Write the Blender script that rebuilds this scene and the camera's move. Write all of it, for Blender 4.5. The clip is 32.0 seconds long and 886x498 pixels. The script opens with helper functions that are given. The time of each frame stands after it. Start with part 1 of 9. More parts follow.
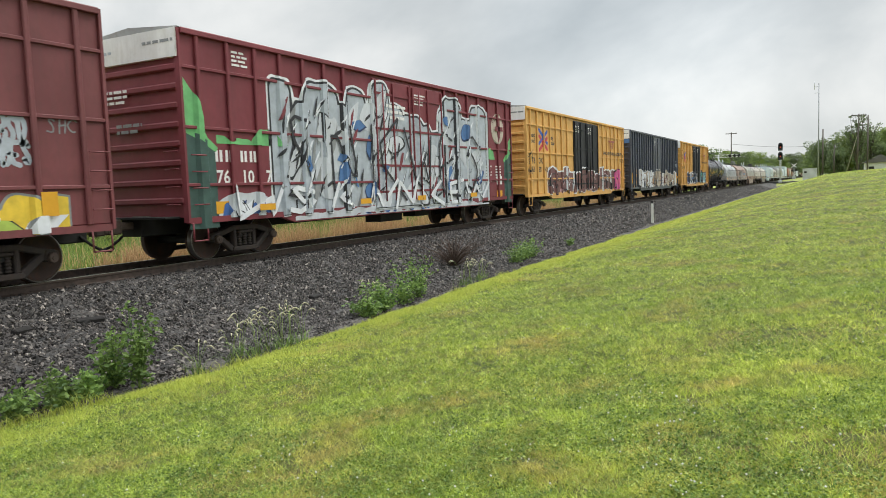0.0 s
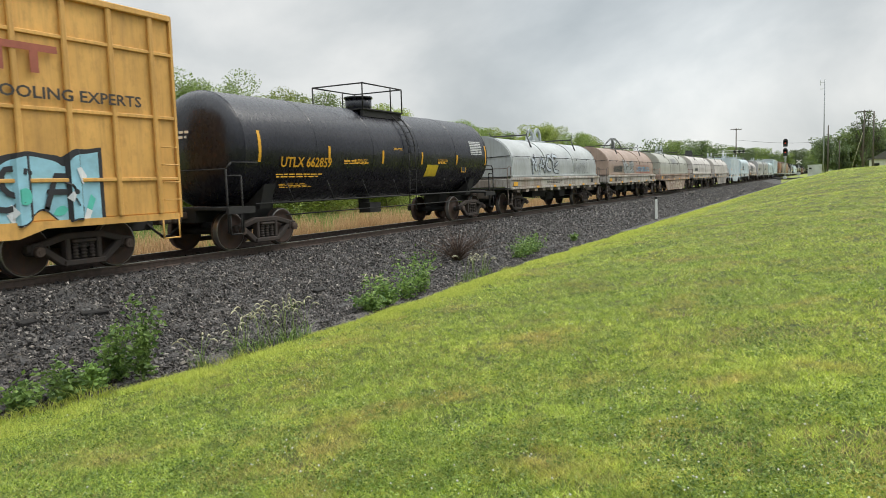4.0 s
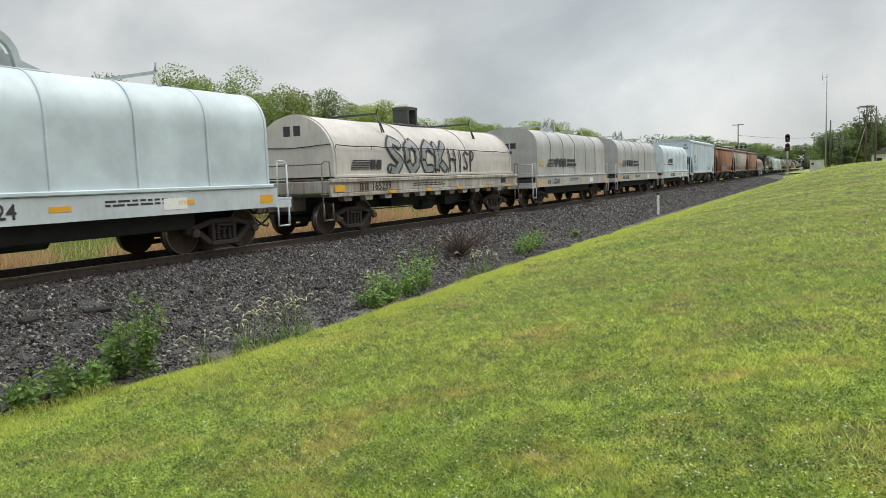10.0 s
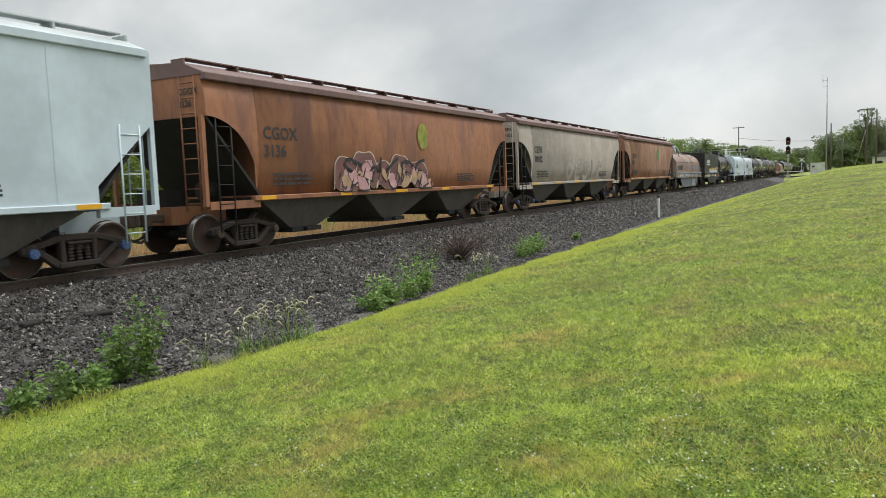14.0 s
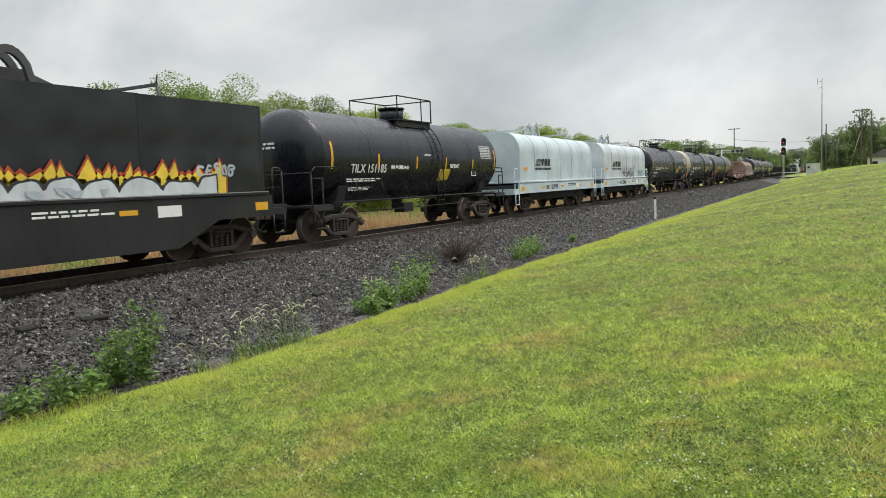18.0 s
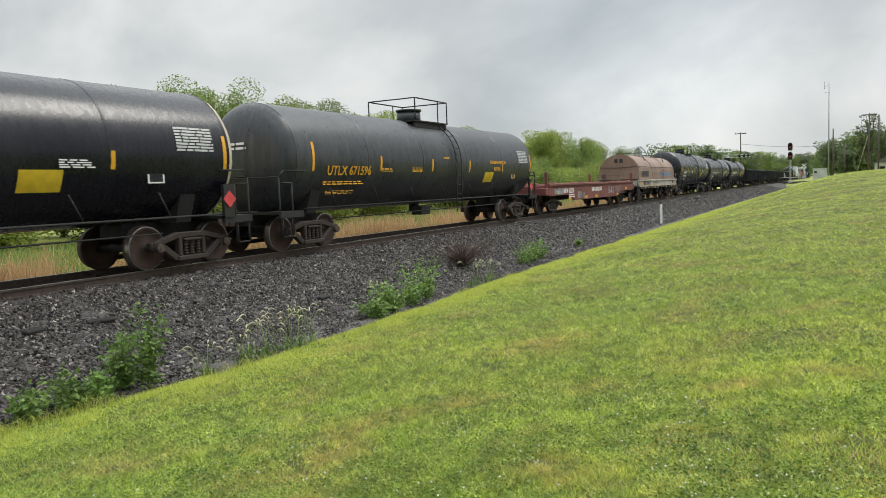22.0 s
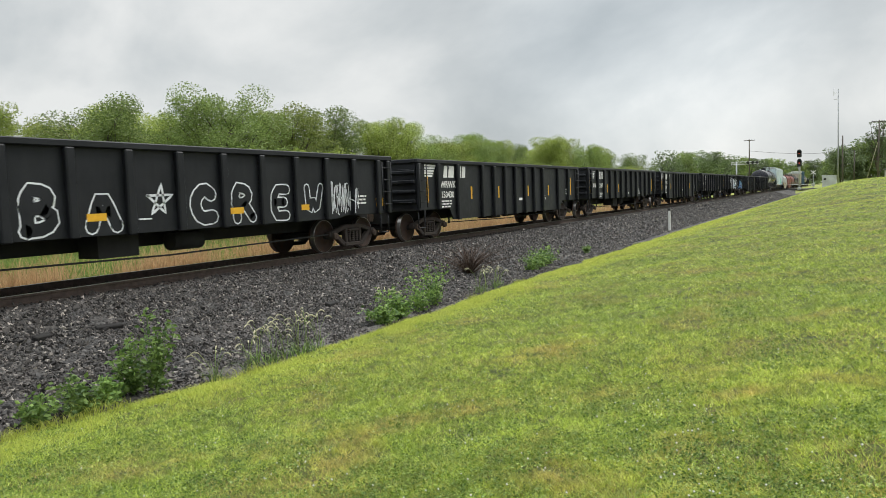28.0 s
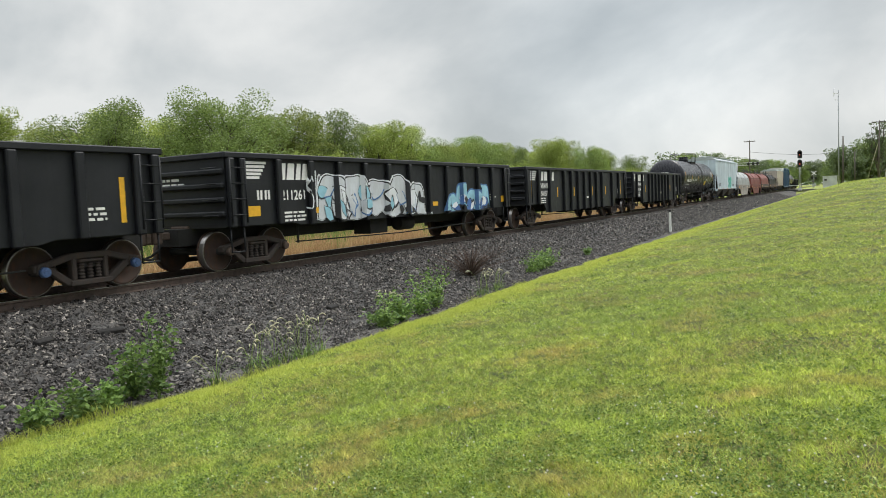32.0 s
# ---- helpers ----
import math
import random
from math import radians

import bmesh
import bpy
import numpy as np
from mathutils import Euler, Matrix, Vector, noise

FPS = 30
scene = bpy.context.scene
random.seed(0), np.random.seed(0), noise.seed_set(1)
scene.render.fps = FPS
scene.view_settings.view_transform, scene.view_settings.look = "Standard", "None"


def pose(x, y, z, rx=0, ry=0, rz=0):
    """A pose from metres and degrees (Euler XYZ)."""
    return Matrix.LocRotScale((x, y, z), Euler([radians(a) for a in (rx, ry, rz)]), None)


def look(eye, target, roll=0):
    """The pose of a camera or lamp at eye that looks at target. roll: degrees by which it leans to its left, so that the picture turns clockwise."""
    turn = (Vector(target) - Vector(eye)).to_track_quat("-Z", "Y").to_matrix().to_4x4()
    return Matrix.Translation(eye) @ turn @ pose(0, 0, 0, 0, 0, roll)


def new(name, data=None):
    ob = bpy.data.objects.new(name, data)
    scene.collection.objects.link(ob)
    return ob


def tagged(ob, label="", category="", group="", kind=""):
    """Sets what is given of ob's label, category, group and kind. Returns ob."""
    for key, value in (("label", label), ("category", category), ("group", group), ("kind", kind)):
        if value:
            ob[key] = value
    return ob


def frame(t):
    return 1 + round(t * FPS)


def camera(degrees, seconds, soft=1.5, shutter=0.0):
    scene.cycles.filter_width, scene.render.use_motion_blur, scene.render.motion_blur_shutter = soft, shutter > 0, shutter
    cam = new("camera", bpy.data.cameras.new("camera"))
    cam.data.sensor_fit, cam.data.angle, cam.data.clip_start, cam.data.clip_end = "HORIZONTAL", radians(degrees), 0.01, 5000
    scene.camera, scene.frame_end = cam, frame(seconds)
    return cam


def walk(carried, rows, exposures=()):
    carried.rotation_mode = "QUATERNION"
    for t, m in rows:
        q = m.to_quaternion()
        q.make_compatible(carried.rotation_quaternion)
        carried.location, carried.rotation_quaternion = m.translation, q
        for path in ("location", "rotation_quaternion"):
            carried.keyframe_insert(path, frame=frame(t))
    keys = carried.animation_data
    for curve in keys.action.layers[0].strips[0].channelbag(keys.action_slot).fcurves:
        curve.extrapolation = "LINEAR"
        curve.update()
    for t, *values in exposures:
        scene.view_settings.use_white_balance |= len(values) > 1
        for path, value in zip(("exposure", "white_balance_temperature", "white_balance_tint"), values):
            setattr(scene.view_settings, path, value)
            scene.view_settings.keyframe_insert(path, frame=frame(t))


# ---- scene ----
# The eye stands still on the lawn and only sways a little: seconds, turn from the track, tilt, lean
EYE = (0.0, 0.0, 1.452)
SWAY = [
    (0,27.90,-4.85,-2.04), (0.5,27.87,-4.98,-1.87), (1,27.88,-4.99,-1.89), (1.5,27.94,-5.04,-1.87), (2,27.95,-5.27,-1.55),
    (2.5,28.00,-5.26,-1.65), (3,28.00,-5.36,-1.45), (3.5,28.07,-5.23,-1.73), (5.5,28.48,-5.33,-1.66), (6,28.58,-5.37,-1.74),
    (6.5,28.63,-5.38,-1.82), (7,28.64,-5.36,-1.91), (7.5,28.60,-5.37,-1.96), (8,28.57,-5.37,-1.95), (8.5,28.56,-5.36,-2.01),
    (9,28.51,-5.44,-1.91), (9.5,28.45,-5.49,-1.93), (10,28.34,-5.53,-1.97), (10.5,28.31,-5.51,-2.13), (11,28.30,-5.54,-2.13),
    (11.5,28.31,-5.55,-2.17), (12,28.31,-5.57,-2.13), (12.5,28.34,-5.52,-2.20), (13,28.36,-5.39,-2.23), (13.5,28.35,-5.33,-2.07),
    (14,28.39,-5.28,-2.03), (14.5,28.42,-5.17,-2.11), (16.5,28.13,-4.93,-2.33), (17,28.10,-5.00,-2.33), (17.5,28.08,-5.02,-2.37),
    (18,28.13,-5.08,-2.32), (18.5,28.22,-5.07,-2.31), (19,28.30,-5.05,-2.30), (19.5,28.44,-4.97,-2.23), (20,28.56,-4.89,-2.15),
    (20.5,28.65,-4.81,-2.13), (21,28.65,-4.79,-2.14), (21.5,28.62,-4.77,-2.18), (22,28.55,-4.75,-2.19), (22.5,28.53,-4.71,-2.29),
    (23,28.55,-4.71,-2.27), (23.5,28.57,-4.70,-2.32), (24,28.61,-4.74,-2.23), (24.5,28.65,-4.77,-2.22), (25,28.67,-4.71,-2.29),
    (25.5,28.66,-4.58,-2.27), (27.5,29.08,-4.16,-2.32), (28,29.13,-4.21,-2.12), (28.5,29.16,-4.13,-2.29), (29,29.12,-4.14,-2.15),
    (29.5,29.07,-4.20,-2.04), (30,29.00,-4.18,-2.15), (30.5,28.98,-4.21,-2.13), (31,29.00,-4.18,-2.18), (31.5,29.10,-4.13,-2.16),
    (32,29.19,-4.00,-2.41),
]
TRACK = 13.348      # track centre line, y
SPEED = 19.336      # metres a second


def aim(turn, tilt, lean):
    a, b = radians(turn), radians(tilt)
    d = Vector((math.cos(a) * math.cos(b), math.sin(a) * math.cos(b), math.sin(b)))
    return look(EYE, Vector(EYE) + d * 10, lean)


cam = camera(62.96, 32.0, soft=0.8, shutter=0.04)
walk(cam, [(t, aim(a, b, c)) for t, a, b, c in SWAY],
     exposures=[(0, 0.35), (2, 0.30), (5, 0.27), (8, 0.26), (9.2, 0.15), (11, 0.18), (13, 0.19), (15, 0.24), (18.3, 0.23), (20, 0.19), (22, 0.24), (27, 0.28), (32, 0.26)])

# ---- world and light: an overcast sky, brighter ahead to the right ----
world = bpy.data.worlds.new("overcast")
scene.world = world
world.use_nodes = True
wn, wl = world.node_tree.nodes, world.node_tree.links
wn.clear()
w_out = wn.new("ShaderNodeOutputWorld")
w_bg = wn.new("ShaderNodeBackground")
w_sky = wn.new("ShaderNodeTexSky")
w_sky.sky_type, w_sky.sun_disc = "NISHITA", False
w_sky.sun_elevation, w_sky.sun_rotation = radians(53), radians(122)
w_co = wn.new("ShaderNodeTexCoord")
w_map = wn.new("ShaderNodeMapping")
w_map.inputs["Location"].default_value = (1.7, 0.4, 0.9)
w_map.inputs["Scale"].default_value = (1.0, 1.0, 1.7)
w_n1 = wn.new("ShaderNodeTexNoise")
w_n1.inputs["Scale"].default_value, w_n1.inputs["Detail"].default_value, w_n1.inputs["Roughness"].default_value = 2.3, 11, 0.53
w_n1.inputs["Distortion"].default_value = 0.25
w_ramp = wn.new("ShaderNodeValToRGB")
for pos_, col_ in ((0.28, (0.325, 0.357, 0.372, 1)), (0.42, (0.415, 0.445, 0.457, 1)), (0.53, (0.505, 0.532, 0.538, 1)), (0.68, (0.69, 0.70, 0.69, 1))):
    e_ = w_ramp.color_ramp.elements.new(pos_)
    e_.color = col_
w_ramp.color_ramp.elements.remove(w_ramp.color_ramp.elements[0])
w_ramp.color_ramp.elements.remove(w_ramp.color_ramp.elements[-1])
w_sc = wn.new("ShaderNodeVectorMath")
w_sc.operation = "SCALE"
w_sc.inputs["Scale"].default_value = 0.08
w_mix = wn.new("ShaderNodeMix")
w_mix.data_type = "RGBA"
w_mix.inputs[0].default_value = 0.93
wl.new(w_co.outputs["Generated"], w_map.inputs["Vector"])
wl.new(w_map.outputs[0], w_n1.inputs["Vector"])
wl.new(w_n1.outputs["Fac"], w_ramp.inputs["Fac"])
wl.new(w_sky.outputs[0], w_sc.inputs[0])
wl.new(w_sc.outputs[0], w_mix.inputs[6])
wl.new(w_ramp.outputs[0], w_mix.inputs[7])
# an overcast sky is brighter overhead than at the horizon
w_sep = wn.new("ShaderNodeSeparateXYZ")
w_up = wn.new("ShaderNodeMapRange")
w_up.interpolation_type = "SMOOTHSTEP"
w_up.inputs["From Min"].default_value, w_up.inputs["From Max"].default_value = 0.22, 1.0
w_up.inputs["To Min"].default_value, w_up.inputs["To Max"].default_value = 1.0, 3.7
w_lift = wn.new("ShaderNodeVectorMath")
w_lift.operation = "SCALE"
wl.new(w_co.outputs["Generated"], w_sep.inputs[0])
wl.new(w_sep.outputs["Z"], w_up.inputs["Value"])
# the clouds thin out towards the hidden sun
w_dot = wn.new("ShaderNodeVectorMath")
w_dot.operation = "DOT_PRODUCT"
w_dot.inputs[1].default_value = (0.953, 0.225, 0.2)
w_thin = wn.new("ShaderNodeMapRange")
w_thin.interpolation_type = "SMOOTHSTEP"
w_thin.inputs["From Min"].default_value, w_thin.inputs["From Max"].default_value = 0.968, 1.0
w_thin.inputs["To Min"].default_value, w_thin.inputs["To Max"].default_value = 1.0, 1.22
w_glow = wn.new("ShaderNodeVectorMath")
w_glow.operation = "SCALE"
wl.new(w_co.outputs["Generated"], w_dot.inputs[0])
wl.new(w_dot.outputs["Value"], w_thin.inputs["Value"])
wl.new(w_mix.outputs[2], w_glow.inputs[0])
wl.new(w_thin.outputs[0], w_glow.inputs["Scale"])
wl.new(w_glow.outputs[0], w_lift.inputs[0])
wl.new(w_up.outputs[0], w_lift.inputs["Scale"])
wl.new(w_lift.outputs[0], w_bg.inputs["Color"])
w_bg.inputs["Strength"].default_value = 1.0
wl.new(w_bg.outputs[0], w_out.inputs["Surface"])

sun = new("sun", bpy.data.lights.new("sun", "SUN"))
sun.data.energy, sun.data.angle, sun.data.color = 1.5, radians(24), (1.0, 0.96, 0.88)
sun.matrix_world = look((0, 0, 60), (-38, 24, 0))


# ---- materials ----
def nodes_of(name):
    m = bpy.data.materials.new(name)
    m.use_nodes = True
    n, l = m.node_tree.nodes, m.node_tree.links
    return m, n, l, n["Principled BSDF"]


def noise_node(n, l, co, scale, detail=5.0, stretch=None, rough=0.6):
    mp = n.new("ShaderNodeMapping")
    mp.inputs["Scale"].default_value = stretch or (1, 1, 1)
    l.new(co, mp.inputs["Vector"])
    t = n.new("ShaderNodeTexNoise")
    t.inputs["Scale"].default_value, t.inputs["Detail"].default_value, t.inputs["Roughness"].default_value = scale, detail, rough
    l.new(mp.outputs[0], t.inputs["Vector"])
    return t.outputs["Fac"]


def ramp_node(n, l, fac, stops):
    r = n.new("ShaderNodeValToRGB")
    els = r.color_ramp.elements
    els[0].position, els[0].color = stops[0][0], (*stops[0][1], 1)
    els[1].position, els[1].color = stops[-1][0], (*stops[-1][1], 1)
    for p_, c_ in stops[1:-1]:
        els.new(p_).color = (*c_, 1)
    l.new(fac, r.inputs["Fac"])
    return r.outputs["Color"]


def mix_node(n, l, fac, a, b, mode="MIX"):
    m = n.new("ShaderNodeMix")
    m.data_type, m.blend_type = "RGBA", mode
    for sock, val in ((m.inputs[0], fac), (m.inputs[6], a), (m.inputs[7], b)):
        if isinstance(val, (int, float)):
            sock.default_value = val
        elif isinstance(val, tuple):
            sock.default_value = (*val, 1)
        else:
            l.new(val, sock)
    return m.outputs[2]


def bump_node(n, l, bsdf, height, strength, distance):
    b = n.new("ShaderNodeBump")
    b.inputs["Strength"].default_value, b.inputs["Distance"].default_value = strength, distance
    l.new(height, b.inputs["Height"])
    l.new(b.outputs[0], bsdf.inputs["Normal"])


MATS = {}


def paint(name, col, dirt=(0.12, 0.09, 0.07), amount=0.35, rough=0.5, streak=0.5, metal=0.0, seed=0.0, gloss=0.5, broad=None, dent=0.25):
    """Weathered paint: blotches, vertical streaks and fine grain."""
    if name in MATS:
        return MATS[name]
    m, n, l, b = nodes_of(name)
    tc = n.new("ShaderNodeTexCoord")
    off = n.new("ShaderNodeMapping")
    off.inputs["Location"].default_value = (seed * 7.3, seed * 3.1, seed * 1.7)
    l.new(tc.outputs["Object"], off.inputs["Vector"])
    co = off.outputs[0]
    big = noise_node(n, l, co, 0.7, 6)
    fade = ramp_node(n, l, big, ((0.35, tuple(c * 0.82 for c in col)), (0.68, tuple(min(1, c * 1.12 + 0.01) for c in col))))
    fine = noise_node(n, l, co, 9, 6, (1, 1, 0.5))
    blot = ramp_node(n, l, fine, ((0.50, (0, 0, 0)), (0.78, (amount,) * 3)))
    c1 = mix_node(n, l, blot, fade, dirt)
    st = noise_node(n, l, co, 5, 4, (1.6, 1.6, 0.12))
    sf = ramp_node(n, l, st, ((0.46, (0, 0, 0)), (0.75, (streak,) * 3)))
    c2 = mix_node(n, l, sf, c1, dirt)
    if broad:
        wide = noise_node(n, l, co, 1.3, 5, (1.0, 1.0, 0.25))
        c2 = mix_node(n, l, ramp_node(n, l, wide, ((0.47, (0, 0, 0)), (0.62, (broad[1],) * 3))), c2, broad[0])
    l.new(c2, b.inputs["Base Color"])
    b.inputs["Metallic"].default_value = metal
    b.inputs["Specular IOR Level"].default_value = gloss
    rr = n.new("ShaderNodeMapRange")
    rr.inputs["To Min"].default_value, rr.inputs["To Max"].default_value = max(0.02, rough - 0.1), min(1, rough + 0.25)
    l.new(fine, rr.inputs["Value"])
    l.new(rr.outputs[0], b.inputs["Roughness"])
    bump_node(n, l, b, noise_node(n, l, co, 1.1, 3), dent, 0.03 if dent < 0.5 else 0.2)
    MATS[name] = m
    return m


def plain(name, col, rough=0.6, metal=0.0, vary=0.15, scale=6.0, emit=0.0):
    if name in MATS:
        return MATS[name]
    m, n, l, b = nodes_of(name)
    tc = n.new("ShaderNodeTexCoord")
    f = noise_node(n, l, tc.outputs["Object"], scale, 5)
    c = ramp_node(n, l, f, ((0.3, tuple(c * (1 - vary) for c in col)), (0.7, tuple(min(1, c * (1 + vary)) for c in col))))
    l.new(c, b.inputs["Base Color"])
    b.inputs["Roughness"].default_value, b.inputs["Metallic"].default_value = rough, metal
    if emit:
        b.inputs["Emission Color"].default_value, b.inputs["Emission Strength"].default_value = (*col, 1), emit
    MATS[name] = m
    return m


def leaf_mat(name, dark, light, rough=0.55, trans=0.35):
    m, n, l, b = nodes_of(name)
    geo = n.new("ShaderNodeNewGeometry")
    oi = n.new("ShaderNodeObjectInfo")
    c = ramp_node(n, l, geo.outputs["Random Per Island"], ((0.0, dark), (1.0, light)))
    hs = n.new("ShaderNodeHueSaturation")
    mr = n.new("ShaderNodeMapRange")
    mr.inputs["To Min"].default_value, mr.inputs["To Max"].default_value = 0.75, 1.3
    l.new(oi.outputs["Random"], mr.inputs["Value"])
    l.new(mr.outputs[0], hs.inputs["Value"])
    l.new(c, hs.inputs["Color"])
    tr = n.new("ShaderNodeBsdfTranslucent")
    l.new(hs.outputs[0], b.inputs["Base Color"])
    l.new(hs.outputs[0], tr.inputs["Color"])
    b.inputs["Roughness"].default_value = rough
    mx = n.new("ShaderNodeMixShader")
    mx.inputs[0].default_value = trans
    l.new(b.outputs[0], mx.inputs[1])
    l.new(tr.outputs[0], mx.inputs[2])
    l.new(mx.outputs[0], n["Material Output"].inputs["Surface"])
    return m


def grass_mat(name, stops, dry, dry_at, trans=0.3):
    """Grass blades: each its own green, drier and duller in patches, with faint mowing bands."""
    m, n, l, b = nodes_of(name)
    geo, tc = n.new("ShaderNodeNewGeometry"), n.new("ShaderNodeTexCoord")
    co = tc.outputs["Object"]
    c = ramp_node(n, l, geo.outputs["Random Per Island"], stops)
    patch = noise_node(n, l, co, 0.9, 5)
    small = noise_node(n, l, co, 5.5, 4)
    band = noise_node(n, l, co, 1.0, 3, (0.22, 0.05, 0.1))
    c = mix_node(n, l, ramp_node(n, l, patch, ((dry_at, (0, 0, 0)), (dry_at + 0.16, (0.8, 0.8, 0.8)))), c, dry)
    lush = noise_node(n, l, co, 0.55, 4, (1.0, 1.3, 1.0))
    c = mix_node(n, l, ramp_node(n, l, lush, ((0.50, (0, 0, 0)), (0.70, (0.4, 0.4, 0.4)))), c, (0.20, 0.30, 0.04))
    c = mix_node(n, l, 1.0, c, ramp_node(n, l, small, ((0.36, (0.62, 0.70, 0.66)), (0.5, (0.97, 0.99, 0.97)), (0.66, (1.25, 1.23, 1.2)))), "MULTIPLY")
    c = mix_node(n, l, 1.0, c, ramp_node(n, l, noise_node(n, l, co, 27, 3), ((0.38, (0.7, 0.74, 0.72)), (0.52, (1.05, 1.04, 1.03)), (0.66, (1.25, 1.22, 1.3)))), "MULTIPLY")
    c = mix_node(n, l, 1.0, c, ramp_node(n, l, band, ((0.35, (0.88, 0.94, 0.9)), (0.65, (1.28, 1.2, 1.15)))), "MULTIPLY")
    tr = n.new("ShaderNodeBsdfTranslucent")
    l.new(c, b.inputs["Base Color"])
    l.new(c, tr.inputs["Color"])
    b.inputs["Roughness"].default_value = 0.5
    mx = n.new("ShaderNodeMixShader")
    mx.inputs[0].default_value = trans
    l.new(b.outputs[0], mx.inputs[1])
    l.new(tr.outputs[0], mx.inputs[2])
    l.new(mx.outputs[0], n["Material Output"].inputs["Surface"])
    return m


def thatch_mat():
    m, n, l, b = nodes_of("thatch")
    tc = n.new("ShaderNodeTexCoord")
    co = tc.outputs["Object"]
    mid = noise_node(n, l, co, 1.6, 6)
    fine = noise_node(n, l, co, 60, 4)
    c1 = ramp_node(n, l, mid, ((0.35, (0.058, 0.078, 0.012)), (0.55, (0.10, 0.112, 0.018)), (0.70, (0.16, 0.118, 0.045))))
    c2 = mix_node(n, l, 1.0, c1, ramp_node(n, l, fine, ((0.35, (0.4, 0.4, 0.4)), (0.65, (1.3, 1.3, 1.3)))), "MULTIPLY")
    l.new(c2, b.inputs["Base Color"])
    b.inputs["Roughness"].default_value = 0.9
    bump_node(n, l, b, fine, 0.8, 0.03)
    return m


def lawn_mat():
    m, n, l, b = nodes_of("mown_grass")
    tc = n.new("ShaderNodeTexCoord")
    co = tc.outputs["Object"]
    big = noise_node(n, l, co, 0.35, 6)
    mid = noise_node(n, l, co, 2.2, 6)
    fine = noise_node(n, l, co, 45, 4)
    c1 = ramp_node(n, l, big, ((0.3, (0.17, 0.225, 0.022)), (0.5, (0.25, 0.295, 0.032)), (0.72, (0.32, 0.325, 0.052))))
    c2 = mix_node(n, l, ramp_node(n, l, mid, ((0.52, (0, 0, 0)), (0.74, (0.55, 0.55, 0.55)))), c1, (0.27, 0.23, 0.085))
    dark = mix_node(n, l, 1.0, c2, ramp_node(n, l, fine, ((0.32, (0.45, 0.45, 0.45)), (0.62, (1.2, 1.2, 1.2)))), "MULTIPLY")
    l.new(dark, b.inputs["Base Color"])
    b.inputs["Roughness"].default_value = 0.8
    bump_node(n, l, b, fine, 0.7, 0.03)
    return m


def gravel_mat(name, lo, hi, scale, bump, fines=False):
    m, n, l, b = nodes_of(name)
    tc = n.new("ShaderNodeTexCoord")
    v = n.new("ShaderNodeTexVoronoi")
    v.inputs["Scale"].default_value = scale
    l.new(tc.outputs["Object"], v.inputs["Vector"])
    grey = n.new("ShaderNodeRGBToBW")
    l.new(v.outputs["Color"], grey.inputs[0])
    c = ramp_node(n, l, grey.outputs[0], ((0.1, lo), (0.75, hi), (0.97, tuple(x * 2.2 for x in hi))))
    sp = noise_node(n, l, tc.outputs["Object"], 0.8, 5)
    c = mix_node(n, l, ramp_node(n, l, sp, ((0.45, (0, 0, 0)), (0.7, (0.4, 0.4, 0.4)))), c, (0.085, 0.065, 0.05))
    if fines:
        sx = n.new("ShaderNodeSeparateXYZ")
        l.new(tc.outputs["Object"], sx.inputs[0])
        ad = n.new("ShaderNodeMath")
        ad.operation = "MULTIPLY_ADD"
        l.new(sp, ad.inputs[0])
        ad.inputs[1].default_value = 1.6
        l.new(sx.outputs["Y"], ad.inputs[2])
        fm = n.new("ShaderNodeMapRange")
        fm.inputs["From Min"].default_value, fm.inputs["From Max"].default_value = 9.2, 8.7
        l.new(ad.outputs[0], fm.inputs["Value"])
        fine_ = mix_node(n, l, fm.outputs[0], (0, 0, 0), (0.55, 0.55, 0.55))
        c = mix_node(n, l, fine_, c, (0.13, 0.115, 0.105))
    l.new(c, b.inputs["Base Color"])
    b.inputs["Roughness"].default_value = 0.75
    inv = n.new("ShaderNodeMath")
    inv.operation = "SUBTRACT"
    inv.inputs[0].default_value = 1.0
    l.new(v.outputs["Distance"], inv.inputs[1])
    bump_node(n, l, b, inv.outputs[0], bump, 0.05)
    return m


def stone_mat():
    m, n, l, b = nodes_of("ballast_stone")
    geo = n.new("ShaderNodeNewGeometry")
    c = ramp_node(n, l, geo.outputs["Random Per Island"], ((0.0, (0.014, 0.0125, 0.012)), (0.5, (0.046, 0.041, 0.038)), (0.88, (0.098, 0.086, 0.078)), (1.0, (0.29, 0.26, 0.23))))
    tc = n.new("ShaderNodeTexCoord")
    f = noise_node(n, l, tc.outputs["Object"], 25, 4)
    c = mix_node(n, l, 1.0, c, ramp_node(n, l, f, ((0.3, (0.7, 0.7, 0.7)), (0.7, (1.3, 1.28, 1.25)))), "MULTIPLY")
    l.new(c, b.inputs["Base Color"])
    b.inputs["Roughness"].default_value = 0.6
    return m


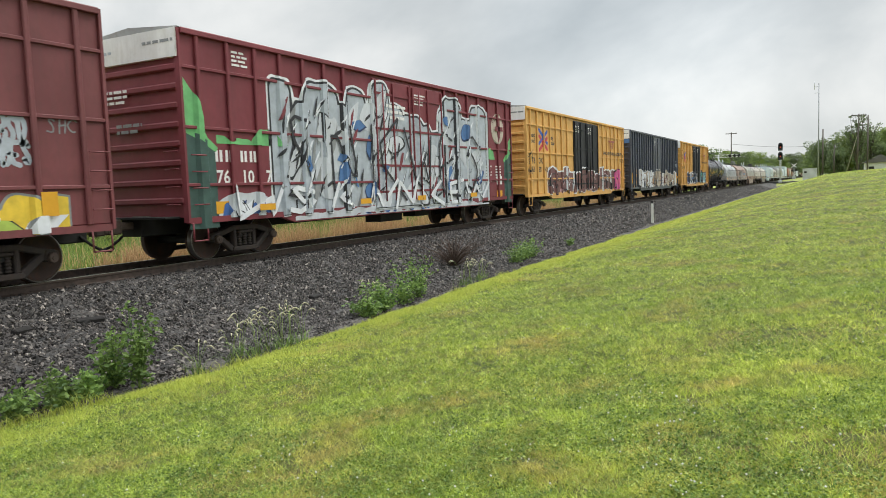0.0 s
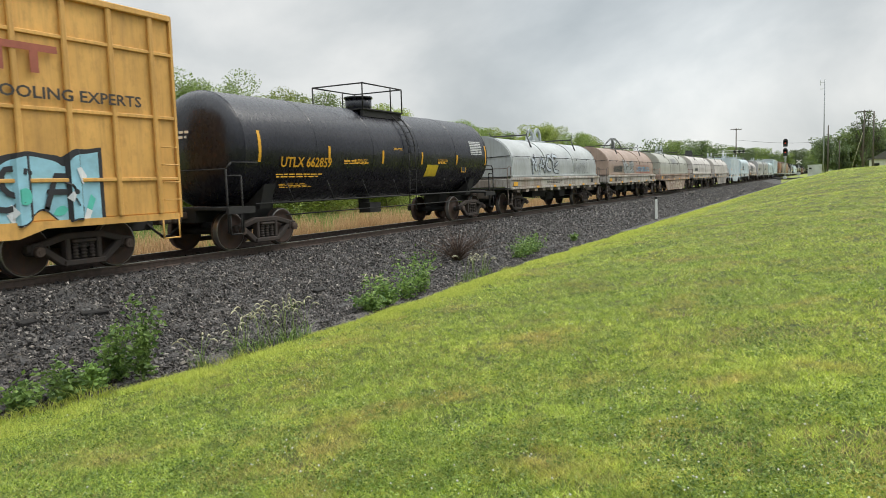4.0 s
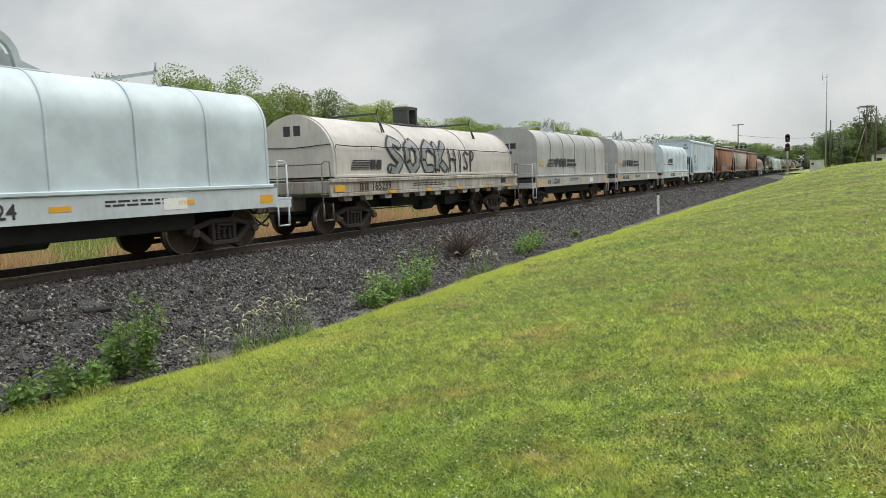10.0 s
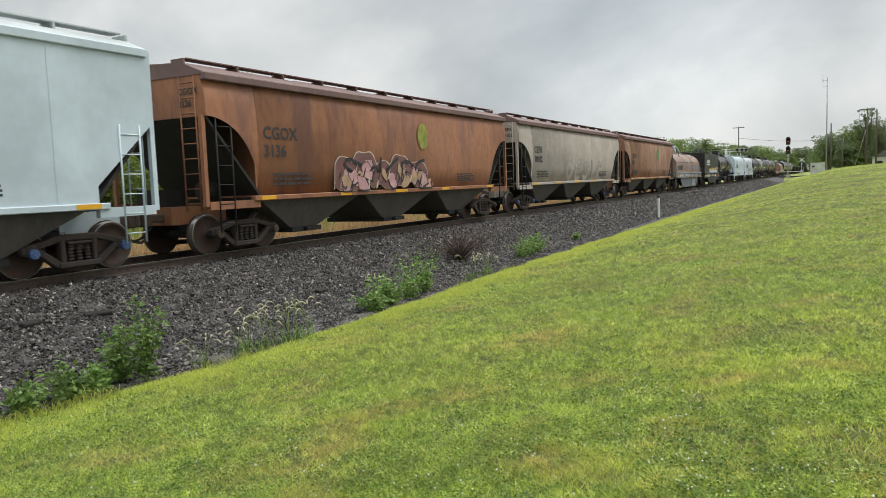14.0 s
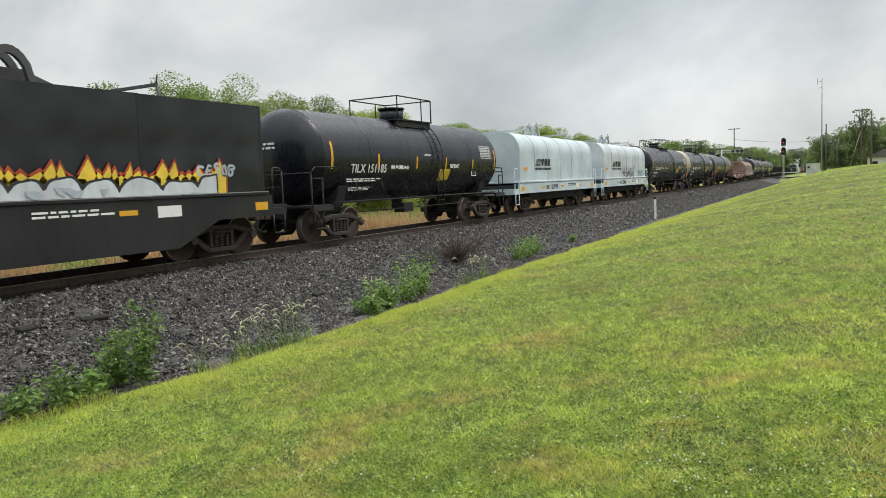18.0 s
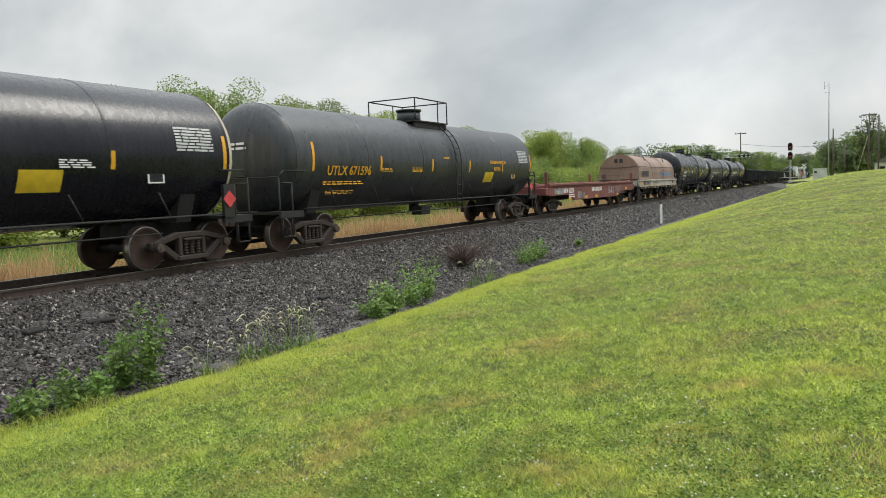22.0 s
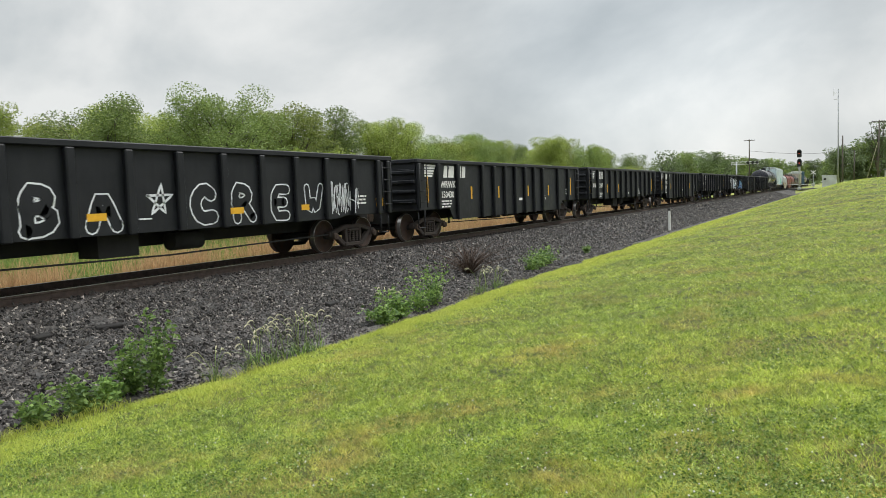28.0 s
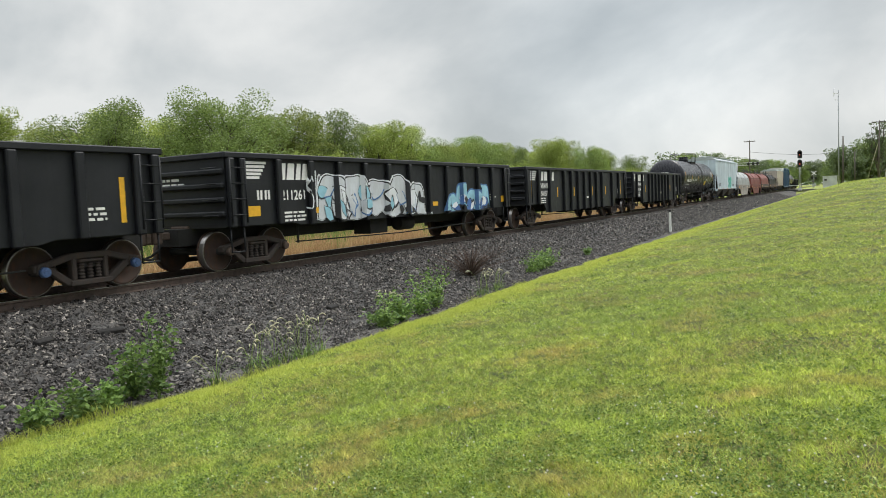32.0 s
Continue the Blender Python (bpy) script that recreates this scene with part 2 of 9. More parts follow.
# ---- mesh helpers ----
class G:
    """Collects the vertices and faces of one part."""

    def __init__(self):
        self.v, self.f, self.s = [], [], []

    def add(self, vs, fs, smooth=False):
        o = len(self.v)
        self.v += [tuple(p) for p in vs]
        self.f += [tuple(i + o for i in f) for f in fs]
        self.s += [smooth] * len(fs)
        return self

    def box(self, x0, x1, y0, y1, z0, z1):
        return self.add([(x, y, z) for x in (x0, x1) for y in (y0, y1) for z in (z0, z1)],
                        [(0, 1, 3, 2), (4, 6, 7, 5), (0, 4, 5, 1), (2, 3, 7, 6), (0, 2, 6, 4), (1, 5, 7, 3)])

    def prof(self, pts, x0, x1, smooth=False, caps=True):
        """A closed outline of (y, z) drawn out along x."""
        k = len(pts)
        vs = [(x0, *p) for p in pts] + [(x1, *p) for p in pts]
        self.add(vs, [(i, (i + 1) % k, (i + 1) % k + k, i + k) for i in range(k)], smooth)
        if caps:
            self.add(vs, [tuple(range(k - 1, -1, -1)), tuple(range(k, 2 * k))])
        return self

    def profx(self, pts, y0, y1):
        """A closed outline of (x, z) drawn out along y."""
        k = len(pts)
        vs = [(p[0], y0, p[1]) for p in pts] + [(p[0], y1, p[1]) for p in pts]
        return self.add(vs, [(i, (i + 1) % k, (i + 1) % k + k, i + k) for i in range(k)] + [tuple(range(k - 1, -1, -1)), tuple(range(k, 2 * k))])

    def cyl(self, p0, p1, r, n=12, r2=None, caps=True):
        p0, p1 = Vector(p0), Vector(p1)
        q = (p1 - p0).to_track_quat("Z", "Y")
        r2 = r if r2 is None else r2
        vs = []
        for p, rr in ((p0, r), (p1, r2)):
            vs += [p + q @ Vector((rr * math.cos(2 * math.pi * i / n), rr * math.sin(2 * math.pi * i / n), 0)) for i in range(n)]
        self.add(vs, [(i, (i + 1) % n, (i + 1) % n + n, i + n) for i in range(n)], True)
        if caps:
            self.add(vs, [tuple(range(n - 1, -1, -1)), tuple(range(n, 2 * n))])
        return self

    def tube(self, pts, r, n=6):
        for a, b in zip(pts, pts[1:]):
            self.cyl(a, b, r, n)
        return self

    def lathe(self, pts, cy, cz, n=40, axis="x"):
        vs = []
        for a, r in pts:
            for i in range(n):
                c, s = r * math.cos(2 * math.pi * i / n), r * math.sin(2 * math.pi * i / n)
                vs.append({"x": (a, cy + c, cz + s), "y": (cy + c, a, cz + s), "z": (cy + c, cz + s, a)}[axis])
        fs = [(j * n + i, j * n + (i + 1) % n, (j + 1) * n + (i + 1) % n, (j + 1) * n + i) for j in range(len(pts) - 1) for i in range(n)]
        return self.add(vs, fs, True)

    def mesh(self, name, material, bevel=0.0):
        me = bpy.data.meshes.new(name)
        me.from_pydata(self.v, [], self.f)
        me.polygons.foreach_set("use_smooth", self.s)
        bm = bmesh.new()
        bm.from_mesh(me)
        bmesh.ops.remove_doubles(bm, verts=bm.verts, dist=1e-5)
        bmesh.ops.recalc_face_normals(bm, faces=bm.faces)
        if bevel:
            es = [e for e in bm.edges if len(e.link_faces) == 2 and e.calc_face_angle(0) > 0.6]
            bmesh.ops.bevel(bm, geom=es, offset=bevel, segments=1, affect="EDGES", clamp_overlap=True)
        bm.to_mesh(me)
        bm.free()
        me.materials.append(material)
        return me


def part(name, g, material, parent=None, label="", bevel=0.0):
    me = g if isinstance(g, bpy.types.Mesh) else g.mesh(name, material, bevel)
    ob = new(name, me)
    if parent is not None:
        ob.parent = parent
    if label:
        ob["label"] = label
    return ob


def big_mesh(name, verts, faces, material, smooth=False):
    """A mesh from arrays: verts (n, 3), faces (m, k) with one k."""
    me = bpy.data.meshes.new(name)
    verts, faces = np.asarray(verts, np.float32), np.asarray(faces, np.int32)
    k = faces.shape[1]
    me.vertices.add(len(verts))
    me.vertices.foreach_set("co", verts.ravel())
    me.loops.add(faces.size)
    me.loops.foreach_set("vertex_index", faces.ravel())
    me.polygons.add(len(faces))
    me.polygons.foreach_set("loop_start", np.arange(0, faces.size, k, dtype=np.int32))
    me.polygons.foreach_set("loop_total", np.full(len(faces), k, np.int32))
    me.polygons.foreach_set("use_smooth", np.full(len(faces), smooth))
    me.update(calc_edges=True)
    me.materials.append(material)
    return me


def vnoise(x, y, seed):
    """Smooth random values in 0 to 1 over the plane."""
    t = np.random.default_rng(seed).uniform(0, 1, (64, 64))
    xi, yi = np.floor(x).astype(int), np.floor(y).astype(int)
    u, v = x - xi, y - yi
    u, v = u * u * (3 - 2 * u), v * v * (3 - 2 * v)
    a, b = t[xi % 64, yi % 64], t[(xi + 1) % 64, yi % 64]
    c, d = t[xi % 64, (yi + 1) % 64], t[(xi + 1) % 64, (yi + 1) % 64]
    return (a * (1 - u) + b * u) * (1 - v) + (c * (1 - u) + d * u) * v


def fbm(x, y, seed):
    return sum(vnoise(x * 2.03 ** k + 7.1 * k, y * 2.03 ** k + 3.7 * k, seed + k) * 0.55 ** k for k in range(4)) / 2.02


def hood_shell(prof, x0, x1, depth, seed, nx=64):
    """An arched hood drawn out along x, its sheet pressed in by uneven dents of up to depth."""
    fine = []
    for (ya_, za_), (yb_, zb_) in zip(prof, prof[1:]):
        k = max(1, int(math.hypot(yb_ - ya_, zb_ - za_) / 0.13))
        fine += [(ya_ + (yb_ - ya_) * i / k, za_ + (zb_ - za_) * i / k) for i in range(k)]
    fine = np.array(fine + [prof[-1]])
    tan = np.gradient(fine, axis=0)
    tan /= np.maximum(1e-6, np.linalg.norm(tan, axis=1, keepdims=True))
    run = np.concatenate([[0], np.cumsum(np.linalg.norm(np.diff(fine, axis=0), axis=1))])
    xs = np.linspace(x0, x1, nx + 1)
    X, S = np.meshgrid(xs, run, indexing="ij")
    env = np.clip((X - x0) / 0.5, 0, 1) * np.clip((x1 - X) / 0.5, 0, 1) * np.clip(S / 0.3, 0, 1) * np.clip((run[-1] - S) / 0.3, 0, 1)
    d = depth * env * np.clip((fbm(X * 0.85 + seed, S * 0.95, 200 + seed) - 0.32) * 2.6, 0, 1)
    k = len(fine)
    vs = [(xs[i], fine[j][0] + tan[j][1] * d[i, j], fine[j][1] - tan[j][0] * d[i, j]) for i in range(nx + 1) for j in range(k)]
    g = G()
    g.add(vs, [(i * k + j, i * k + j + 1, (i + 1) * k + j + 1, (i + 1) * k + j) for i in range(nx) for j in range(k - 1)], True)
    for x in (x0, x1):
        g.add([(x + (0.002 if x > 0 else -0.002), y, z) for y, z in fine], [tuple(range(k))])
    return g


def quilted_side(x0, x1, y, z0, z1, nx, nz, bulge, seed):
    """A sheet-metal side whose panels bulge unevenly between their seams."""
    r, g, sub = random.Random(seed), G(), 8
    for a in range(nx):
        for b in range(nz):
            amp, sk = bulge * r.uniform(0.45, 1.0), r.uniform(-0.18, 0.18)
            vs = []
            for i in range(sub + 1):
                for j in range(sub + 1):
                    u, v = i / sub, j / sub
                    du = (1 - abs(2 * u - 1 + sk * math.sin(math.pi * u)) ** 1.4) * (1 - abs(2 * v - 1) ** 1.4)
                    x, z = x0 + (x1 - x0) * (a + u) / nx, z0 + (z1 - z0) * (b + v) / nz
                    edge = min(1, 8 * u * (1 - u)) * min(1, 8 * v * (1 - v))
                    vs.append((x, y - amp * max(0.0, du) + 0.25 * bulge * edge * math.sin(5.1 * x + seed) * math.sin(4.3 * z), z))
            n_ = sub + 1
            g.add(vs, [(i * n_ + j, (i + 1) * n_ + j, (i + 1) * n_ + j + 1, i * n_ + j + 1) for i in range(sub) for j in range(sub)], True)
    return g


TEXTS = {}


def text_mesh(body, size, material):
    key = (body, size, material.name)
    if key not in TEXTS:
        cu = bpy.data.curves.new("lettering", "FONT")
        cu.body, cu.size, cu.extrude, cu.resolution_u = body, size, 0.0015, 2
        cu.offset = size * 0.018
        ob = bpy.data.objects.new("lettering", cu)
        scene.collection.objects.link(ob)
        bpy.context.view_layer.update()
        me = bpy.data.meshes.new_from_object(ob)
        bpy.data.objects.remove(ob)
        me.materials.clear()
        me.materials.append(material)
        TEXTS[key] = me
    return TEXTS[key]


def lettering(parent, body, x, y, z, size, material, end=False, wide=1.0, up=0.0):
    """Words on the near side (or, with end, on the leading end) of a car."""
    ob = new("lettering", text_mesh(body, size, material))
    ob.parent = parent
    ob.matrix_basis = pose(x, y, z, 90 + up, 0, -90 if end else 0) @ Matrix.Diagonal((wide, 1, 1, 1))
    return ob


# ---- ground ----
def sstep(a, b, x):
    t = np.clip((x - a) / (b - a), 0, 1)
    return t * t * (3 - 2 * t)


def edge_y(x):
    """Where the lawn ends and the ballast begins: a soft bulge of the bank towards the eye."""
    return np.interp(x, [3, 4.4, 5.6, 7.1, 12, 15, 19, 45, 90], [8.0, 7.84, 7.5, 7.26, 7.26, 7.46, 7.7, 7.88, 8.0]) + 0.05 * np.sin(2.1 * np.asarray(x) + 0.4) * np.sin(0.9 * np.asarray(x))


def lawn_z(x, y):
    """Height of the ground: a lawn that rises from the ditch to a low crest, and the flat beyond the track."""
    x, y = np.asarray(x, float), np.asarray(y, float)
    u = np.clip((8.1 - y) / 8.1, 0, 3)
    rise = 0.95 + 1.35 * sstep(5, 95, x)
    lawn = -1.03 + rise * np.where(u < 1, u * (1.15 - 0.15 * u), 1 + 0.28 * (1 - np.exp(-(u - 1) * 2.2)))
    lawn = lawn * (1 - sstep(125, 230, x)) + 0.0 * x
    wave = 0.03 * np.sin(x * 0.9 + 1.3 * y) * np.sin(0.7 * y - 0.4 * x) + 0.015 * np.sin(2.3 * x + 0.6) * np.sin(2.9 * y)
    lawn = lawn + wave * sstep(8.2, 6.5, y) * (1 - sstep(60, 120, x))
    low = -1.12 * (1 - sstep(140, 230, x)) - 0.12 * sstep(140, 230, x)
    return lawn, low


def ground_z(x, y):
    lawn, low = lawn_z(x, y)
    return np.where(y < edge_y(x), lawn, low)


def graded(lo, hi, fine_lo, fine_hi, step, grow=1.22):
    a = list(np.arange(fine_lo, fine_hi + 1e-6, step))
    s = step
    while a[-1] < hi:
        s *= grow
        a.append(min(hi, a[-1] + s))
    s, b = step, [fine_lo]
    while b[-1] > lo:
        s *= grow
        b.append(max(lo, b[-1] - s))
    return np.array(b[:0:-1] + a)


M_LAWN = lawn_mat()
gx, gy = graded(-900, 3500, -2, 45, 0.3), graded(-2500, 2500, -12, 24, 0.3)
GX, GY = np.meshgrid(gx, gy, indexing="ij")
GV = np.stack([GX, GY, ground_z(GX, GY)], -1).reshape(-1, 3)
ii, jj = np.meshgrid(np.arange(len(gx) - 1), np.arange(len(gy) - 1), indexing="ij")
q0 = (ii * len(gy) + jj).ravel()
ground = new("ground", big_mesh("ground", GV, np.stack([q0, q0 + len(gy), q0 + len(gy) + 1, q0 + 1], -1), M_LAWN, True))
ground.data.materials.append(thatch_mat())
cx_, cy_ = np.meshgrid((gx[:-1] + gx[1:]) / 2, (gy[:-1] + gy[1:]) / 2, indexing="ij")
ground.data.polygons.foreach_set("material_index", ((cy_ < 8.4) & (cx_ < 150) & (cx_ > -30)).astype(np.int32).ravel())
tagged(ground, "mown green lawn sloping down to the railway ditch", "ground", kind="structure")

# ---- track bed ----
M_BALLAST = gravel_mat("ballast", (0.02, 0.019, 0.019), (0.065, 0.061, 0.058), 17, 1.0, True)
BED = [(7.2, -1.3), (7.35, -1.0), (7.6, -0.985), (8.6, -0.945), (9.6, -0.72), (11.45, -0.21), (11.75, -0.17), (14.95, -0.17), (15.3, -0.22), (17.6, -1.05), (18.2, -1.3)]


def bed_z(y):
    return np.interp(y, [p[0] for p in BED], [p[1] for p in BED])


def bed_row(x, p):
    """Place and height of the ballast on row p of its profile, whose foot follows the edge of the lawn."""
    e = edge_y(x)
    lip = lawn_z(x, e)[0] - 0.015
    k = np.clip((9.0 - p) / 1.4, 0, 1)
    return p + (e - 7.65) * np.clip((9.6 - p) / 1.9, 0, 1), bed_z(p) + (lip + 0.985) * k


def bed_at(x, y):
    """Height of the ballast at a point."""
    d = edge_y(x) - 7.65
    p = np.where(y < 7.7 + d, y - d, np.where(y > 9.6, y, (y - d * 9.6 / 1.9) / (1 - d / 1.9)))
    return bed_row(x, p)[1]


bx = np.concatenate([np.arange(-60, 2, 4.0), np.arange(2, 60, 0.25), np.arange(60, 700, 8.0)])
by = np.concatenate([[7.2, 7.35], np.linspace(7.6, 11.75, 28), np.linspace(12.2, 14.95, 7), np.linspace(15.3, 17.6, 6), [18.2]])
BX, BY = np.meshgrid(bx, by, indexing="ij")
rng = np.random.default_rng(3)
jolt = rng.normal(0, 0.018, BX.shape) * ((BY < 11.6) & (BY > 7.7))
BY, BZ = bed_row(BX, BY)
BZ = BZ + jolt
q0 = (np.arange(len(bx) - 1)[:, None] * len(by) + np.arange(len(by) - 1)[None]).ravel()
bed = new("ballast_bed", big_mesh("ballast_bed", np.stack([BX, BY, BZ], -1).reshape(-1, 3), np.stack([q0, q0 + len(by), q0 + len(by) + 1, q0 + 1], -1), M_BALLAST))
tagged(bed, "dark grey crushed-stone ballast bed under the track", "track bed", kind="structure")

# loose stones
ico = np.array([(1, 0, 0), (-1, 0, 0), (0, 1, 0), (0, -1, 0), (0, 0, 1), (0, 0, -1)], float)
icf = np.array([(0, 2, 4), (2, 1, 4), (1, 3, 4), (3, 0, 4), (2, 0, 5), (1, 2, 5), (3, 1, 5), (0, 3, 5)])


def stones(x0, x1, y0, y1, count, size, seed):
    r = np.random.default_rng(seed)
    x, y = r.uniform(x0, x1, count), r.uniform(y0, y1, count)
    y = np.where(y < 9.6, y + (edge_y(x) - 7.65) * np.clip((9.6 - y) / 1.9, 0, 1), y)
    c = np.stack([x, y, bed_at(x, y) + 0.006], -1)
    s = r.lognormal(np.log(size), 0.28, (count, 1, 1)) * r.uniform(0.6, 1.25, (count, 1, 3))
    p = ico[None] * s + r.normal(0, 0.28, (count, 6, 3)) * s
    qr = r.normal(size=(count, 4))
    qr /= np.linalg.norm(qr, axis=1, keepdims=True)
    w, a, b, d = qr.T
    R = np.stack([1 - 2 * (b * b + d * d), 2 * (a * b - d * w), 2 * (a * d + b * w), 2 * (a * b + d * w), 1 - 2 * (a * a + d * d), 2 * (b * d - a * w),
                  2 * (a * d - b * w), 2 * (b * d + a * w), 1 - 2 * (a * a + b * b)], -1).reshape(-1, 3, 3)
    p = np.einsum("nij,nkj->nki", R, p) + c[:, None]
    f = icf[None] + (np.arange(count) * 6)[:, None, None]
    return p.reshape(-1, 3), f.reshape(-1, 3)


sv, sf = [], []
for args in ((2.5, 16, 8.1, 11.8, 46000, 0.026, 1), (16, 32, 8.1, 11.8, 32000, 0.031, 2), (32, 62, 8.2, 11.8, 20000, 0.042, 4), (62, 150, 8.3, 11.8, 18000, 0.065, 6), (2.5, 30, 11.8, 14.9, 6000, 0.03, 5), (2.5, 32, 7.62, 8.5, 13000, 0.019, 7)):
    v_, f_ = stones(*args)
    sf.append(f_ + sum(len(a) for a in sv))
    sv.append(v_)
M_STONE = stone_mat()
st = new("ballast_stones", big_mesh("ballast_stones", np.concatenate(sv), np.concatenate(sf), M_STONE))
tagged(st, "loose dark grey crushed ballast stones beside the rails", "ballast", kind="stuff")

M_RAIL = plain("rail_steel", (0.085, 0.06, 0.048), 0.65, 0.3, 0.35, 9)
M_HEAD = plain("polished_rail_head", (0.36, 0.35, 0.34), 0.3, 0.9, 0.1, 30)
M_TIE = plain("creosoted_wood", (0.045, 0.034, 0.028), 0.85, 0, 0.45, 14)
for side in (-1, 1):
    y0 = TRACK + side * 0.755
    g = G()
    g.prof([(y0 - 0.07, -0.178), (y0 + 0.07, -0.178), (y0 + 0.07, -0.162), (y0 + 0.012, -0.14), (y0 + 0.012, -0.05), (y0 + 0.036, -0.04), (y0 + 0.036, -0.006),
            (y0 - 0.036, -0.006), (y0 - 0.036, -0.04), (y0 - 0.012, -0.05), (y0 - 0.012, -0.14), (y0 - 0.07, -0.162)], -60, 700)
    r_ = new("rail", g.mesh("rail", M_RAIL))
    tagged(r_, "rusty brown steel rail with a polished running surface", "rail", "rails of the track", kind="structure")
    g = G().box(-60, 700, y0 - 0.03, y0 + 0.03, -0.006, 0.0)
    part("running_surface", g, M_HEAD, r_, "polished steel running surface")


# ---- train: shared running gear ----
M_TRUCK = paint("truck_iron", (0.046, 0.038, 0.034), (0.095, 0.056, 0.04), 0.6, 0.8, 0.3, gloss=0.3)
M_WHEEL = paint("wheel_steel", (0.06, 0.038, 0.03), (0.15, 0.065, 0.035), 0.6, 0.7, 0.0, 0.1, gloss=0.3)
M_TREAD = plain("wheel_tread", (0.3, 0.28, 0.27), 0.35, 0.85, 0.1)
M_DARK = plain("underframe_black", (0.02, 0.019, 0.018), 0.85, 0, 0.3, 3)
M_COUPLER = plain("coupler_iron", (0.09, 0.062, 0.048), 0.8, 0.1, 0.35, 8)
M_YEL = plain("reflective_yellow", (0.72, 0.36, 0.02), 0.5, 0, 0.06)
M_WHITE = plain("white_lettering", (0.78, 0.77, 0.74), 0.6, 0, 0.08, 15)
M_BLACKL = plain("black_lettering", (0.03, 0.03, 0.032), 0.6, 0, 0.1, 15)
M_CAP = plain("bearing_cap_blue", (0.06, 0.11, 0.24), 0.5, 0, 0.25, 20)

R_W = 0.457
g = G()
g.lathe([(-0.05, 0.02), (-0.05, 0.11), (-0.02, 0.13), (0.0, 0.36), (-0.035, 0.39), (-0.035, R_W - 0.004), (0.095, R_W), (0.10, R_W + 0.025), (0.13, R_W + 0.02), (0.13, 0.38), (0.07, 0.36), (0.05, 0.13), (0.08, 0.1), (0.08, 0.02)], 0, 0, 28, "y")
ME_WHEEL = g.mesh("wheel", M_WHEEL)
ME_TREAD = G().lathe([(-0.037, R_W - 0.022), (-0.0375, R_W - 0.006), (-0.03, R_W - 0.001), (0.09, R_W + 0.0015)], 0, 0, 28, "y").mesh("tread", M_TREAD)
ME_AXLE = G().cyl((0, -1.0, 0), (0, 1.0, 0), 0.085, 12).mesh("axle", M_DARK)
AX = 0.92      # half the wheelbase of a truck
g = G()
g.profx([(-1.09, 0.44), (-1.09, 0.575), (-0.72, 0.65), (-0.38, 0.745), (0.38, 0.745), (0.72, 0.65), (1.09, 0.575), (1.09, 0.44), (0.72, 0.53), (0.36, 0.625), (-0.36, 0.625), (-0.72, 0.53)], -0.08, 0.08)
g.box(-0.42, 0.42, -0.11, 0.11, 0.14, 0.25)
for sx in (-1, 1):
    g.profx([(sx * 0.90, 0.50), (sx * 0.76, 0.55), (sx * 0.36, 0.25), (sx * 0.40, 0.145), (sx * 0.47, 0.16)], -0.075, 0.075)
    g.profx([(sx * 0.27, 0.24), (sx * 0.37, 0.24), (sx * 0.37, 0.65), (sx * 0.27, 0.65)], -0.085, 0.085)
    g.profx([(sx * AX - 0.13, 0.40), (sx * AX + 0.13, 0.40), (sx * AX + 0.10, 0.60), (sx * AX - 0.10, 0.60)], -0.10, 0.1)
g.box(-0.24, 0.24, -0.12, 0.1, 0.555, 0.615)
ME_FRAME = g.mesh("side_frame", M_TRUCK, 0.02)
coil = []
for k in range(5):
    coil += [(0.265 + k * 0.06, 0.04), (0.275 + k * 0.06, 0.058), (0.297 + k * 0.06, 0.058), (0.307 + k * 0.06, 0.04)]
ME_SPRING = G().lathe(coil, 0, 0, 12, "z").mesh("spring", M_TRUCK)
ME_CAP = G().cyl((0, -0.19, 0.457), (0, -0.11, 0.457), 0.085, 14, 0.10).cyl((0, -0.205, 0.457), (0, -0.19, 0.457), 0.045, 8).mesh("bearing_cap", M_COUPLER)
ME_CAPB = G().cyl((0, -0.19, 0.457), (0, -0.11, 0.457), 0.085, 14, 0.10).cyl((0, -0.205, 0.457), (0, -0.19, 0.457), 0.045, 8).mesh("bearing_cap", M_CAP)
# first box: added dark backing that stands for the shade behind the springs
ME_BOLSTER = G().box(-0.25, 0.25, -1.0, -0.92, 0.24, 0.58).box(-0.16, 0.16, -1.1, 1.1, 0.45, 0.66).box(-0.3, 0.3, -0.35, 0.35, 0.6, 0.78).mesh("truck", M_DARK, 0.02)
g = G().box(-0.02, 0.72, -0.09, 0.09, 0.78, 0.95).box(0.62, 0.86, -0.15, 0.13, 0.70, 1.02).box(0.8, 0.95, -0.17, -0.02, 0.72, 1.0)
g.box(-0.25, 0.06, -0.28, 0.28, 0.68, 1.06)
ME_COUPLER = g.mesh("coupler", M_COUPLER, 0.025)
ME_HOSE = G().tube([(0.1, -0.35, 0.75), (0.35, -0.36, 0.55), (0.6, -0.33, 0.42), (0.85, -0.25, 0.38), (1.0, -0.15, 0.42)], 0.028, 6).mesh("air_hose", M_DARK)


def child(name, me, parent, m, label=""):
    ob = new(name, me)
    ob.parent = parent
    ob.matrix_basis = m
    if label:
        ob["label"] = label
    return ob


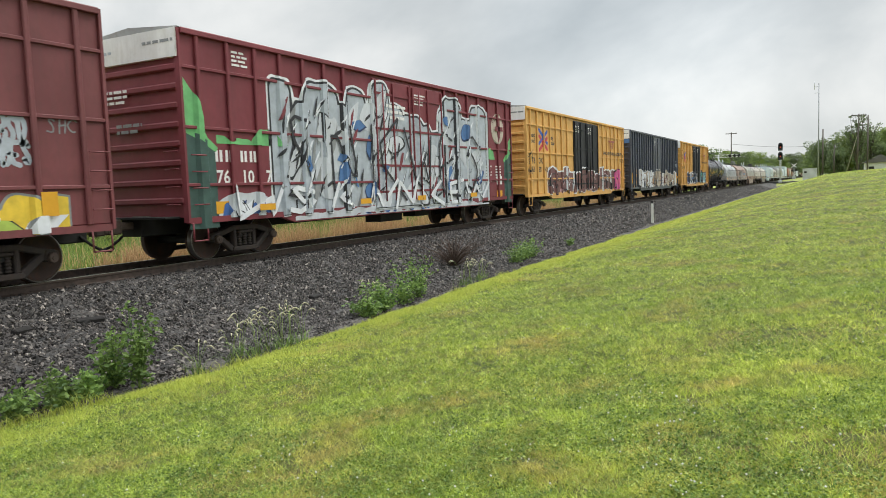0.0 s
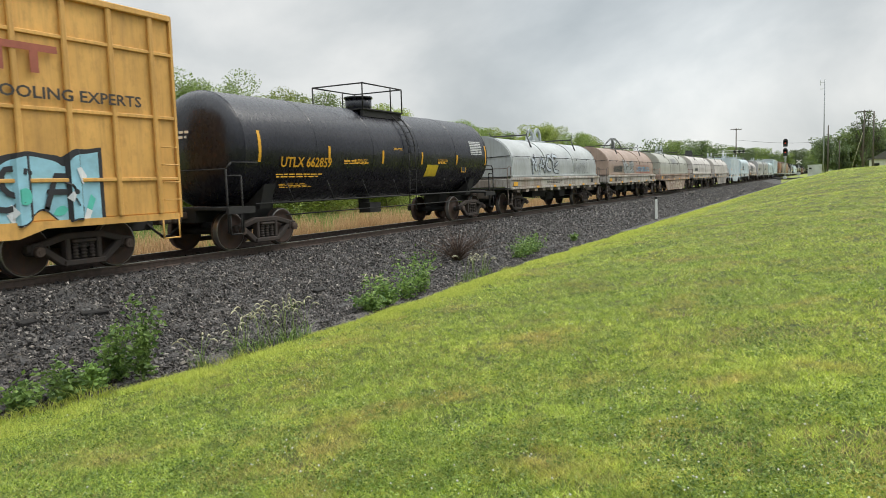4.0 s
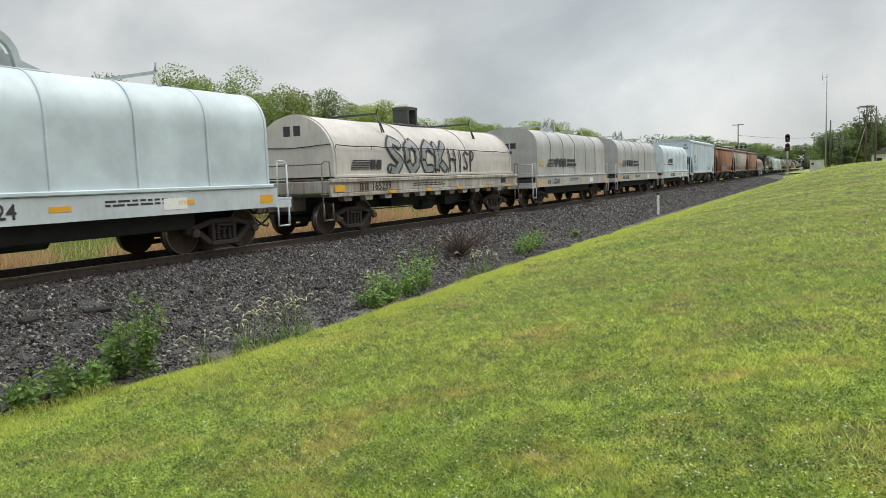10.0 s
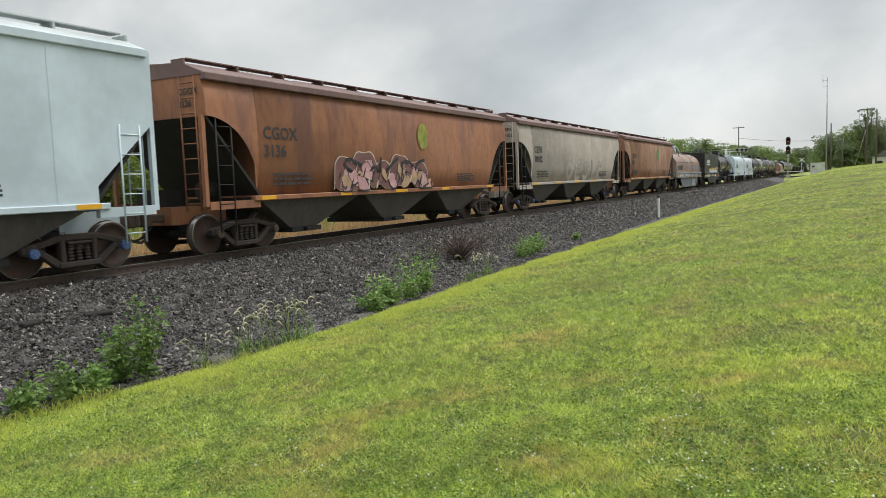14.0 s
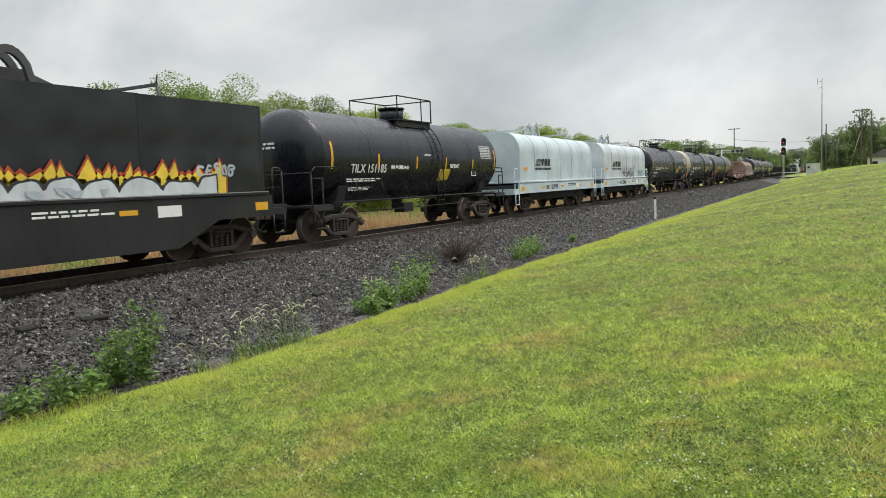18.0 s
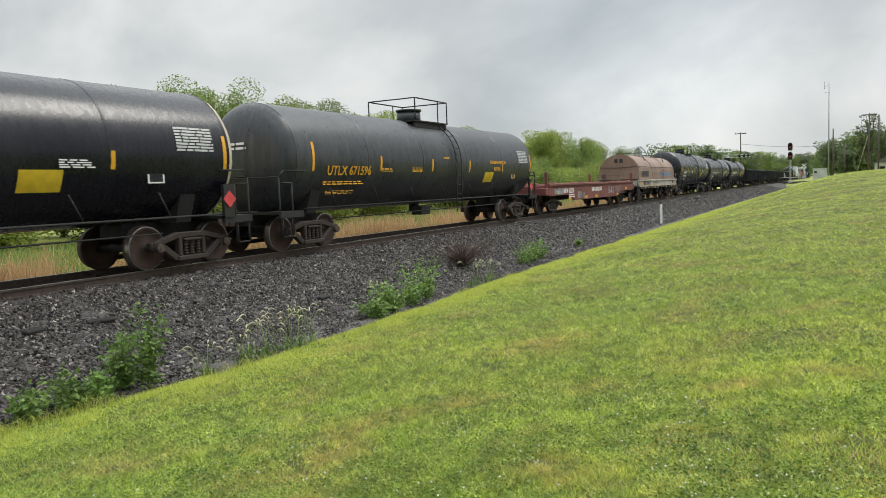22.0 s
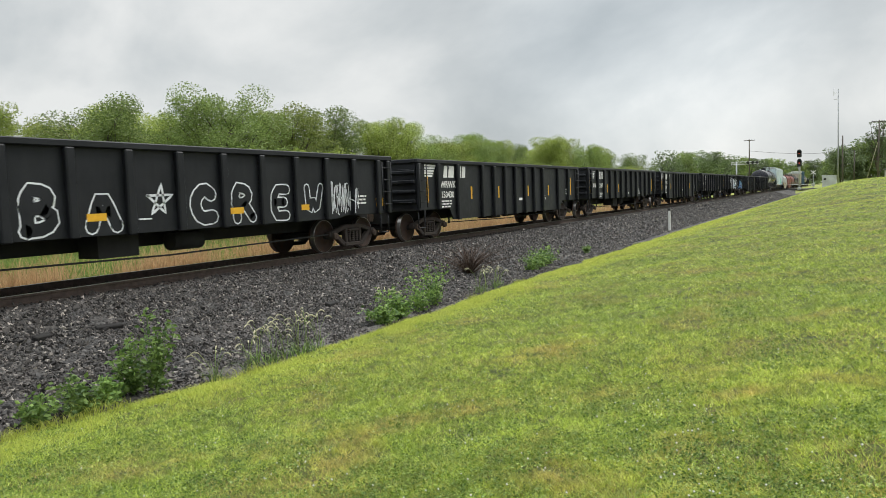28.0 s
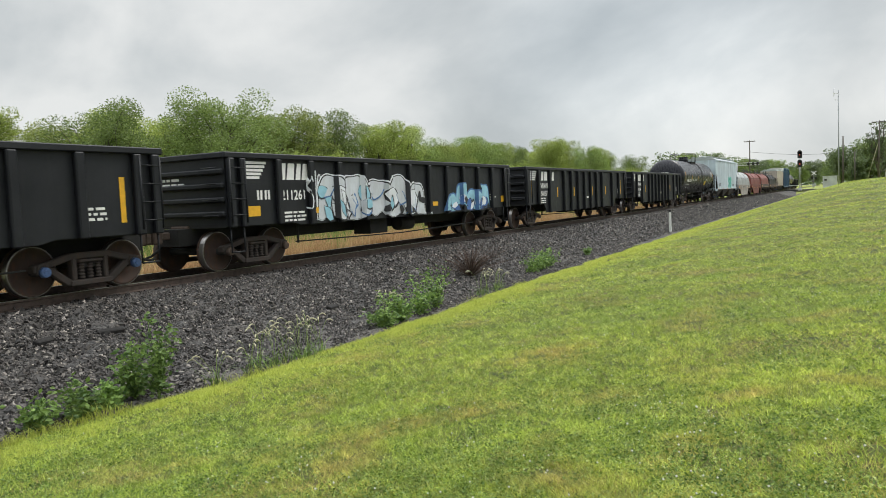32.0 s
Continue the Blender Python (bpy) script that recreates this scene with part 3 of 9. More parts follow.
def truck(car, x, blue=False):
    t = child("truck", ME_BOLSTER, car, pose(x, 0, 0))
    for sx in (-AX, AX):
        child("axle", ME_AXLE, t, pose(sx, 0, R_W))
        for sy in (-1, 1):
            m = pose(sx, sy * 0.78, R_W, 0, 0, 0 if sy < 0 else 180)
            child("wheel", ME_WHEEL, t, m)
            if sy < 0:
                child("wheel_tread", ME_TREAD, t, m)
                child("bearing_cap", ME_CAPB if blue else ME_CAP, t, pose(sx, -1.06, 0), "blue bearing cap" if blue else "")
    for sy in (-1, 1):
        child("side_frame", ME_FRAME, t, pose(0, sy * 1.06, 0))
    for sx in (-0.17, 0.0, 0.17):
        child("spring", ME_SPRING, t, pose(sx, -1.10, 0))


CARS = []


def car_base(name, label, s0, s1, axle0, axle1, group, blue=False, coupler0=None, coupler1=None):
    """An empty at the middle of a car on the rail, with its trucks and couplers; s0 and s1 are the ends of its frame in the train."""
    sc = (s0 + s1) / 2
    car = tagged(new(name), label, "freight car", group)
    h = (s1 - s0) / 2
    for sx, a in ((axle0 + AX - sc, 0), (axle1 - AX - sc, 1)):
        truck(car, sx, blue)
    child("coupler", ME_COUPLER, car, pose(h - 0.1, 0, 0))
    child("coupler", ME_COUPLER, car, pose(-h + 0.1, 0, 0, 0, 0, 180))
    child("air_hose", ME_HOSE, car, pose(h - 0.1, 0, 0))
    child("air_hose", ME_HOSE, car, pose(-h + 0.1, 0, 0, 0, 0, 180))
    CARS.append((car, sc))
    return car, h


def ladder(car, x, y, z0, z1, n, w=0.45, mat=None, along="x", r=0.013, posts=True, label=""):
    g = G()
    a, b = (x - w / 2, y), (x + w / 2, y)
    if along == "y":
        a, b = (x, y - w / 2), (x, y + w / 2)
    if not posts:
        for i in range(n):
            z = z0 + (z1 - z0) * (i + 0.5) / n
            part("grab_iron", G().tube([(*a, z), (*b, z)], r * 1.2), mat or M_DARK, car, label)
        return None
    for i in range(n):
        z = z0 + (z1 - z0) * (i + 0.5) / n
        g.tube([(*a, z), (*b, z)], r)
    if posts:
        g.tube([(*a, z0), (*a, z1)], r * 1.5).tube([(*b, z0), (*b, z1)], r * 1.5)
    return part("ladder", g, mat or M_DARK, car, label)


def bar(car, x0, x1, y, z0, z1, mat, name="stripe", label=""):
    """A thin painted plate on the near side."""
    return part(name, G().box(x0, x1, y - 0.004, y, z0, z1), mat, car, label)


def fine_print(car, x, y, z, rows, w, mat, hgt=0.05, end=False, seed=1):
    """Writing too small to read: rows of short bars."""
    r, g = random.Random(seed), G()
    for k in range(rows):
        zz, a = z - k * hgt * 1.9, 0.0
        while a < w * r.uniform(0.75, 1.0):
            b = min(w, a + r.uniform(0.08, 0.3))
            if end:
                g.box(y - 0.004, y, -(x + b), -(x + a), zz, zz + hgt)
            else:
                g.box(x + a, x + b, y - 0.004, y, zz, zz + hgt)
            a = b + 0.05
    return part("fine_print", g, mat, car)


def mark_bars(car, x, y, z, n, size, mat, gap=1.0, code=""):
    """A car code in letters, or, where it is a company's name, plain blocks."""
    if code:
        return lettering(car, code, x, y - 0.004, z, size * 1.15, mat)
    g = G()
    for k in range(n):
        q = x + k * size * 0.85 * gap
        for u, v in ((0.0, 0.22), (0.36, 0.58)):
            g.box(q + size * u, q + size * v, y - 0.004, y, z, z + size * 0.72)
    return part("owner_mark", g, mat, car)


def emblem(car, x, y, z, hgt, mat, words="", wide=1.0):
    """A railroad emblem: speed stripes, a dark wedge and two slanted blocks, with its name as plain bars under or beside it."""
    def quad(pts, name="emblem"):
        return [(a, y - 0.004, b) for a, b in pts]
    s, em = hgt * wide, None
    for k in range(6):
        zz = z + k * hgt / 6
        g = G().add(quad([(x + 0.05 * k * wide, zz), (x + s * (1.9 + 0.05 * k), zz), (x + s * (2.0 + 0.08 * k), zz + hgt / 10), (x + 0.05 * k * wide, zz + hgt / 10)]), [(0, 1, 2, 3)])
        o = part("emblem" if em is None else "emblem_stripe", g, mat, car if em is None else em)
        em = em or o
    a = x + s * 2.55
    part("emblem_wedge", G().add(quad([(a, z), (a + s * 0.35, z), (a + s * 0.95, z + hgt), (a + s * 0.1, z + hgt), (a - s * 0.35, z + hgt * 0.75)]), [(0, 1, 2, 3, 4)]), mat, em)
    for b in (1.0, 2.15):
        p = a + s * b
        part("emblem_block", G().add(quad([(p, z), (p + s * 0.85, z), (p + s * 1.0, z + hgt * 0.5), (p + s * 0.95, z + hgt), (p + s * 0.15, z + hgt), (p - s * 0.1, z + hgt * 0.6)]), [(0, 1, 2, 3, 4, 5)]), mat, em)
    if words == "under":
        for p, w_ in ((0.0, 2.5), (2.75, 3.4)):
            n_ = 7 if p == 0 else 8
            for k in range(n_):
                c = x + s * (p + w_ * k / n_)
                part("name_block", G().box(c, c + s * w_ / n_ * 0.82, y - 0.004, y, z - hgt * 0.52, z - hgt * 0.24), mat, em)
    if words == "beside":
        for row in (0, 1):
            for k in range(7 + row):
                c = a + s * 3.5 + k * hgt * 0.47
                part("name_block", G().box(c, c + hgt * 0.40, y - 0.004, y, z + (0.06 - 0.0 + (1 - row) * 0.55) * hgt, z + (0.42 + (1 - row) * 0.55) * hgt), mat, em)
    return em


def conspicuity(car, xs, y, z, hgt, w, mat=None):
    for x in xs:
        bar(car, x, x + w, y, z, z + hgt, mat or M_YEL, "reflector_strip", "orange-yellow reflector strip")


# ---- spray-painted writing ----
STROKES = {"B": [[(0, 0), (0, 1), (.6, .95), (.75, .75), (.5, .52), (0, .5)], [(.5, .52), (.85, .3), (.6, .02), (0, 0)]], "A": [[(0, 0), (.4, 1), (.9, 0)], [(.2, .4), (.7, .4)]],
           "C": [[(.85, .8), (.5, 1), (.1, .75), (0, .4), (.25, .05), (.8, .1)]], "R": [[(0, 0), (0, 1), (.6, .95), (.75, .72), (.5, .5), (0, .5)], [(.4, .5), (.85, 0)]],
           "K": [[(0, 0), (0, 1)], [(.8, 1), (.05, .5), (.85, 0)]], "W": [[(0, 1), (.2, 0), (.45, .7), (.7, 0), (.95, 1)]], "S": [[(.8, .85), (.4, 1), (.1, .78), (.4, .52), (.8, .3), (.5, 0), (0, .12)]],
           "O": [[(.4, 0), (.05, .35), (.1, .8), (.45, 1), (.8, .75), (.8, .25), (.4, 0)]], "E": [[(.8, 1), (0, 1), (0, 0), (.8, 0)], [(0, .5), (.6, .5)]], "H": [[(0, 0), (0, 1)], [(.8, 0), (.8, 1)], [(0, .5), (.8, .5)]],
           "N": [[(0, 0), (0, 1), (.75, 0), (.75, 1)]], "I": [[(.4, 0), (.4, 1)]], "T": [[(0, 1), (.9, 1)], [(.45, 1), (.4, 0)]], "F": [[(.8, 1), (0, 1), (0, 0)], [(0, .5), (.6, .5)]], "L": [[(0, 1), (0, 0), (.75, 0)]], "P": [[(0, 0), (0, 1), (.6, .95), (.7, .7), (.4, .5), (0, .5)]],
           "*": [[(0, .62), (1, .62), (.2, 0), (.5, 1), (.8, 0), (0, .62)]], ">": [[(0, .35), (.5, .35), (.5, .1), (.95, .5), (.5, .9), (.5, .65), (0, .65), (0, .35)]]}


def ribbon(g, pts, w, y_at, lift):
    """A flat stroke along pts of (x, z), laid on the surface y_at(x)."""
    fine = []
    for a, b in zip(pts, pts[1:]):
        k = max(1, int(math.hypot(b[0] - a[0], b[1] - a[1]) / 0.09))
        fine += [(a[0] + (b[0] - a[0]) * i / k, a[1] + (b[1] - a[1]) * i / k) for i in range(k)]
    fine.append(pts[-1])
    vs = []
    for i, (x, z) in enumerate(fine):
        a, b = fine[max(0, i - 1)], fine[min(len(fine) - 1, i + 1)]
        dx, dz = b[0] - a[0], b[1] - a[1]
        d = math.hypot(dx, dz) or 1
        nx, nz = -dz / d * w / 2, dx / d * w / 2
        for s in (-1, 1):
            vs.append((x + s * nx, y_at(x + s * nx, z + s * nz) - lift, z + s * nz))
    g.add(vs, [(2 * i, 2 * i + 2, 2 * i + 3, 2 * i + 1) for i in range(len(fine) - 1)])
    for x, z in (fine[0], fine[-1]):
        ring = [(x + w / 2 * math.cos(k * math.pi / 4), z + w / 2 * math.sin(k * math.pi / 4)) for k in range(8)]
        g.add([(a, y_at(a, b) - lift, b) for a, b in ring], [tuple(range(8))])


def smooth_line(pts, n=2):
    for _ in range(n):
        out = [pts[0]]
        for a, b in zip(pts, pts[1:]):
            out += [(a[0] * .75 + b[0] * .25, a[1] * .75 + b[1] * .25), (a[0] * .25 + b[0] * .75, a[1] * .25 + b[1] * .75)]
        pts = out + [pts[-1]]
    return pts


def graffiti(car, word, x0, x1, z0, z1, y_at, layers, seed=1, wob=0.12, label="", curl=1):
    """Spray-painted letters in layers of (width, material), the widest first."""
    r = random.Random(seed)
    n = len(word)
    step = (x1 - x0) / n
    rows_ = []
    for k, ch in enumerate(word):
        lines = []
        rows_.append(lines)
        hs = r.uniform(0.85, 1.0)
        sh = r.uniform(-0.12, 0.12)
        for line in STROKES[ch]:
            pts = [(x0 + (k + 0.08 + 0.84 * (px + r.uniform(-wob, wob) + sh * pz)) * step, z0 + (z1 - z0) * hs * (pz + r.uniform(-wob, wob) * 0.5)) for px, pz in line]
            lines.append(smooth_line(pts, curl) if curl else pts)
    top = None
    for k, (w, mat) in enumerate(layers):
        for i, lines in enumerate(rows_):
            g = G()
            for j, line in enumerate(lines):
                ribbon(g, line, w, y_at, 0.004 + 0.003 * k + 0.0004 * ((3 * i + j) % 5))
            ob = part("graffiti" if top is None else "graffiti_letter", g, mat, car if top is None else top, label if top is None else "")
            top = top or ob
    return top


# ---- train: kinds of car ----
def boxcar(b0, b1, label, col, style, seed, doors, door_mat, white_end=True):
    """A high boxcar with outside posts. doors: list of (x0, x1) from the leading end."""
    car, h = car_base("boxcar", label, b0 + 0.85, b1 - 0.85, b0 + 2.0, b1 - 2.0, "boxcars of the train")
    hb, w = (b1 - b0) / 2 - 0.95, 1.46
    post_w, post_d = (0.11, 0.07) if style != "ribbed" else (0.14, 0.08)
    half = [0.03 + 0.735 * k for k in range(11)] if style == "ribbed" else [0.45 + 0.885 * k for k in range(7)]
    xs = [-hb + a for a in half] + [hb - a * (1.05 if style != "ribbed" else 0.99) for a in half]
    dx = [(-hb + a, -hb + b) for a, b in doors]
    xs = [x for x in xs if not any(a - 0.05 < x < b + 0.05 for a, b in dx)]

    def y_at(x, z=0):
        if any(abs(x - q) < post_w / 2 for q in xs):
            return -w - post_d
        return -w - (0.055 if any(a < x < b for a, b in dx) else 0)

    part("body", G().box(-hb, hb, -w, w, 1.0, 4.9), col, car, bevel=0.02)
    part("side_sill", G().profx([(-hb, 1.0), (-hb, 0.87), (-hb + 2.9, 0.87), (-hb + 3.4, 0.72), (hb - 3.4, 0.72), (hb - 2.9, 0.87), (hb, 0.87), (hb, 1.0)], -w - 0.03, -w + 0.1), col, car)
    part("center_sill", G().box(-hb - 0.3, hb + 0.3, -0.32, 0.32, 0.62, 1.0).box(-0.9, 0.4, -1.1, -0.5, 0.45, 1.0).box(1.6, 2.6, -0.9, -0.4, 0.5, 0.95), M_DARK, car, bevel=0.02)
    me = G().profx([(-post_w / 2, 1.0), (-post_w / 2, 4.86), (post_w / 2, 4.86), (post_w / 2, 1.0)], -post_d, 0).mesh("side_post", col, 0.02)
    for x in xs:
        child("side_post", me, car, pose(x, -w, 0))
        child("side_post", me, car, pose(x, w, 0, 0, 0, 180))
    if style != "ribbed":
        for z in (1.66, 2.88, 4.14):
            for a, b in ((-hb, dx[0][0]), (dx[-1][1], hb)):
                part("side_rail", G().box(a, b, -w - 0.045, -w, z, z + 0.07), col, car, bevel=0.01)
    part("top_chord", G().box(-hb, hb, -w - 0.09, -w, 4.84, 4.96).box(-hb, hb, w, w + 0.09, 4.84, 4.96), col, car, bevel=0.015)
    g = G().prof([(-w - 0.06, 4.96), (-w - 0.02, 4.985), (0, 5.12), (w + 0.02, 4.985), (w + 0.06, 4.96)], -hb - 0.03, hb + 0.03)
    for i in range(17):
        x = -hb + (i + 0.5) * 2 * hb / 17
        g.prof([(-w, 4.985), (0, 5.15), (w, 4.985), (0, 5.11)], x - 0.05, x + 0.05)
    part("roof", g, paint("galvanised_roof", (0.30, 0.30, 0.29), (0.14, 0.07, 0.04), 0.5, 0.5, 0.1), car)
    for e in (-1, 1):
        for k in range(8):
            z = 1.35 + k * 0.40
            part("end_rib", G().prof([(-1.4, z - 0.05), (1.4, z - 0.05), (1.4, z + 0.09), (-1.4, z + 0.09)], e * hb, e * (hb + 0.08)), col, car, bevel=0.03)
        part("corner_post", G().box(min(e * hb, e * (hb + 0.06)), max(e * hb, e * (hb + 0.06)), -w - 0.05, -w + 0.1, 0.9, 4.95), col, car)
    if white_end:
        part("end_panel", G().box(-hb - 0.10, -hb, -w, w, 4.36, 4.95), paint("weathered_white", (0.80, 0.79, 0.76), (0.5, 0.45, 0.38), 0.3, 0.6, 0.25), car, "white-painted top of the end")
        fine_print(car, -1.1, -hb - 0.102, 4.60, 1, 0.8, S_SILVER, 0.06, True, seed + 1)
        fine_print(car, 0.5, -hb - 0.102, 4.68, 1, 0.9, S_GREY, 0.06, True, seed + 2)
    fine_print(car, -0.5, -hb - 0.085, 3.0, 2, 0.8, S_GREY, 0.07, True, seed + 7)
    fine_print(car, -1.0, -hb - 0.085, 3.75, 3, 0.9, M_WHITE, 0.06, True, seed)
    for x0, x1 in dx:
        d = part("door", G().box(x0 + 0.02, x1 - 0.02, -w - 0.055, -w, 1.05, 4.75), door_mat, car, bevel=0.02)
        me = G().box(-0.03, 0.03, -0.05, 0, 1.1, 4.7).mesh("door_post", door_mat, 0.01)
        for x in (x0 + 0.12, (x0 + x1) / 2, x1 - 0.12):
            child("door_post", me, d, pose(x, -w - 0.055, 0))
        for z in (1.35, 2.15, 3.25, 4.3):
            part("door_rail", G().box(x0 + 0.05, x1 - 0.05, -w - 0.085, -w - 0.055, z, z + 0.07), door_mat, d)
        part("lock_rod", G().tube([(x0 + 0.45, -w - 0.13, 1.1), (x0 + 0.45, -w - 0.13, 4.6)], 0.022), door_mat, d)
        fine_print(d, x0 + 0.25, -w - 0.058, 4.45, 4, 0.7, M_WHITE, 0.05, False, seed + 3)
    for a, b in ((1, -hb + 0.25), (-1, hb - 0.25)):
        ladder(car, b, -w - 0.13, 1.1, 2.5, 4, 0.42, col, posts=False)
        ladder(car, -a * (hb + 0.12), -w + 0.3, 1.1, 2.6, 4, 0.42, col, "y", posts=False)
        part("step", G().tube([(b - 0.2, -w - 0.05, 0.88), (b - 0.2, -w - 0.05, 0.5), (b + 0.2, -w - 0.05, 0.5), (b + 0.2, -w - 0.05, 0.88)], 0.018), col, car)
    part("crossover_platform", G().box(-hb - 0.5, -hb - 0.1, -1.3, 1.3, 1.0, 1.04), M_DARK, car)
    return car, hb, y_at


def coil_gear(car, hb, w, sill_mat, round_=True):
    """End platforms, handrails, steps and brake rigging shared by the coil cars."""
    for e in (-1, 1):
        x0, x1 = sorted((e * (hb + 0.05), e * (hb + 0.62)))
        part("end_platform", G().box(x0, x1, -w, w, 1.08, 1.14), M_DARK if round_ else sill_mat, car)
        part("end_sill", G().box(x0, x1, -w, w, 0.88, 1.08) if not round_ else G().box(x0, x1, -0.5, 0.5, 0.7, 1.08), sill_mat, car, bevel=0.02)
        xe = e * (hb + 0.5)
        for sy in (-1, 1):
            yy = sy * (w - 0.02)
            part("handrail", G().tube([(xe, yy, 0.45), (xe, yy, 1.95), (xe - e * 0.12, yy, 2.02), (xe - e * 0.34, yy, 2.02), (xe - e * 0.38, yy, 1.1)], 0.02), sill_mat, car)
        part("handrail", G().tube([(xe, -w + 0.02, 1.95), (xe, w - 0.02, 1.95)], 0.018).tube([(xe, -w + 0.02, 1.55), (xe, w - 0.02, 1.55)], 0.016), sill_mat, car)
        xs = e * (hb + 0.30)
        part("step", G().tube([(xs - 0.2, -w, 0.9), (xs - 0.2, -w, 0.45), (xs + 0.2, -w, 0.45), (xs + 0.2, -w, 0.9)], 0.022), sill_mat, car)
    part("brake_rod", G().tube([(-hb + 1.2, -0.9, 0.62), (-1.0, -0.8, 0.58), (hb - 1.2, -0.9, 0.62)], 0.02).cyl((-0.6, -0.7, 0.62), (0.3, -0.7, 0.62), 0.2, 12).box(0.7, 1.4, -1.1, -0.7, 0.55, 0.85), M_DARK, car)


def hood_fittings(car, hb, top, mat, lug="arch", dark=False):
    """Lifting lug in the middle and the stacking guides of a coil hood."""
    g = G()
    if lug == "tripod":
        g.cyl((0, 0, top), (0, 0, top + 0.70), 0.10, 8).box(-0.28, 0.28, -0.16, 0.16, top + 0.64, top + 0.76)
        for sx in (-1, 1):
            for yy in (-0.35, 0.35):
                g.tube([(sx * 0.2, 0, top + 0.70), (sx * 0.5, yy * 0.4, top + 0.64), (sx * 0.72, yy * 0.8, top + 0.40), (sx * 1.1, yy * 1.2, top - 0.04)], 0.05, 6)
    elif lug == "frame":
        for sx in (-0.28, 0.28):
            g.box(sx - 0.05, sx + 0.05, -0.3, 0.3, top, top + 0.58)
        g.box(-0.36, 0.36, -0.3, 0.3, top + 0.54, top + 0.64).tube([(0.3, 0, top + 0.58), (0.95, 0, top + 0.02)], 0.05)
    else:
        arch = [(-0.5 + 1.0 * i / 10, top + 0.02 + 0.66 * math.sin(math.pi * i / 10) ** 0.5) for i in range(11)]
        for y in (-0.2, 0.2):
            vs = [(x, y + dy, z) for x, z in arch for dy in (-0.05, 0.05)] + [(x * 0.72, y + dy, top + (z - top) * 0.78) for x, z in arch for dy in (-0.05, 0.05)]
            m_ = 22
            g.add(vs, [(2 * i, 2 * i + 1, 2 * i + 3, 2 * i + 2) for i in range(10)] + [(2 * i + m_, 2 * i + 2 + m_, 2 * i + 3 + m_, 2 * i + 1 + m_) for i in range(10)]
                  + [(2 * i, 2 * i + 2, 2 * i + 2 + m_, 2 * i + m_) for i in range(10)] + [(2 * i + 1, 2 * i + 1 + m_, 2 * i + 3 + m_, 2 * i + 3) for i in range(10)])
        g.profx([(-1.2, top), (1.2, top), (0.35, top + 0.3), (-0.35, top + 0.3)], -0.03, 0.03)
    part("lifting_lug", g, mat, car)
    part("lug_plate", G().box(-1.0, 1.0, -0.3, 0.3, top - 0.03, top + 0.035), mat, car, bevel=0.02)
    for x in (-hb * 0.52, hb * 0.52):
        g = G().box(x - 0.04, x + 0.04, -0.92, 0.92, top + 0.13, top + 0.19)
        for sy in (-1, 1):
            g.tube([(x - 0.06, sy * 1.12, top - 0.42), (x, sy * 0.9, top + 0.17), (x - 0.02, sy * 0.97, top + 0.36)], 0.022).tube([(x + 0.06, sy * 1.12, top - 0.42), (x, sy * 0.9, top + 0.17)], 0.022)
        part("stacking_guide", g, LUGD if dark else mat, car)


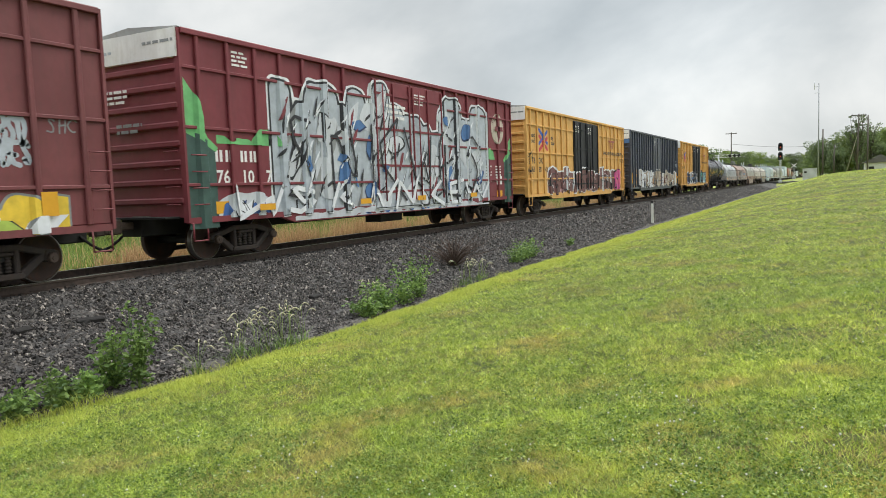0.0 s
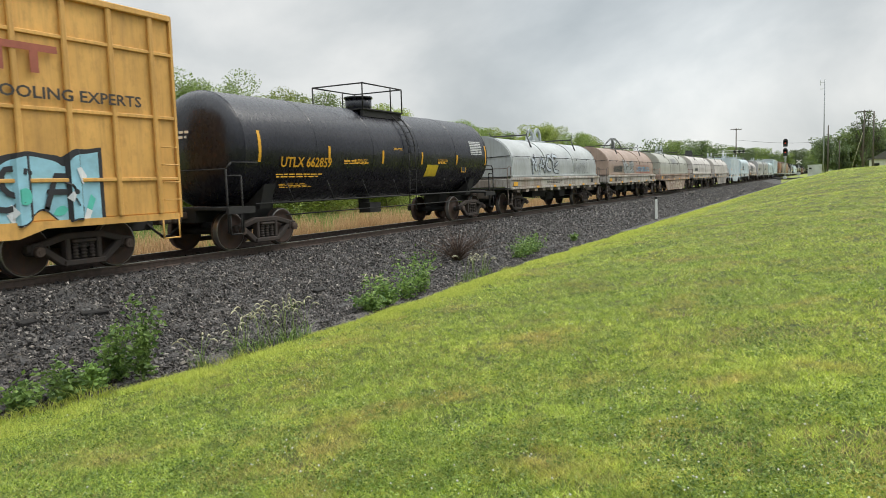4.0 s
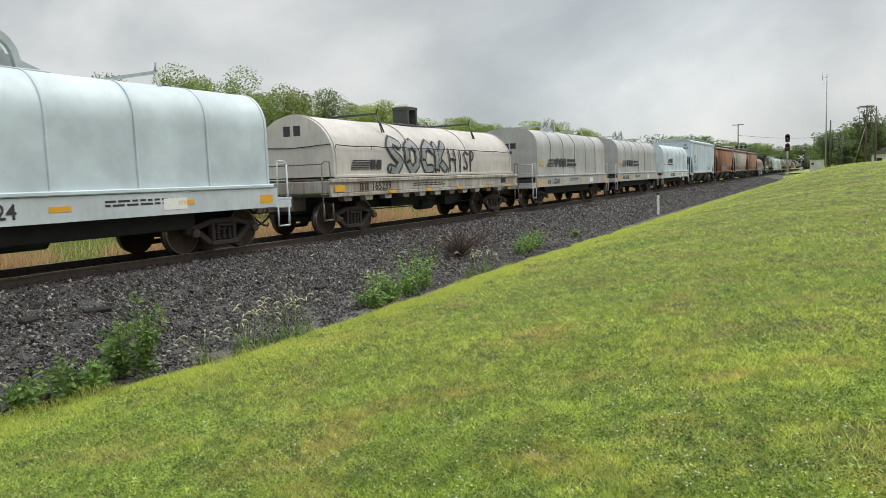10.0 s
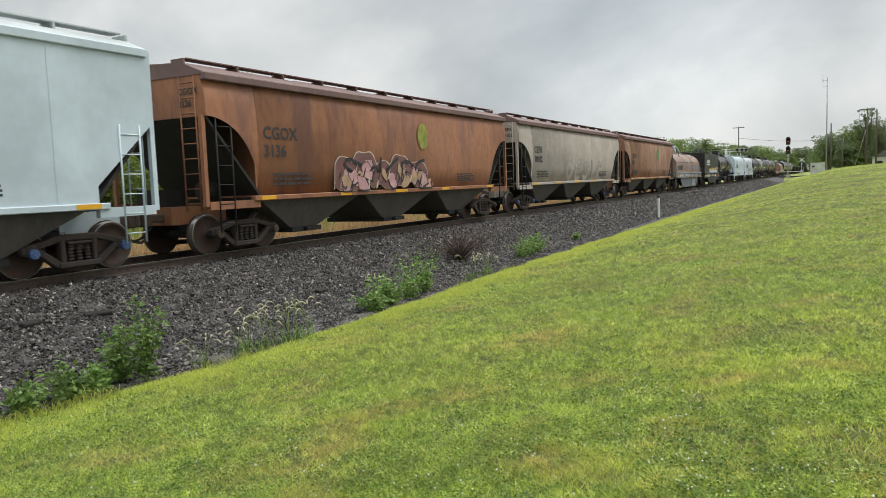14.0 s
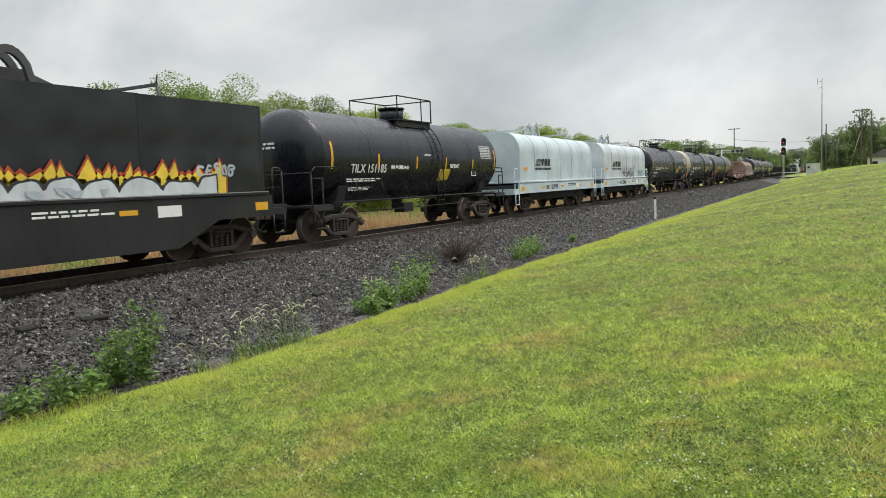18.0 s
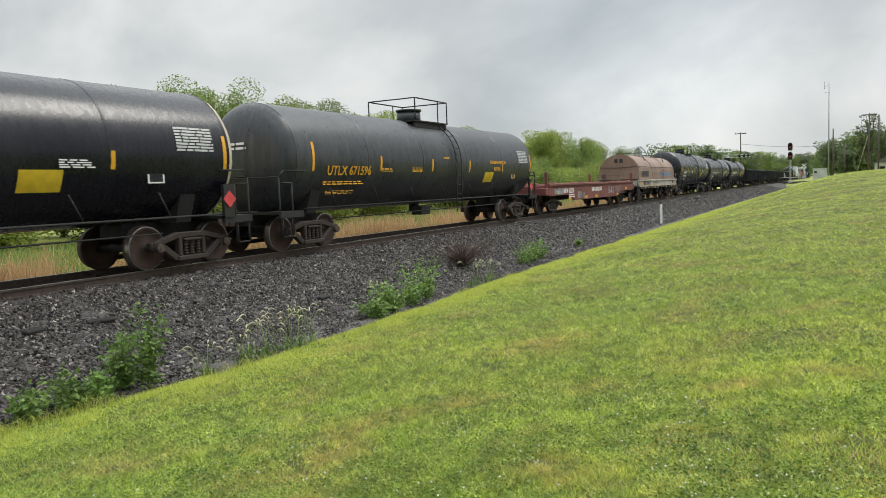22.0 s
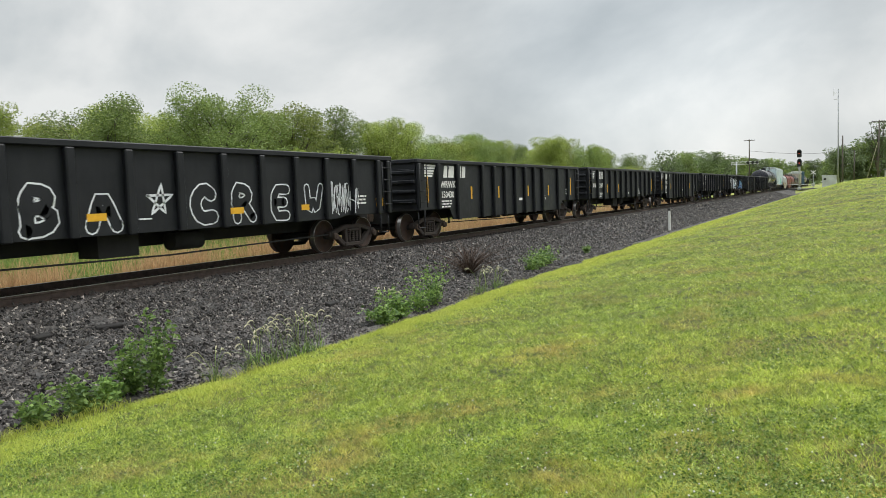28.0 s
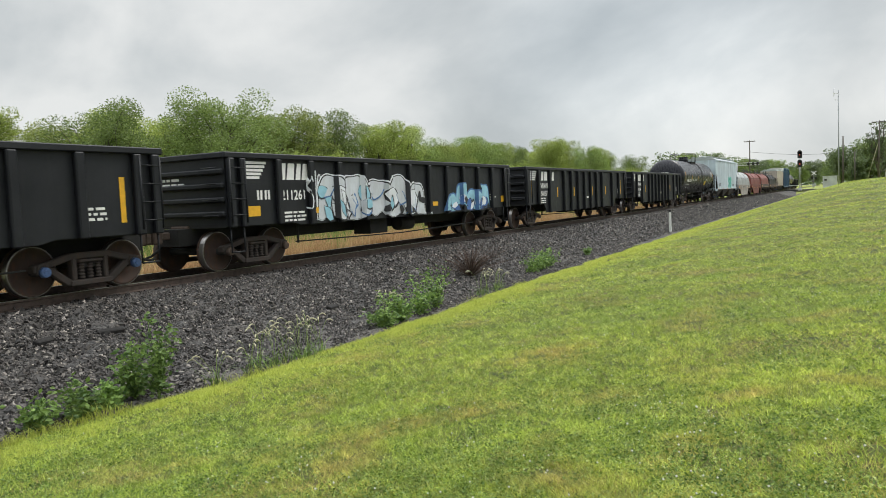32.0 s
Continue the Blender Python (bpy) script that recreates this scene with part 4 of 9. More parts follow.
def coil_round(b0, b1, label, cover, sill, belly, seed, lug, number="", dark_marks=True, deep=True, code=""):
    """A coil car with an arched hood."""
    car, h = car_base("coil_car", label, b0 + 0.85, b1 - 0.85, b0 + 1.7, b1 - 1.7, "coil cars of the train")
    hb, w, top = (b1 - b0) / 2 - 1.38, 1.40, 3.36
    prof = [(-w, 1.62), (-w, 1.63), (-w, 1.85), (-w, 2.06), (-w, 2.1)] + [(-w * math.cos(a), 2.1 + (top - 2.1) * math.sin(a)) for a in [math.pi * i / 20 for i in range(1, 20)]] + [(w, 2.1), (w, 2.06), (w, 1.85), (w, 1.63), (w, 1.62)]
    part("hood", hood_shell(prof, -hb, hb, 0.016, seed), cover, car)
    for x in (-hb * 0.98, -hb * 0.33, hb * 0.33, hb * 0.98):
        seam = [(y * 1.008, 1.64 + (z - 1.62) * 1.006) for y, z in prof]
        part("hood_seam", G().prof(seam, x - 0.025, x + 0.025, True), cover, car)
    line = G()
    k = 14
    pts = [(-hb + 0.1 + (2 * hb - 0.2) * i / k, -w - 0.02, 2.48 - (0.025 if i % 2 else 0)) for i in range(k + 1)]
    line.tube(pts, 0.014, 5)
    line.tube([(-hb - 0.03, -w + 0.05, 2.5), (-hb - 0.03, 0, 2.44), (-hb - 0.03, w - 0.05, 2.5)], 0.014, 5)
    for p in pts[::2]:
        line.tube([(p[0], -w - 0.01, p[2]), (p[0], -w - 0.01, p[2] - 0.1)], 0.012, 4)
    part("rope_line", line, M_DARK, car)
    part("hood_rim", G().box(-hb - 0.04, hb + 0.04, -w - 0.05, -w, 1.58, 1.66).box(-hb - 0.04, hb + 0.04, w, w + 0.05, 1.58, 1.66), cover, car, bevel=0.01)
    L = hb + 0.35
    part("deck_sill", G().box(-L, L, -1.5, 1.5, 1.16, 1.5), sill, car, bevel=0.02)
    part("deck_lip", G().box(-L, L, -1.55, -1.45, 1.44, 1.56).box(-L, L, 1.45, 1.55, 1.44, 1.56), sill, car, bevel=0.02)
    part("lower_flange", G().box(-L, L, -1.54, -1.2, 1.06, 1.16), belly if deep else sill, car, bevel=0.01)
    if deep:
        part("side_girder", G().profx([(-L + 1.9, 1.06), (-L + 3.0, 0.24), (L - 3.0, 0.24), (L - 1.9, 1.06)], -1.46, -1.40).profx([(-L + 1.9, 1.06), (-L + 3.0, 0.24), (L - 3.0, 0.24), (L - 1.9, 1.06)], 1.40, 1.46), belly, car)
    else:
        for i in range(12):
            x = -L + 0.8 + i * (2 * L - 1.6) / 11
            part("stake_bracket", G().profx([(x - 0.22, 1.06), (x + 0.22, 1.06), (x + 0.16, 0.93), (x - 0.16, 0.93)], -1.5, -1.3), sill if i % 3 else belly, car)
    part("center_sill", G().box(-L - 0.3, L + 0.3, -0.33, 0.33, 0.62, 1.1).box(-2.4, 2.4, -0.8, 0.8, 0.62, 1.1), M_DARK, car)
    coil_gear(car, hb + 0.1, 1.46, belly)
    hood_fittings(car, hb, top, lug, {8: "tripod", 22: "tripod", 31: "tripod", 10: "frame", 14: "frame"}.get(seed, "arch"), True)
    lm = M_BLACKL if dark_marks else M_WHITE
    if number:
        mark_bars(car, -5.15 if len(code) < 3 else -5.35, -1.504, 1.20, 2, 0.3, lm, 1.0, code)
        lettering(car, number, -4.55, -1.505, 1.2, 0.36, lm)
    fine_print(car, -L + 4.4, -1.5, 1.33, 2, 2.2, lm, 0.035, False, seed)
    if number and not code:
        for q in (-0.3, 0.06):
            part("owner_mark", G().box(-hb - 0.008, -hb - 0.003, q, q + 0.24, 2.78, 3.06), M_BLACKL, car)
    conspicuity(car, (-L + 0.15,), -1.552, 1.2, 0.18, 0.45)
    conspicuity(car, [-L + 2.9 + k * (2 * L - 4) / 4 for k in range(5)], -1.547, 1.08, 0.09, 0.34)
    part("placard_box", G().box(L - 1.7, L - 1.25, -1.515, -1.5, 1.22, 1.42), M_DARK, car)

    def y_at(x, z):
        return -w - 0.012 if z < 2.1 else -math.sqrt(max(0.0, 1 - ((z - 2.1) / (top - 2.1)) ** 2)) * w * 1.01 - 0.012
    return car, hb, L, y_at


def coil_hood(b0, b1, label, cover, sill, seed, lug, number="", words="under", kind="hood", inset=1.3, mark=None, logo=(-3.6, 0.34), numx=-2.3, code=""):
    """A coil car with a tall round-shouldered hood (kind hood) or a square one over a deep side sill (kind square)."""
    car, h = car_base("coil_car", label, b0 + 0.85, b1 - 0.85, b0 + 1.6, b1 - 1.6, "coil cars of the train")
    hb, w = (b1 - b0) / 2 - inset, 1.47
    top = 3.70 if kind == "hood" else 3.62
    if kind == "hood":
        prof = [(-w, 1.45), (-w, 1.46), (-w, 2.1), (-w, 2.72), (-w, 2.8)] + [(-0.75 - (w - 0.75) * math.cos(a), 2.8 + 0.82 * math.sin(a)) for a in [math.pi * i / 16 for i in range(1, 8)]] + [(-0.4, 3.68), (0, top)]
    else:
        prof = [(-w, 1.45), (-w, 3.46), (-0.5, top - 0.01), (0, top)]
    prof = prof + [(-y, z) for y, z in prof[-2::-1]]
    swell = 0.034 if cover is BLACKC else 0.02
    if kind == "hood":
        part("hood", hood_shell(prof, -hb, hb, 0.03 if cover is GREYC else 0.014, seed), cover, car)
    else:
        part("hood", G().prof(prof, -hb, hb), cover, car)
        part("side_sheet", quilted_side(-hb + 0.05, hb - 0.05, -w - 0.002, 1.47, 3.44, 9, 2, swell, seed), cover, car)
    for i in range(7 if kind == "hood" else 4):
        x = -hb + 0.06 + (2 * hb - 0.12) * i / (6 if kind == "hood" else 3)
        seam = [(y * 1.005, z + 0.006) for y, z in prof]
        part("hood_seam", G().prof(seam, x - 0.03, x + 0.03, kind == "hood"), cover, car)
    part("hood_rim", G().box(-hb - 0.06, hb + 0.06, -w - 0.09, -w, 1.38, 1.47).box(-hb - 0.06, -hb, -w, w, 1.38, 1.47).box(-hb - 0.06, hb + 0.06, w, w + 0.09, 1.38, 1.47), cover, car, bevel=0.02)
    L = hb + 0.18
    if kind == "hood":
        sp = [(-L, 0.92), (L, 0.92), (L, 1.37), (-L, 1.37)]
    else:
        sp = [(-L, 0.88), (-L + 1.75, 0.88), (-L + 2.9, 0.36), (L - 2.9, 0.36), (L - 1.75, 0.88), (L, 0.88), (L, 1.38), (-L, 1.38)]
    part("side_sill", G().profx(sp, -1.53, -1.45).profx(sp, 1.45, 1.53), sill, car)
    part("deck", G().box(-L, L, -1.45, 1.45, 1.0, 1.3), M_DARK, car)
    part("center_sill", G().box(-L - 0.4, L + 0.4, -0.35, 0.35, 0.6, 1.05).box(-L + 2.2, L - 2.2, -1.1, 1.1, 0.55, 1.0), M_DARK, car, bevel=0.03)
    coil_gear(car, hb + 0.12, 1.5, sill, False)
    hood_fittings(car, hb, top, lug)
    lm = mark or M_BLACKL
    if words:
        emblem(car, logo[0], -w - 0.009, 2.14 if words == "under" else 1.86, logo[1], lm, words, 1.05 if words == "under" else 1.25)
    if number:
        mark_bars(car, numx - (0.25 if code else 0), -1.532, 1.04, 2, 0.28, lm, 1.0, code)
        lettering(car, number, numx + 0.56, -1.535, 1.03, 0.36 if kind == "hood" else 0.43, lm)
    fine_print(car, numx + 3.3, -1.53, 1.22, 2, 1.6, lm, 0.04, False, seed)
    conspicuity(car, (-L + 0.15, L - 0.6), -1.532, 1.03, 0.19, 0.42)
    conspicuity(car, [numx - 0.6, numx + 2.2, numx + 5.0], -1.532, 1.1, 0.1, 0.42)
    conspicuity(car, (-hb + 0.4,), -w - (0.009 if kind == "hood" else 0.05), 1.95, 0.12, 0.5, plain("orange_label", (0.75, 0.33, 0.03), 0.5))
    part("data_panel", G().box(L - 3.4, L - 2.8, -1.536, -1.53, 1.02, 1.25), M_WHITE, car)

    if words == "beside":
        for k in range(5):
            part("end_stripe", G().box(-hb - 0.008, -hb - 0.003, 0.25 - 0.05 * k, 0.85 - 0.03 * k, 2.72 + k * 0.055, 2.75 + k * 0.055), lm, car)
        for q in (-0.45, -0.1):
            part("owner_mark", G().box(-hb - 0.008, -hb - 0.003, q, q + 0.27, 2.72, 2.98), lm, car)
        fine_print(car, -0.25, -hb - 0.004, 2.5, 1, 0.5, lm, 0.11, True, seed + 9)

    def y_at(x, z):
        return -w - (0.004 if kind == "hood" else swell * 1.3 + 0.006)
    return car, hb, L, y_at


def tank_car(b0, b1, label, shell, seed, number="", code="", rad=1.46, cz=2.41, head=None, mark=None, placard=False, blue=False, numx=1.75):
    car, h = car_base("tank_car", label, b0 + 0.85, b1 - 0.85, b0 + 1.15, b1 - 1.15, "tank cars of the train", blue)
    hb = (b1 - b0) / 2 - 0.62
    dome = [(-hb + 0.55 * (1 - math.sin(a)), rad * math.cos(a)) for a in [math.pi / 2 * (1 - i / 8) for i in range(9)]]
    dome[0] = (-hb, 0.01)
    other = [(-x, r) for x, r in dome[::-1]]
    part("shell", G().lathe(dome[-1:] + other[:1], 0, cz, 48), shell, car)
    part("tank_head", G().lathe(dome, 0, cz, 48), head or shell, car, "white-painted tank head" if head else "")
    part("tank_head", G().lathe(other, 0, cz, 48), head or shell, car, "white-painted tank head" if head else "")
    for i in range(6):
        x = -hb + 0.56 + (2 * hb - 1.12) * i / 5
        part("weld_seam", G().lathe([(x - 0.03, rad + 0.001), (x - 0.02, rad + 0.008), (x + 0.02, rad + 0.008), (x + 0.03, rad + 0.001)], 0, cz, 48), shell, car)
    # top platform
    tz = cz + rad
    g = G().cyl((0, 0, tz - 0.1), (0, 0, tz + 0.36), 0.42, 18).cyl((0, 0, tz + 0.36), (0, 0, tz + 0.42), 0.46, 18)
    part("manway", g, shell, car)
    part("platform", G().box(-1.15, 1.15, -0.95, 0.95, tz - 0.10, tz - 0.06).box(-1.1, 1.1, -0.9, -0.8, tz - 0.3, tz - 0.1), M_DARK, car)
    g = G()
    for y in (-0.93, 0.93):
        g.tube([(-1.13, y, tz - 0.1), (-1.13, y, tz + 0.68), (1.13, y, tz + 0.68), (1.13, y, tz - 0.1)], 0.022)
        g.tube([(0.45, y, tz - 0.1), (0.45, y, tz + 0.68)], 0.02)
    for x in (-1.13, 1.13):
        g.tube([(x, -0.93, tz + 0.68), (x, 0.93, tz + 0.68)], 0.022)
    part("platform_railing", g, M_DARK, car)
    # side ladder, bent to the shell
    g = G()
    arc = [(-(rad + 0.09) * math.sin(a), cz + (rad + 0.09) * math.cos(a)) for a in [0.62 + 0.16 * i for i in range(7)]]
    arc += [(-(rad + 0.09), 1.9), (-(rad + 0.06), 0.62)]
    for x in (0.55, 0.95):
        g.tube([(x, y, z) for y, z in arc], 0.02, 5)
    for (y0_, z0_), (y1_, z1_) in zip(arc, arc[1:]):
        k = max(1, int(math.hypot(y1_ - y0_, z1_ - z0_) / 0.28))
        for i in range(k):
            t = i / k
            g.tube([(0.55, y0_ + (y1_ - y0_) * t, z0_ + (z1_ - z0_) * t), (0.95, y0_ + (y1_ - y0_) * t, z0_ + (z1_ - z0_) * t)], 0.012, 5)
    part("ladder", g, M_DARK, car)
    # underframe: stub sills, cradle, running rail
    for e in (-1, 1):
        x0, x1 = sorted((e * (hb - 2.6), e * (hb + 0.1)))
        part("stub_sill", G().box(x0, x1, -0.35, 0.35, 0.68, 1.05), M_DARK, car, bevel=0.02)
        x0, x1 = sorted((e * (hb - 1.75), e * (hb - 1.35)))
        part("saddle", G().prof([(-1.2, 1.55), (-1.0, 0.95), (1.0, 0.95), (1.2, 1.55), (0.6, 1.1), (-0.6, 1.1)], x0, x1), M_DARK, car)
        x0, x1 = sorted((e * (hb - 0.75), e * (hb + 0.12)))
        part("end_platform", G().box(x0, x1, -1.4, 1.4, 0.98, 1.04).box(x0, x1, -1.42, -1.34, 0.88, 1.04), M_DARK, car)
        xe = e * (hb + 0.08)
        part("handrail", G().tube([(xe, -1.36, 0.45), (xe, -1.36, 1.9), (xe - e * 0.15, -1.38, 2.05), (xe - e * 0.95, -1.44, 2.05)], 0.022).tube([(xe - e * 0.45, -1.38, 0.45), (xe - e * 0.45, -1.38, 1.75), (xe, -1.36, 1.75)], 0.022)
             .tube([(xe, -1.36, 1.9), (xe, 0.9, 1.9), (xe, 0.9, 1.0)], 0.02), M_DARK, car)
        part("step", G().tube([(xe - e * 0.05, -1.38, 0.9), (xe - e * 0.05, -1.38, 0.42), (xe - e * 0.4, -1.38, 0.42), (xe - e * 0.4, -1.38, 0.9)], 0.02), M_DARK, car)
    part("running_rail", G().tube([(-hb + 0.8, -1.38, 1.08), (hb - 0.8, -1.38, 1.08)], 0.025).tube([(-hb + 2.2, -1.1, 0.75), (hb - 2.2, -1.1, 0.75)], 0.018), M_DARK, car)
    g = G()
    for i in range(7):
        x = -hb + 2.2 + (2 * hb - 4.4) * i / 6
        g.tube([(x, -1.38, 1.08), (x - 0.25, -1.36, 1.6)], 0.018)
    part("rail_stay", g, M_DARK, car)
    part("outlet_valve", G().cyl((0.1, 0, 0.7), (0.1, 0, 1.0), 0.18, 12).box(-0.9, -0.3, -0.9, -0.5, 0.6, 0.9), M_DARK, car)

    def y_at(x, z):
        return -math.sqrt(max(0.0, rad * rad - (z - cz) ** 2)) - 0.006

    def patch(name, x0, x1, z0, z1, mat, lab=""):
        g = G()
        for k in range(6):
            za, zb = z0 + (z1 - z0) * k / 6, z0 + (z1 - z0) * (k + 1) / 6
            g.add([(x0, y_at(x0, za), za), (x1, y_at(x0, za), za), (x1, y_at(x0, zb), zb), (x0, y_at(x0, zb), zb)], [(0, 1, 2, 3)])
        part(name, g, mat, car, lab)
    lm = mark or M_WHITE
    zt = cz + 0.02
    tilt = -math.degrees(math.asin(0.25 / rad)) * 0.3
    for x, a in ((-0.865 * hb, 0.75), (-0.49 * hb, 0.45), (-0.12 * hb, 0.4), (0.21 * hb, 0.4), (0.56 * hb, 0.35), (hb - 0.72, 0.75)):
        patch("reflector_strip", x, x + 0.1, cz - 0.35, cz - 0.35 + a, M_YEL, "vertical yellow reflector strip")
    if number:
        if code:
            lettering(car, code + " " + number, -hb + numx, y_at(0, cz - 0.42) - 0.03, cz - 0.46, 0.36, lm, up=14)
        else:
            mark_bars(car, -hb + numx, y_at(0, cz - 0.25), cz - 0.46, 4, 0.3, lm, 1.0, "")
            lettering(car, number, -hb + numx + 1.1, y_at(0, cz - 0.42) - 0.03, cz - 0.46, 0.36, lm, up=14)
    fine_print(car, -hb + numx - 0.05, y_at(0, cz - 0.62), cz - 0.66, 2, 1.9, lm, 0.032, False, seed)
    fine_print(car, hb - 4.6, -rad - 0.002, cz - 0.2, 4, 0.7, lm, 0.022, False, seed + 1)
    fine_print(car, -hb + 4.4, -rad - 0.002, cz - 0.28, 3, 0.6, lm, 0.022, False, seed + 2)
    fine_print(car, -0.2, -rad - 0.002, cz + 0.12, 2, 0.5, lm, 0.022, False, seed + 3)
    fine_print(car, -hb + numx + 0.2, y_at(0, cz - 0.85), cz - 0.9, 3, 1.3, lm, 0.02, False, seed + 8)
    fine_print(car, -2.3, y_at(0, cz - 0.3), cz - 0.25, 4, 0.7, lm, 0.02, False, seed + 9)
    part("data_panel", G().box(hb - 2.7, hb - 2.3, y_at(0, cz - 0.5) - 0.012, y_at(0, cz - 0.5), cz - 0.62, cz - 0.38), lm, car)
    part("data_panel", G().box(hb - 2.66, hb - 2.34, y_at(0, cz - 0.5) - 0.016, y_at(0, cz - 0.5), cz - 0.59, cz - 0.41), shell, car)
    g, rs = G(), random.Random(seed + 60)
    for k in range(8):
        zk, q = cz + 0.04 + k * 0.065, hb - 2.0
        while q < hb - 1.02:
            e_ = min(hb - 1.0, q + rs.uniform(0.12, 0.4))
            g.add([(q, y_at(0, zk) - 0.003, zk), (e_, y_at(0, zk) - 0.003, zk), (e_, y_at(0, zk + 0.042) - 0.003, zk + 0.042), (q, y_at(0, zk + 0.042) - 0.003, zk + 0.042)], [(0, 1, 2, 3)])
            q = e_ + 0.03
    part("data_stencil", g, plain("grey_stencil", (0.5, 0.5, 0.49), 0.6), car)["kind"] = "stuff"
    patch("warning_label", hb - 5.3, hb - 4.5, cz - 0.75, cz - 0.36, plain("yellow_label", (0.72, 0.50, 0.03), 0.5), "yellow warning label")
    if placard:
        g = G()
        for e in (hb - 0.6,):
            g.add([(e, -1.46, 1.22), (e + 0.19, -1.46, 1.41), (e, -1.46, 1.6), (e - 0.19, -1.46, 1.41), (e, -1.45, 1.22), (e + 0.19, -1.45, 1.41), (e, -1.45, 1.6), (e - 0.19, -1.45, 1.41)], [(0, 1, 2, 3), (7, 6, 5, 4), (0, 4, 5, 1), (1, 5, 6, 2), (2, 6, 7, 3), (3, 7, 4, 0)])
        part("hazard_placard", g, plain("placard_red", (0.6, 0.06, 0.06), 0.5), car, "red diamond hazard placard")
        part("placard_bracket", G().box(hb - 0.75, hb - 0.45, -1.44, -1.36, 1.0, 1.75), M_DARK, car)
    fine_print(car, -0.7, -hb - 0.02, cz + 0.35, 2, 1.0, M_WHITE if not head else M_BLACKL, 0.06, True, seed + 7)
    return car, hb, y_at


def hopper(b0, b1, label, col, roof_mat, seed, eave=4.15, number="", code="", mark=None, curved=False):
    car, h = car_base("covered_hopper", label, b0 + 0.85, b1 - 0.85, b0 + 1.25, b1 - 1.25, "covered hopper cars of the train", blue=seed % 2 == 0)
    hb, w = (b1 - b0) / 2 - 0.72, 1.52
    cut, zc = (1.55, 3.05) if curved else (1.25, 2.75)
    body = [(-w + 0.12, 1.25), (-w - 0.02, 1.9), (-w - 0.04, 2.7), (-w, 3.5), (-w + 0.12, eave)] if curved else [(-w, 1.25), (-w, eave)]
    body = body + [(-y, z) for y, z in body[::-1]]
    part("body", G().prof(body, -hb + cut, hb - cut, curved), col, car)
    for e in (-1, 1):
        g = G()
        a, b = -hb, -hb + cut
        if e > 0:
            a, b = hb, hb - cut
        ys = [-w + 0.003, w - 0.003]
        if curved:
            half = body[:len(body) // 2]

            def skin(z):
                return -float(np.interp(z, [p[1] for p in half], [-p[0] for p in half]))
            for sy in (1, -1):
                vs = []
                for i in range(11):
                    t = i / 10
                    lo = 1.3 + (zc - 1.3) * math.sqrt(max(0.0, 1 - t * t))
                    for j in range(9):
                        z = lo + (eave - lo) * j / 8
                        vs.append((a + (b - a) * t, sy * (skin(z) + 0.002), z))
                g.add(vs, [(i * 9 + j, (i + 1) * 9 + j, (i + 1) * 9 + j + 1, i * 9 + j + 1) for i in range(10) for j in range(8)], True)
            rows_ = [zc + (eave - zc) * j / 6 for j in range(7)]
            g.add([(a - e * 0.003, q * skin(z), z) for z in rows_ for q in (1, -1)], [(2 * j, 2 * j + 1, 2 * j + 3, 2 * j + 2) for j in range(6)])
        else:
            vs = [(a, y, z) for y in ys for z in (zc, eave)] + [(b, y, z) for y in ys for z in (1.6, eave)]
            g.add(vs, [(0, 1, 3, 2), (4, 6, 7, 5), (0, 4, 5, 1), (2, 3, 7, 6), (1, 5, 7, 3)])
        part("end_panel", g, col, car)
        # slope sheet: dark paint, the shade under the overhang put into its colour
        part("slope_sheet", G().add([(a + e * 0.004, -w + 0.03, zc - 0.01), (a + e * 0.004, w - 0.03, zc - 0.01), (b, w - 0.03, 1.3), (b, -w + 0.03, 1.3), (a - e * 0.08, -w + 0.03, zc - 0.01), (a - e * 0.08, w - 0.03, zc - 0.01), (b - e * 0.08, w - 0.03, 1.3), (b - e * 0.08, -w + 0.03, 1.3)],
             [(0, 1, 2, 3), (7, 6, 5, 4), (0, 4, 5, 1), (1, 5, 6, 2), (2, 6, 7, 3), (3, 7, 4, 0)]), M_DARK, car)
        for q in (-w + 0.02, w - 0.14):
            part("end_post", G().box(min(a, a + e * 0.1), max(a, a + e * 0.1), q, q + 0.1, 1.1, zc + 0.02 if curved else eave), col, car)
        for q in (-w, w - 0.12):
            part("end_frame", G().box(min(a, b), max(a, b), q, q + 0.12, 1.02, 1.2), col, car)
        part("draft_sill", G().box(min(a, b) - 0.05, max(a, b) + 0.05, -0.35, 0.35, 0.7, 1.1), col, car)
        ladder(car, a - e * 0.5, -w + 0.0, 0.5, zc, 6, 0.45, col if seed == 18 else M_DARK, label="end corner ladder")
        ladder(car, a, -w + 0.5, 1.0, eave, 9, 0.45, col, "y")
        part("brake_cylinder", G().cyl((a - e * 0.7, -0.5, 1.45), (a - e * 1.2, -0.5, 1.45), 0.2, 12), M_DARK, car)
        part("brake_gear", G().box(min(a, a - e * 0.9), max(a, a - e * 0.9), 0.2, 0.8, 1.1, 1.5), M_DARK, car)
    part("roof", G().prof([(-w + 0.05, eave - 0.02), (-w + 0.05, eave + 0.05), (-1.0, eave + 0.24), (0, eave + 0.33), (1.0, eave + 0.24), (w - 0.05, eave + 0.05), (w - 0.05, eave - 0.02)], -hb - 0.02, hb + 0.02), roof_mat, car)
    part("top_chord", G().box(-hb, hb, -w - 0.05, -w + 0.12, eave - 0.14, eave + 0.03).box(-hb, hb, w - 0.12, w + 0.05, eave - 0.14, eave + 0.03), roof_mat if curved else col, car, bevel=0.02)
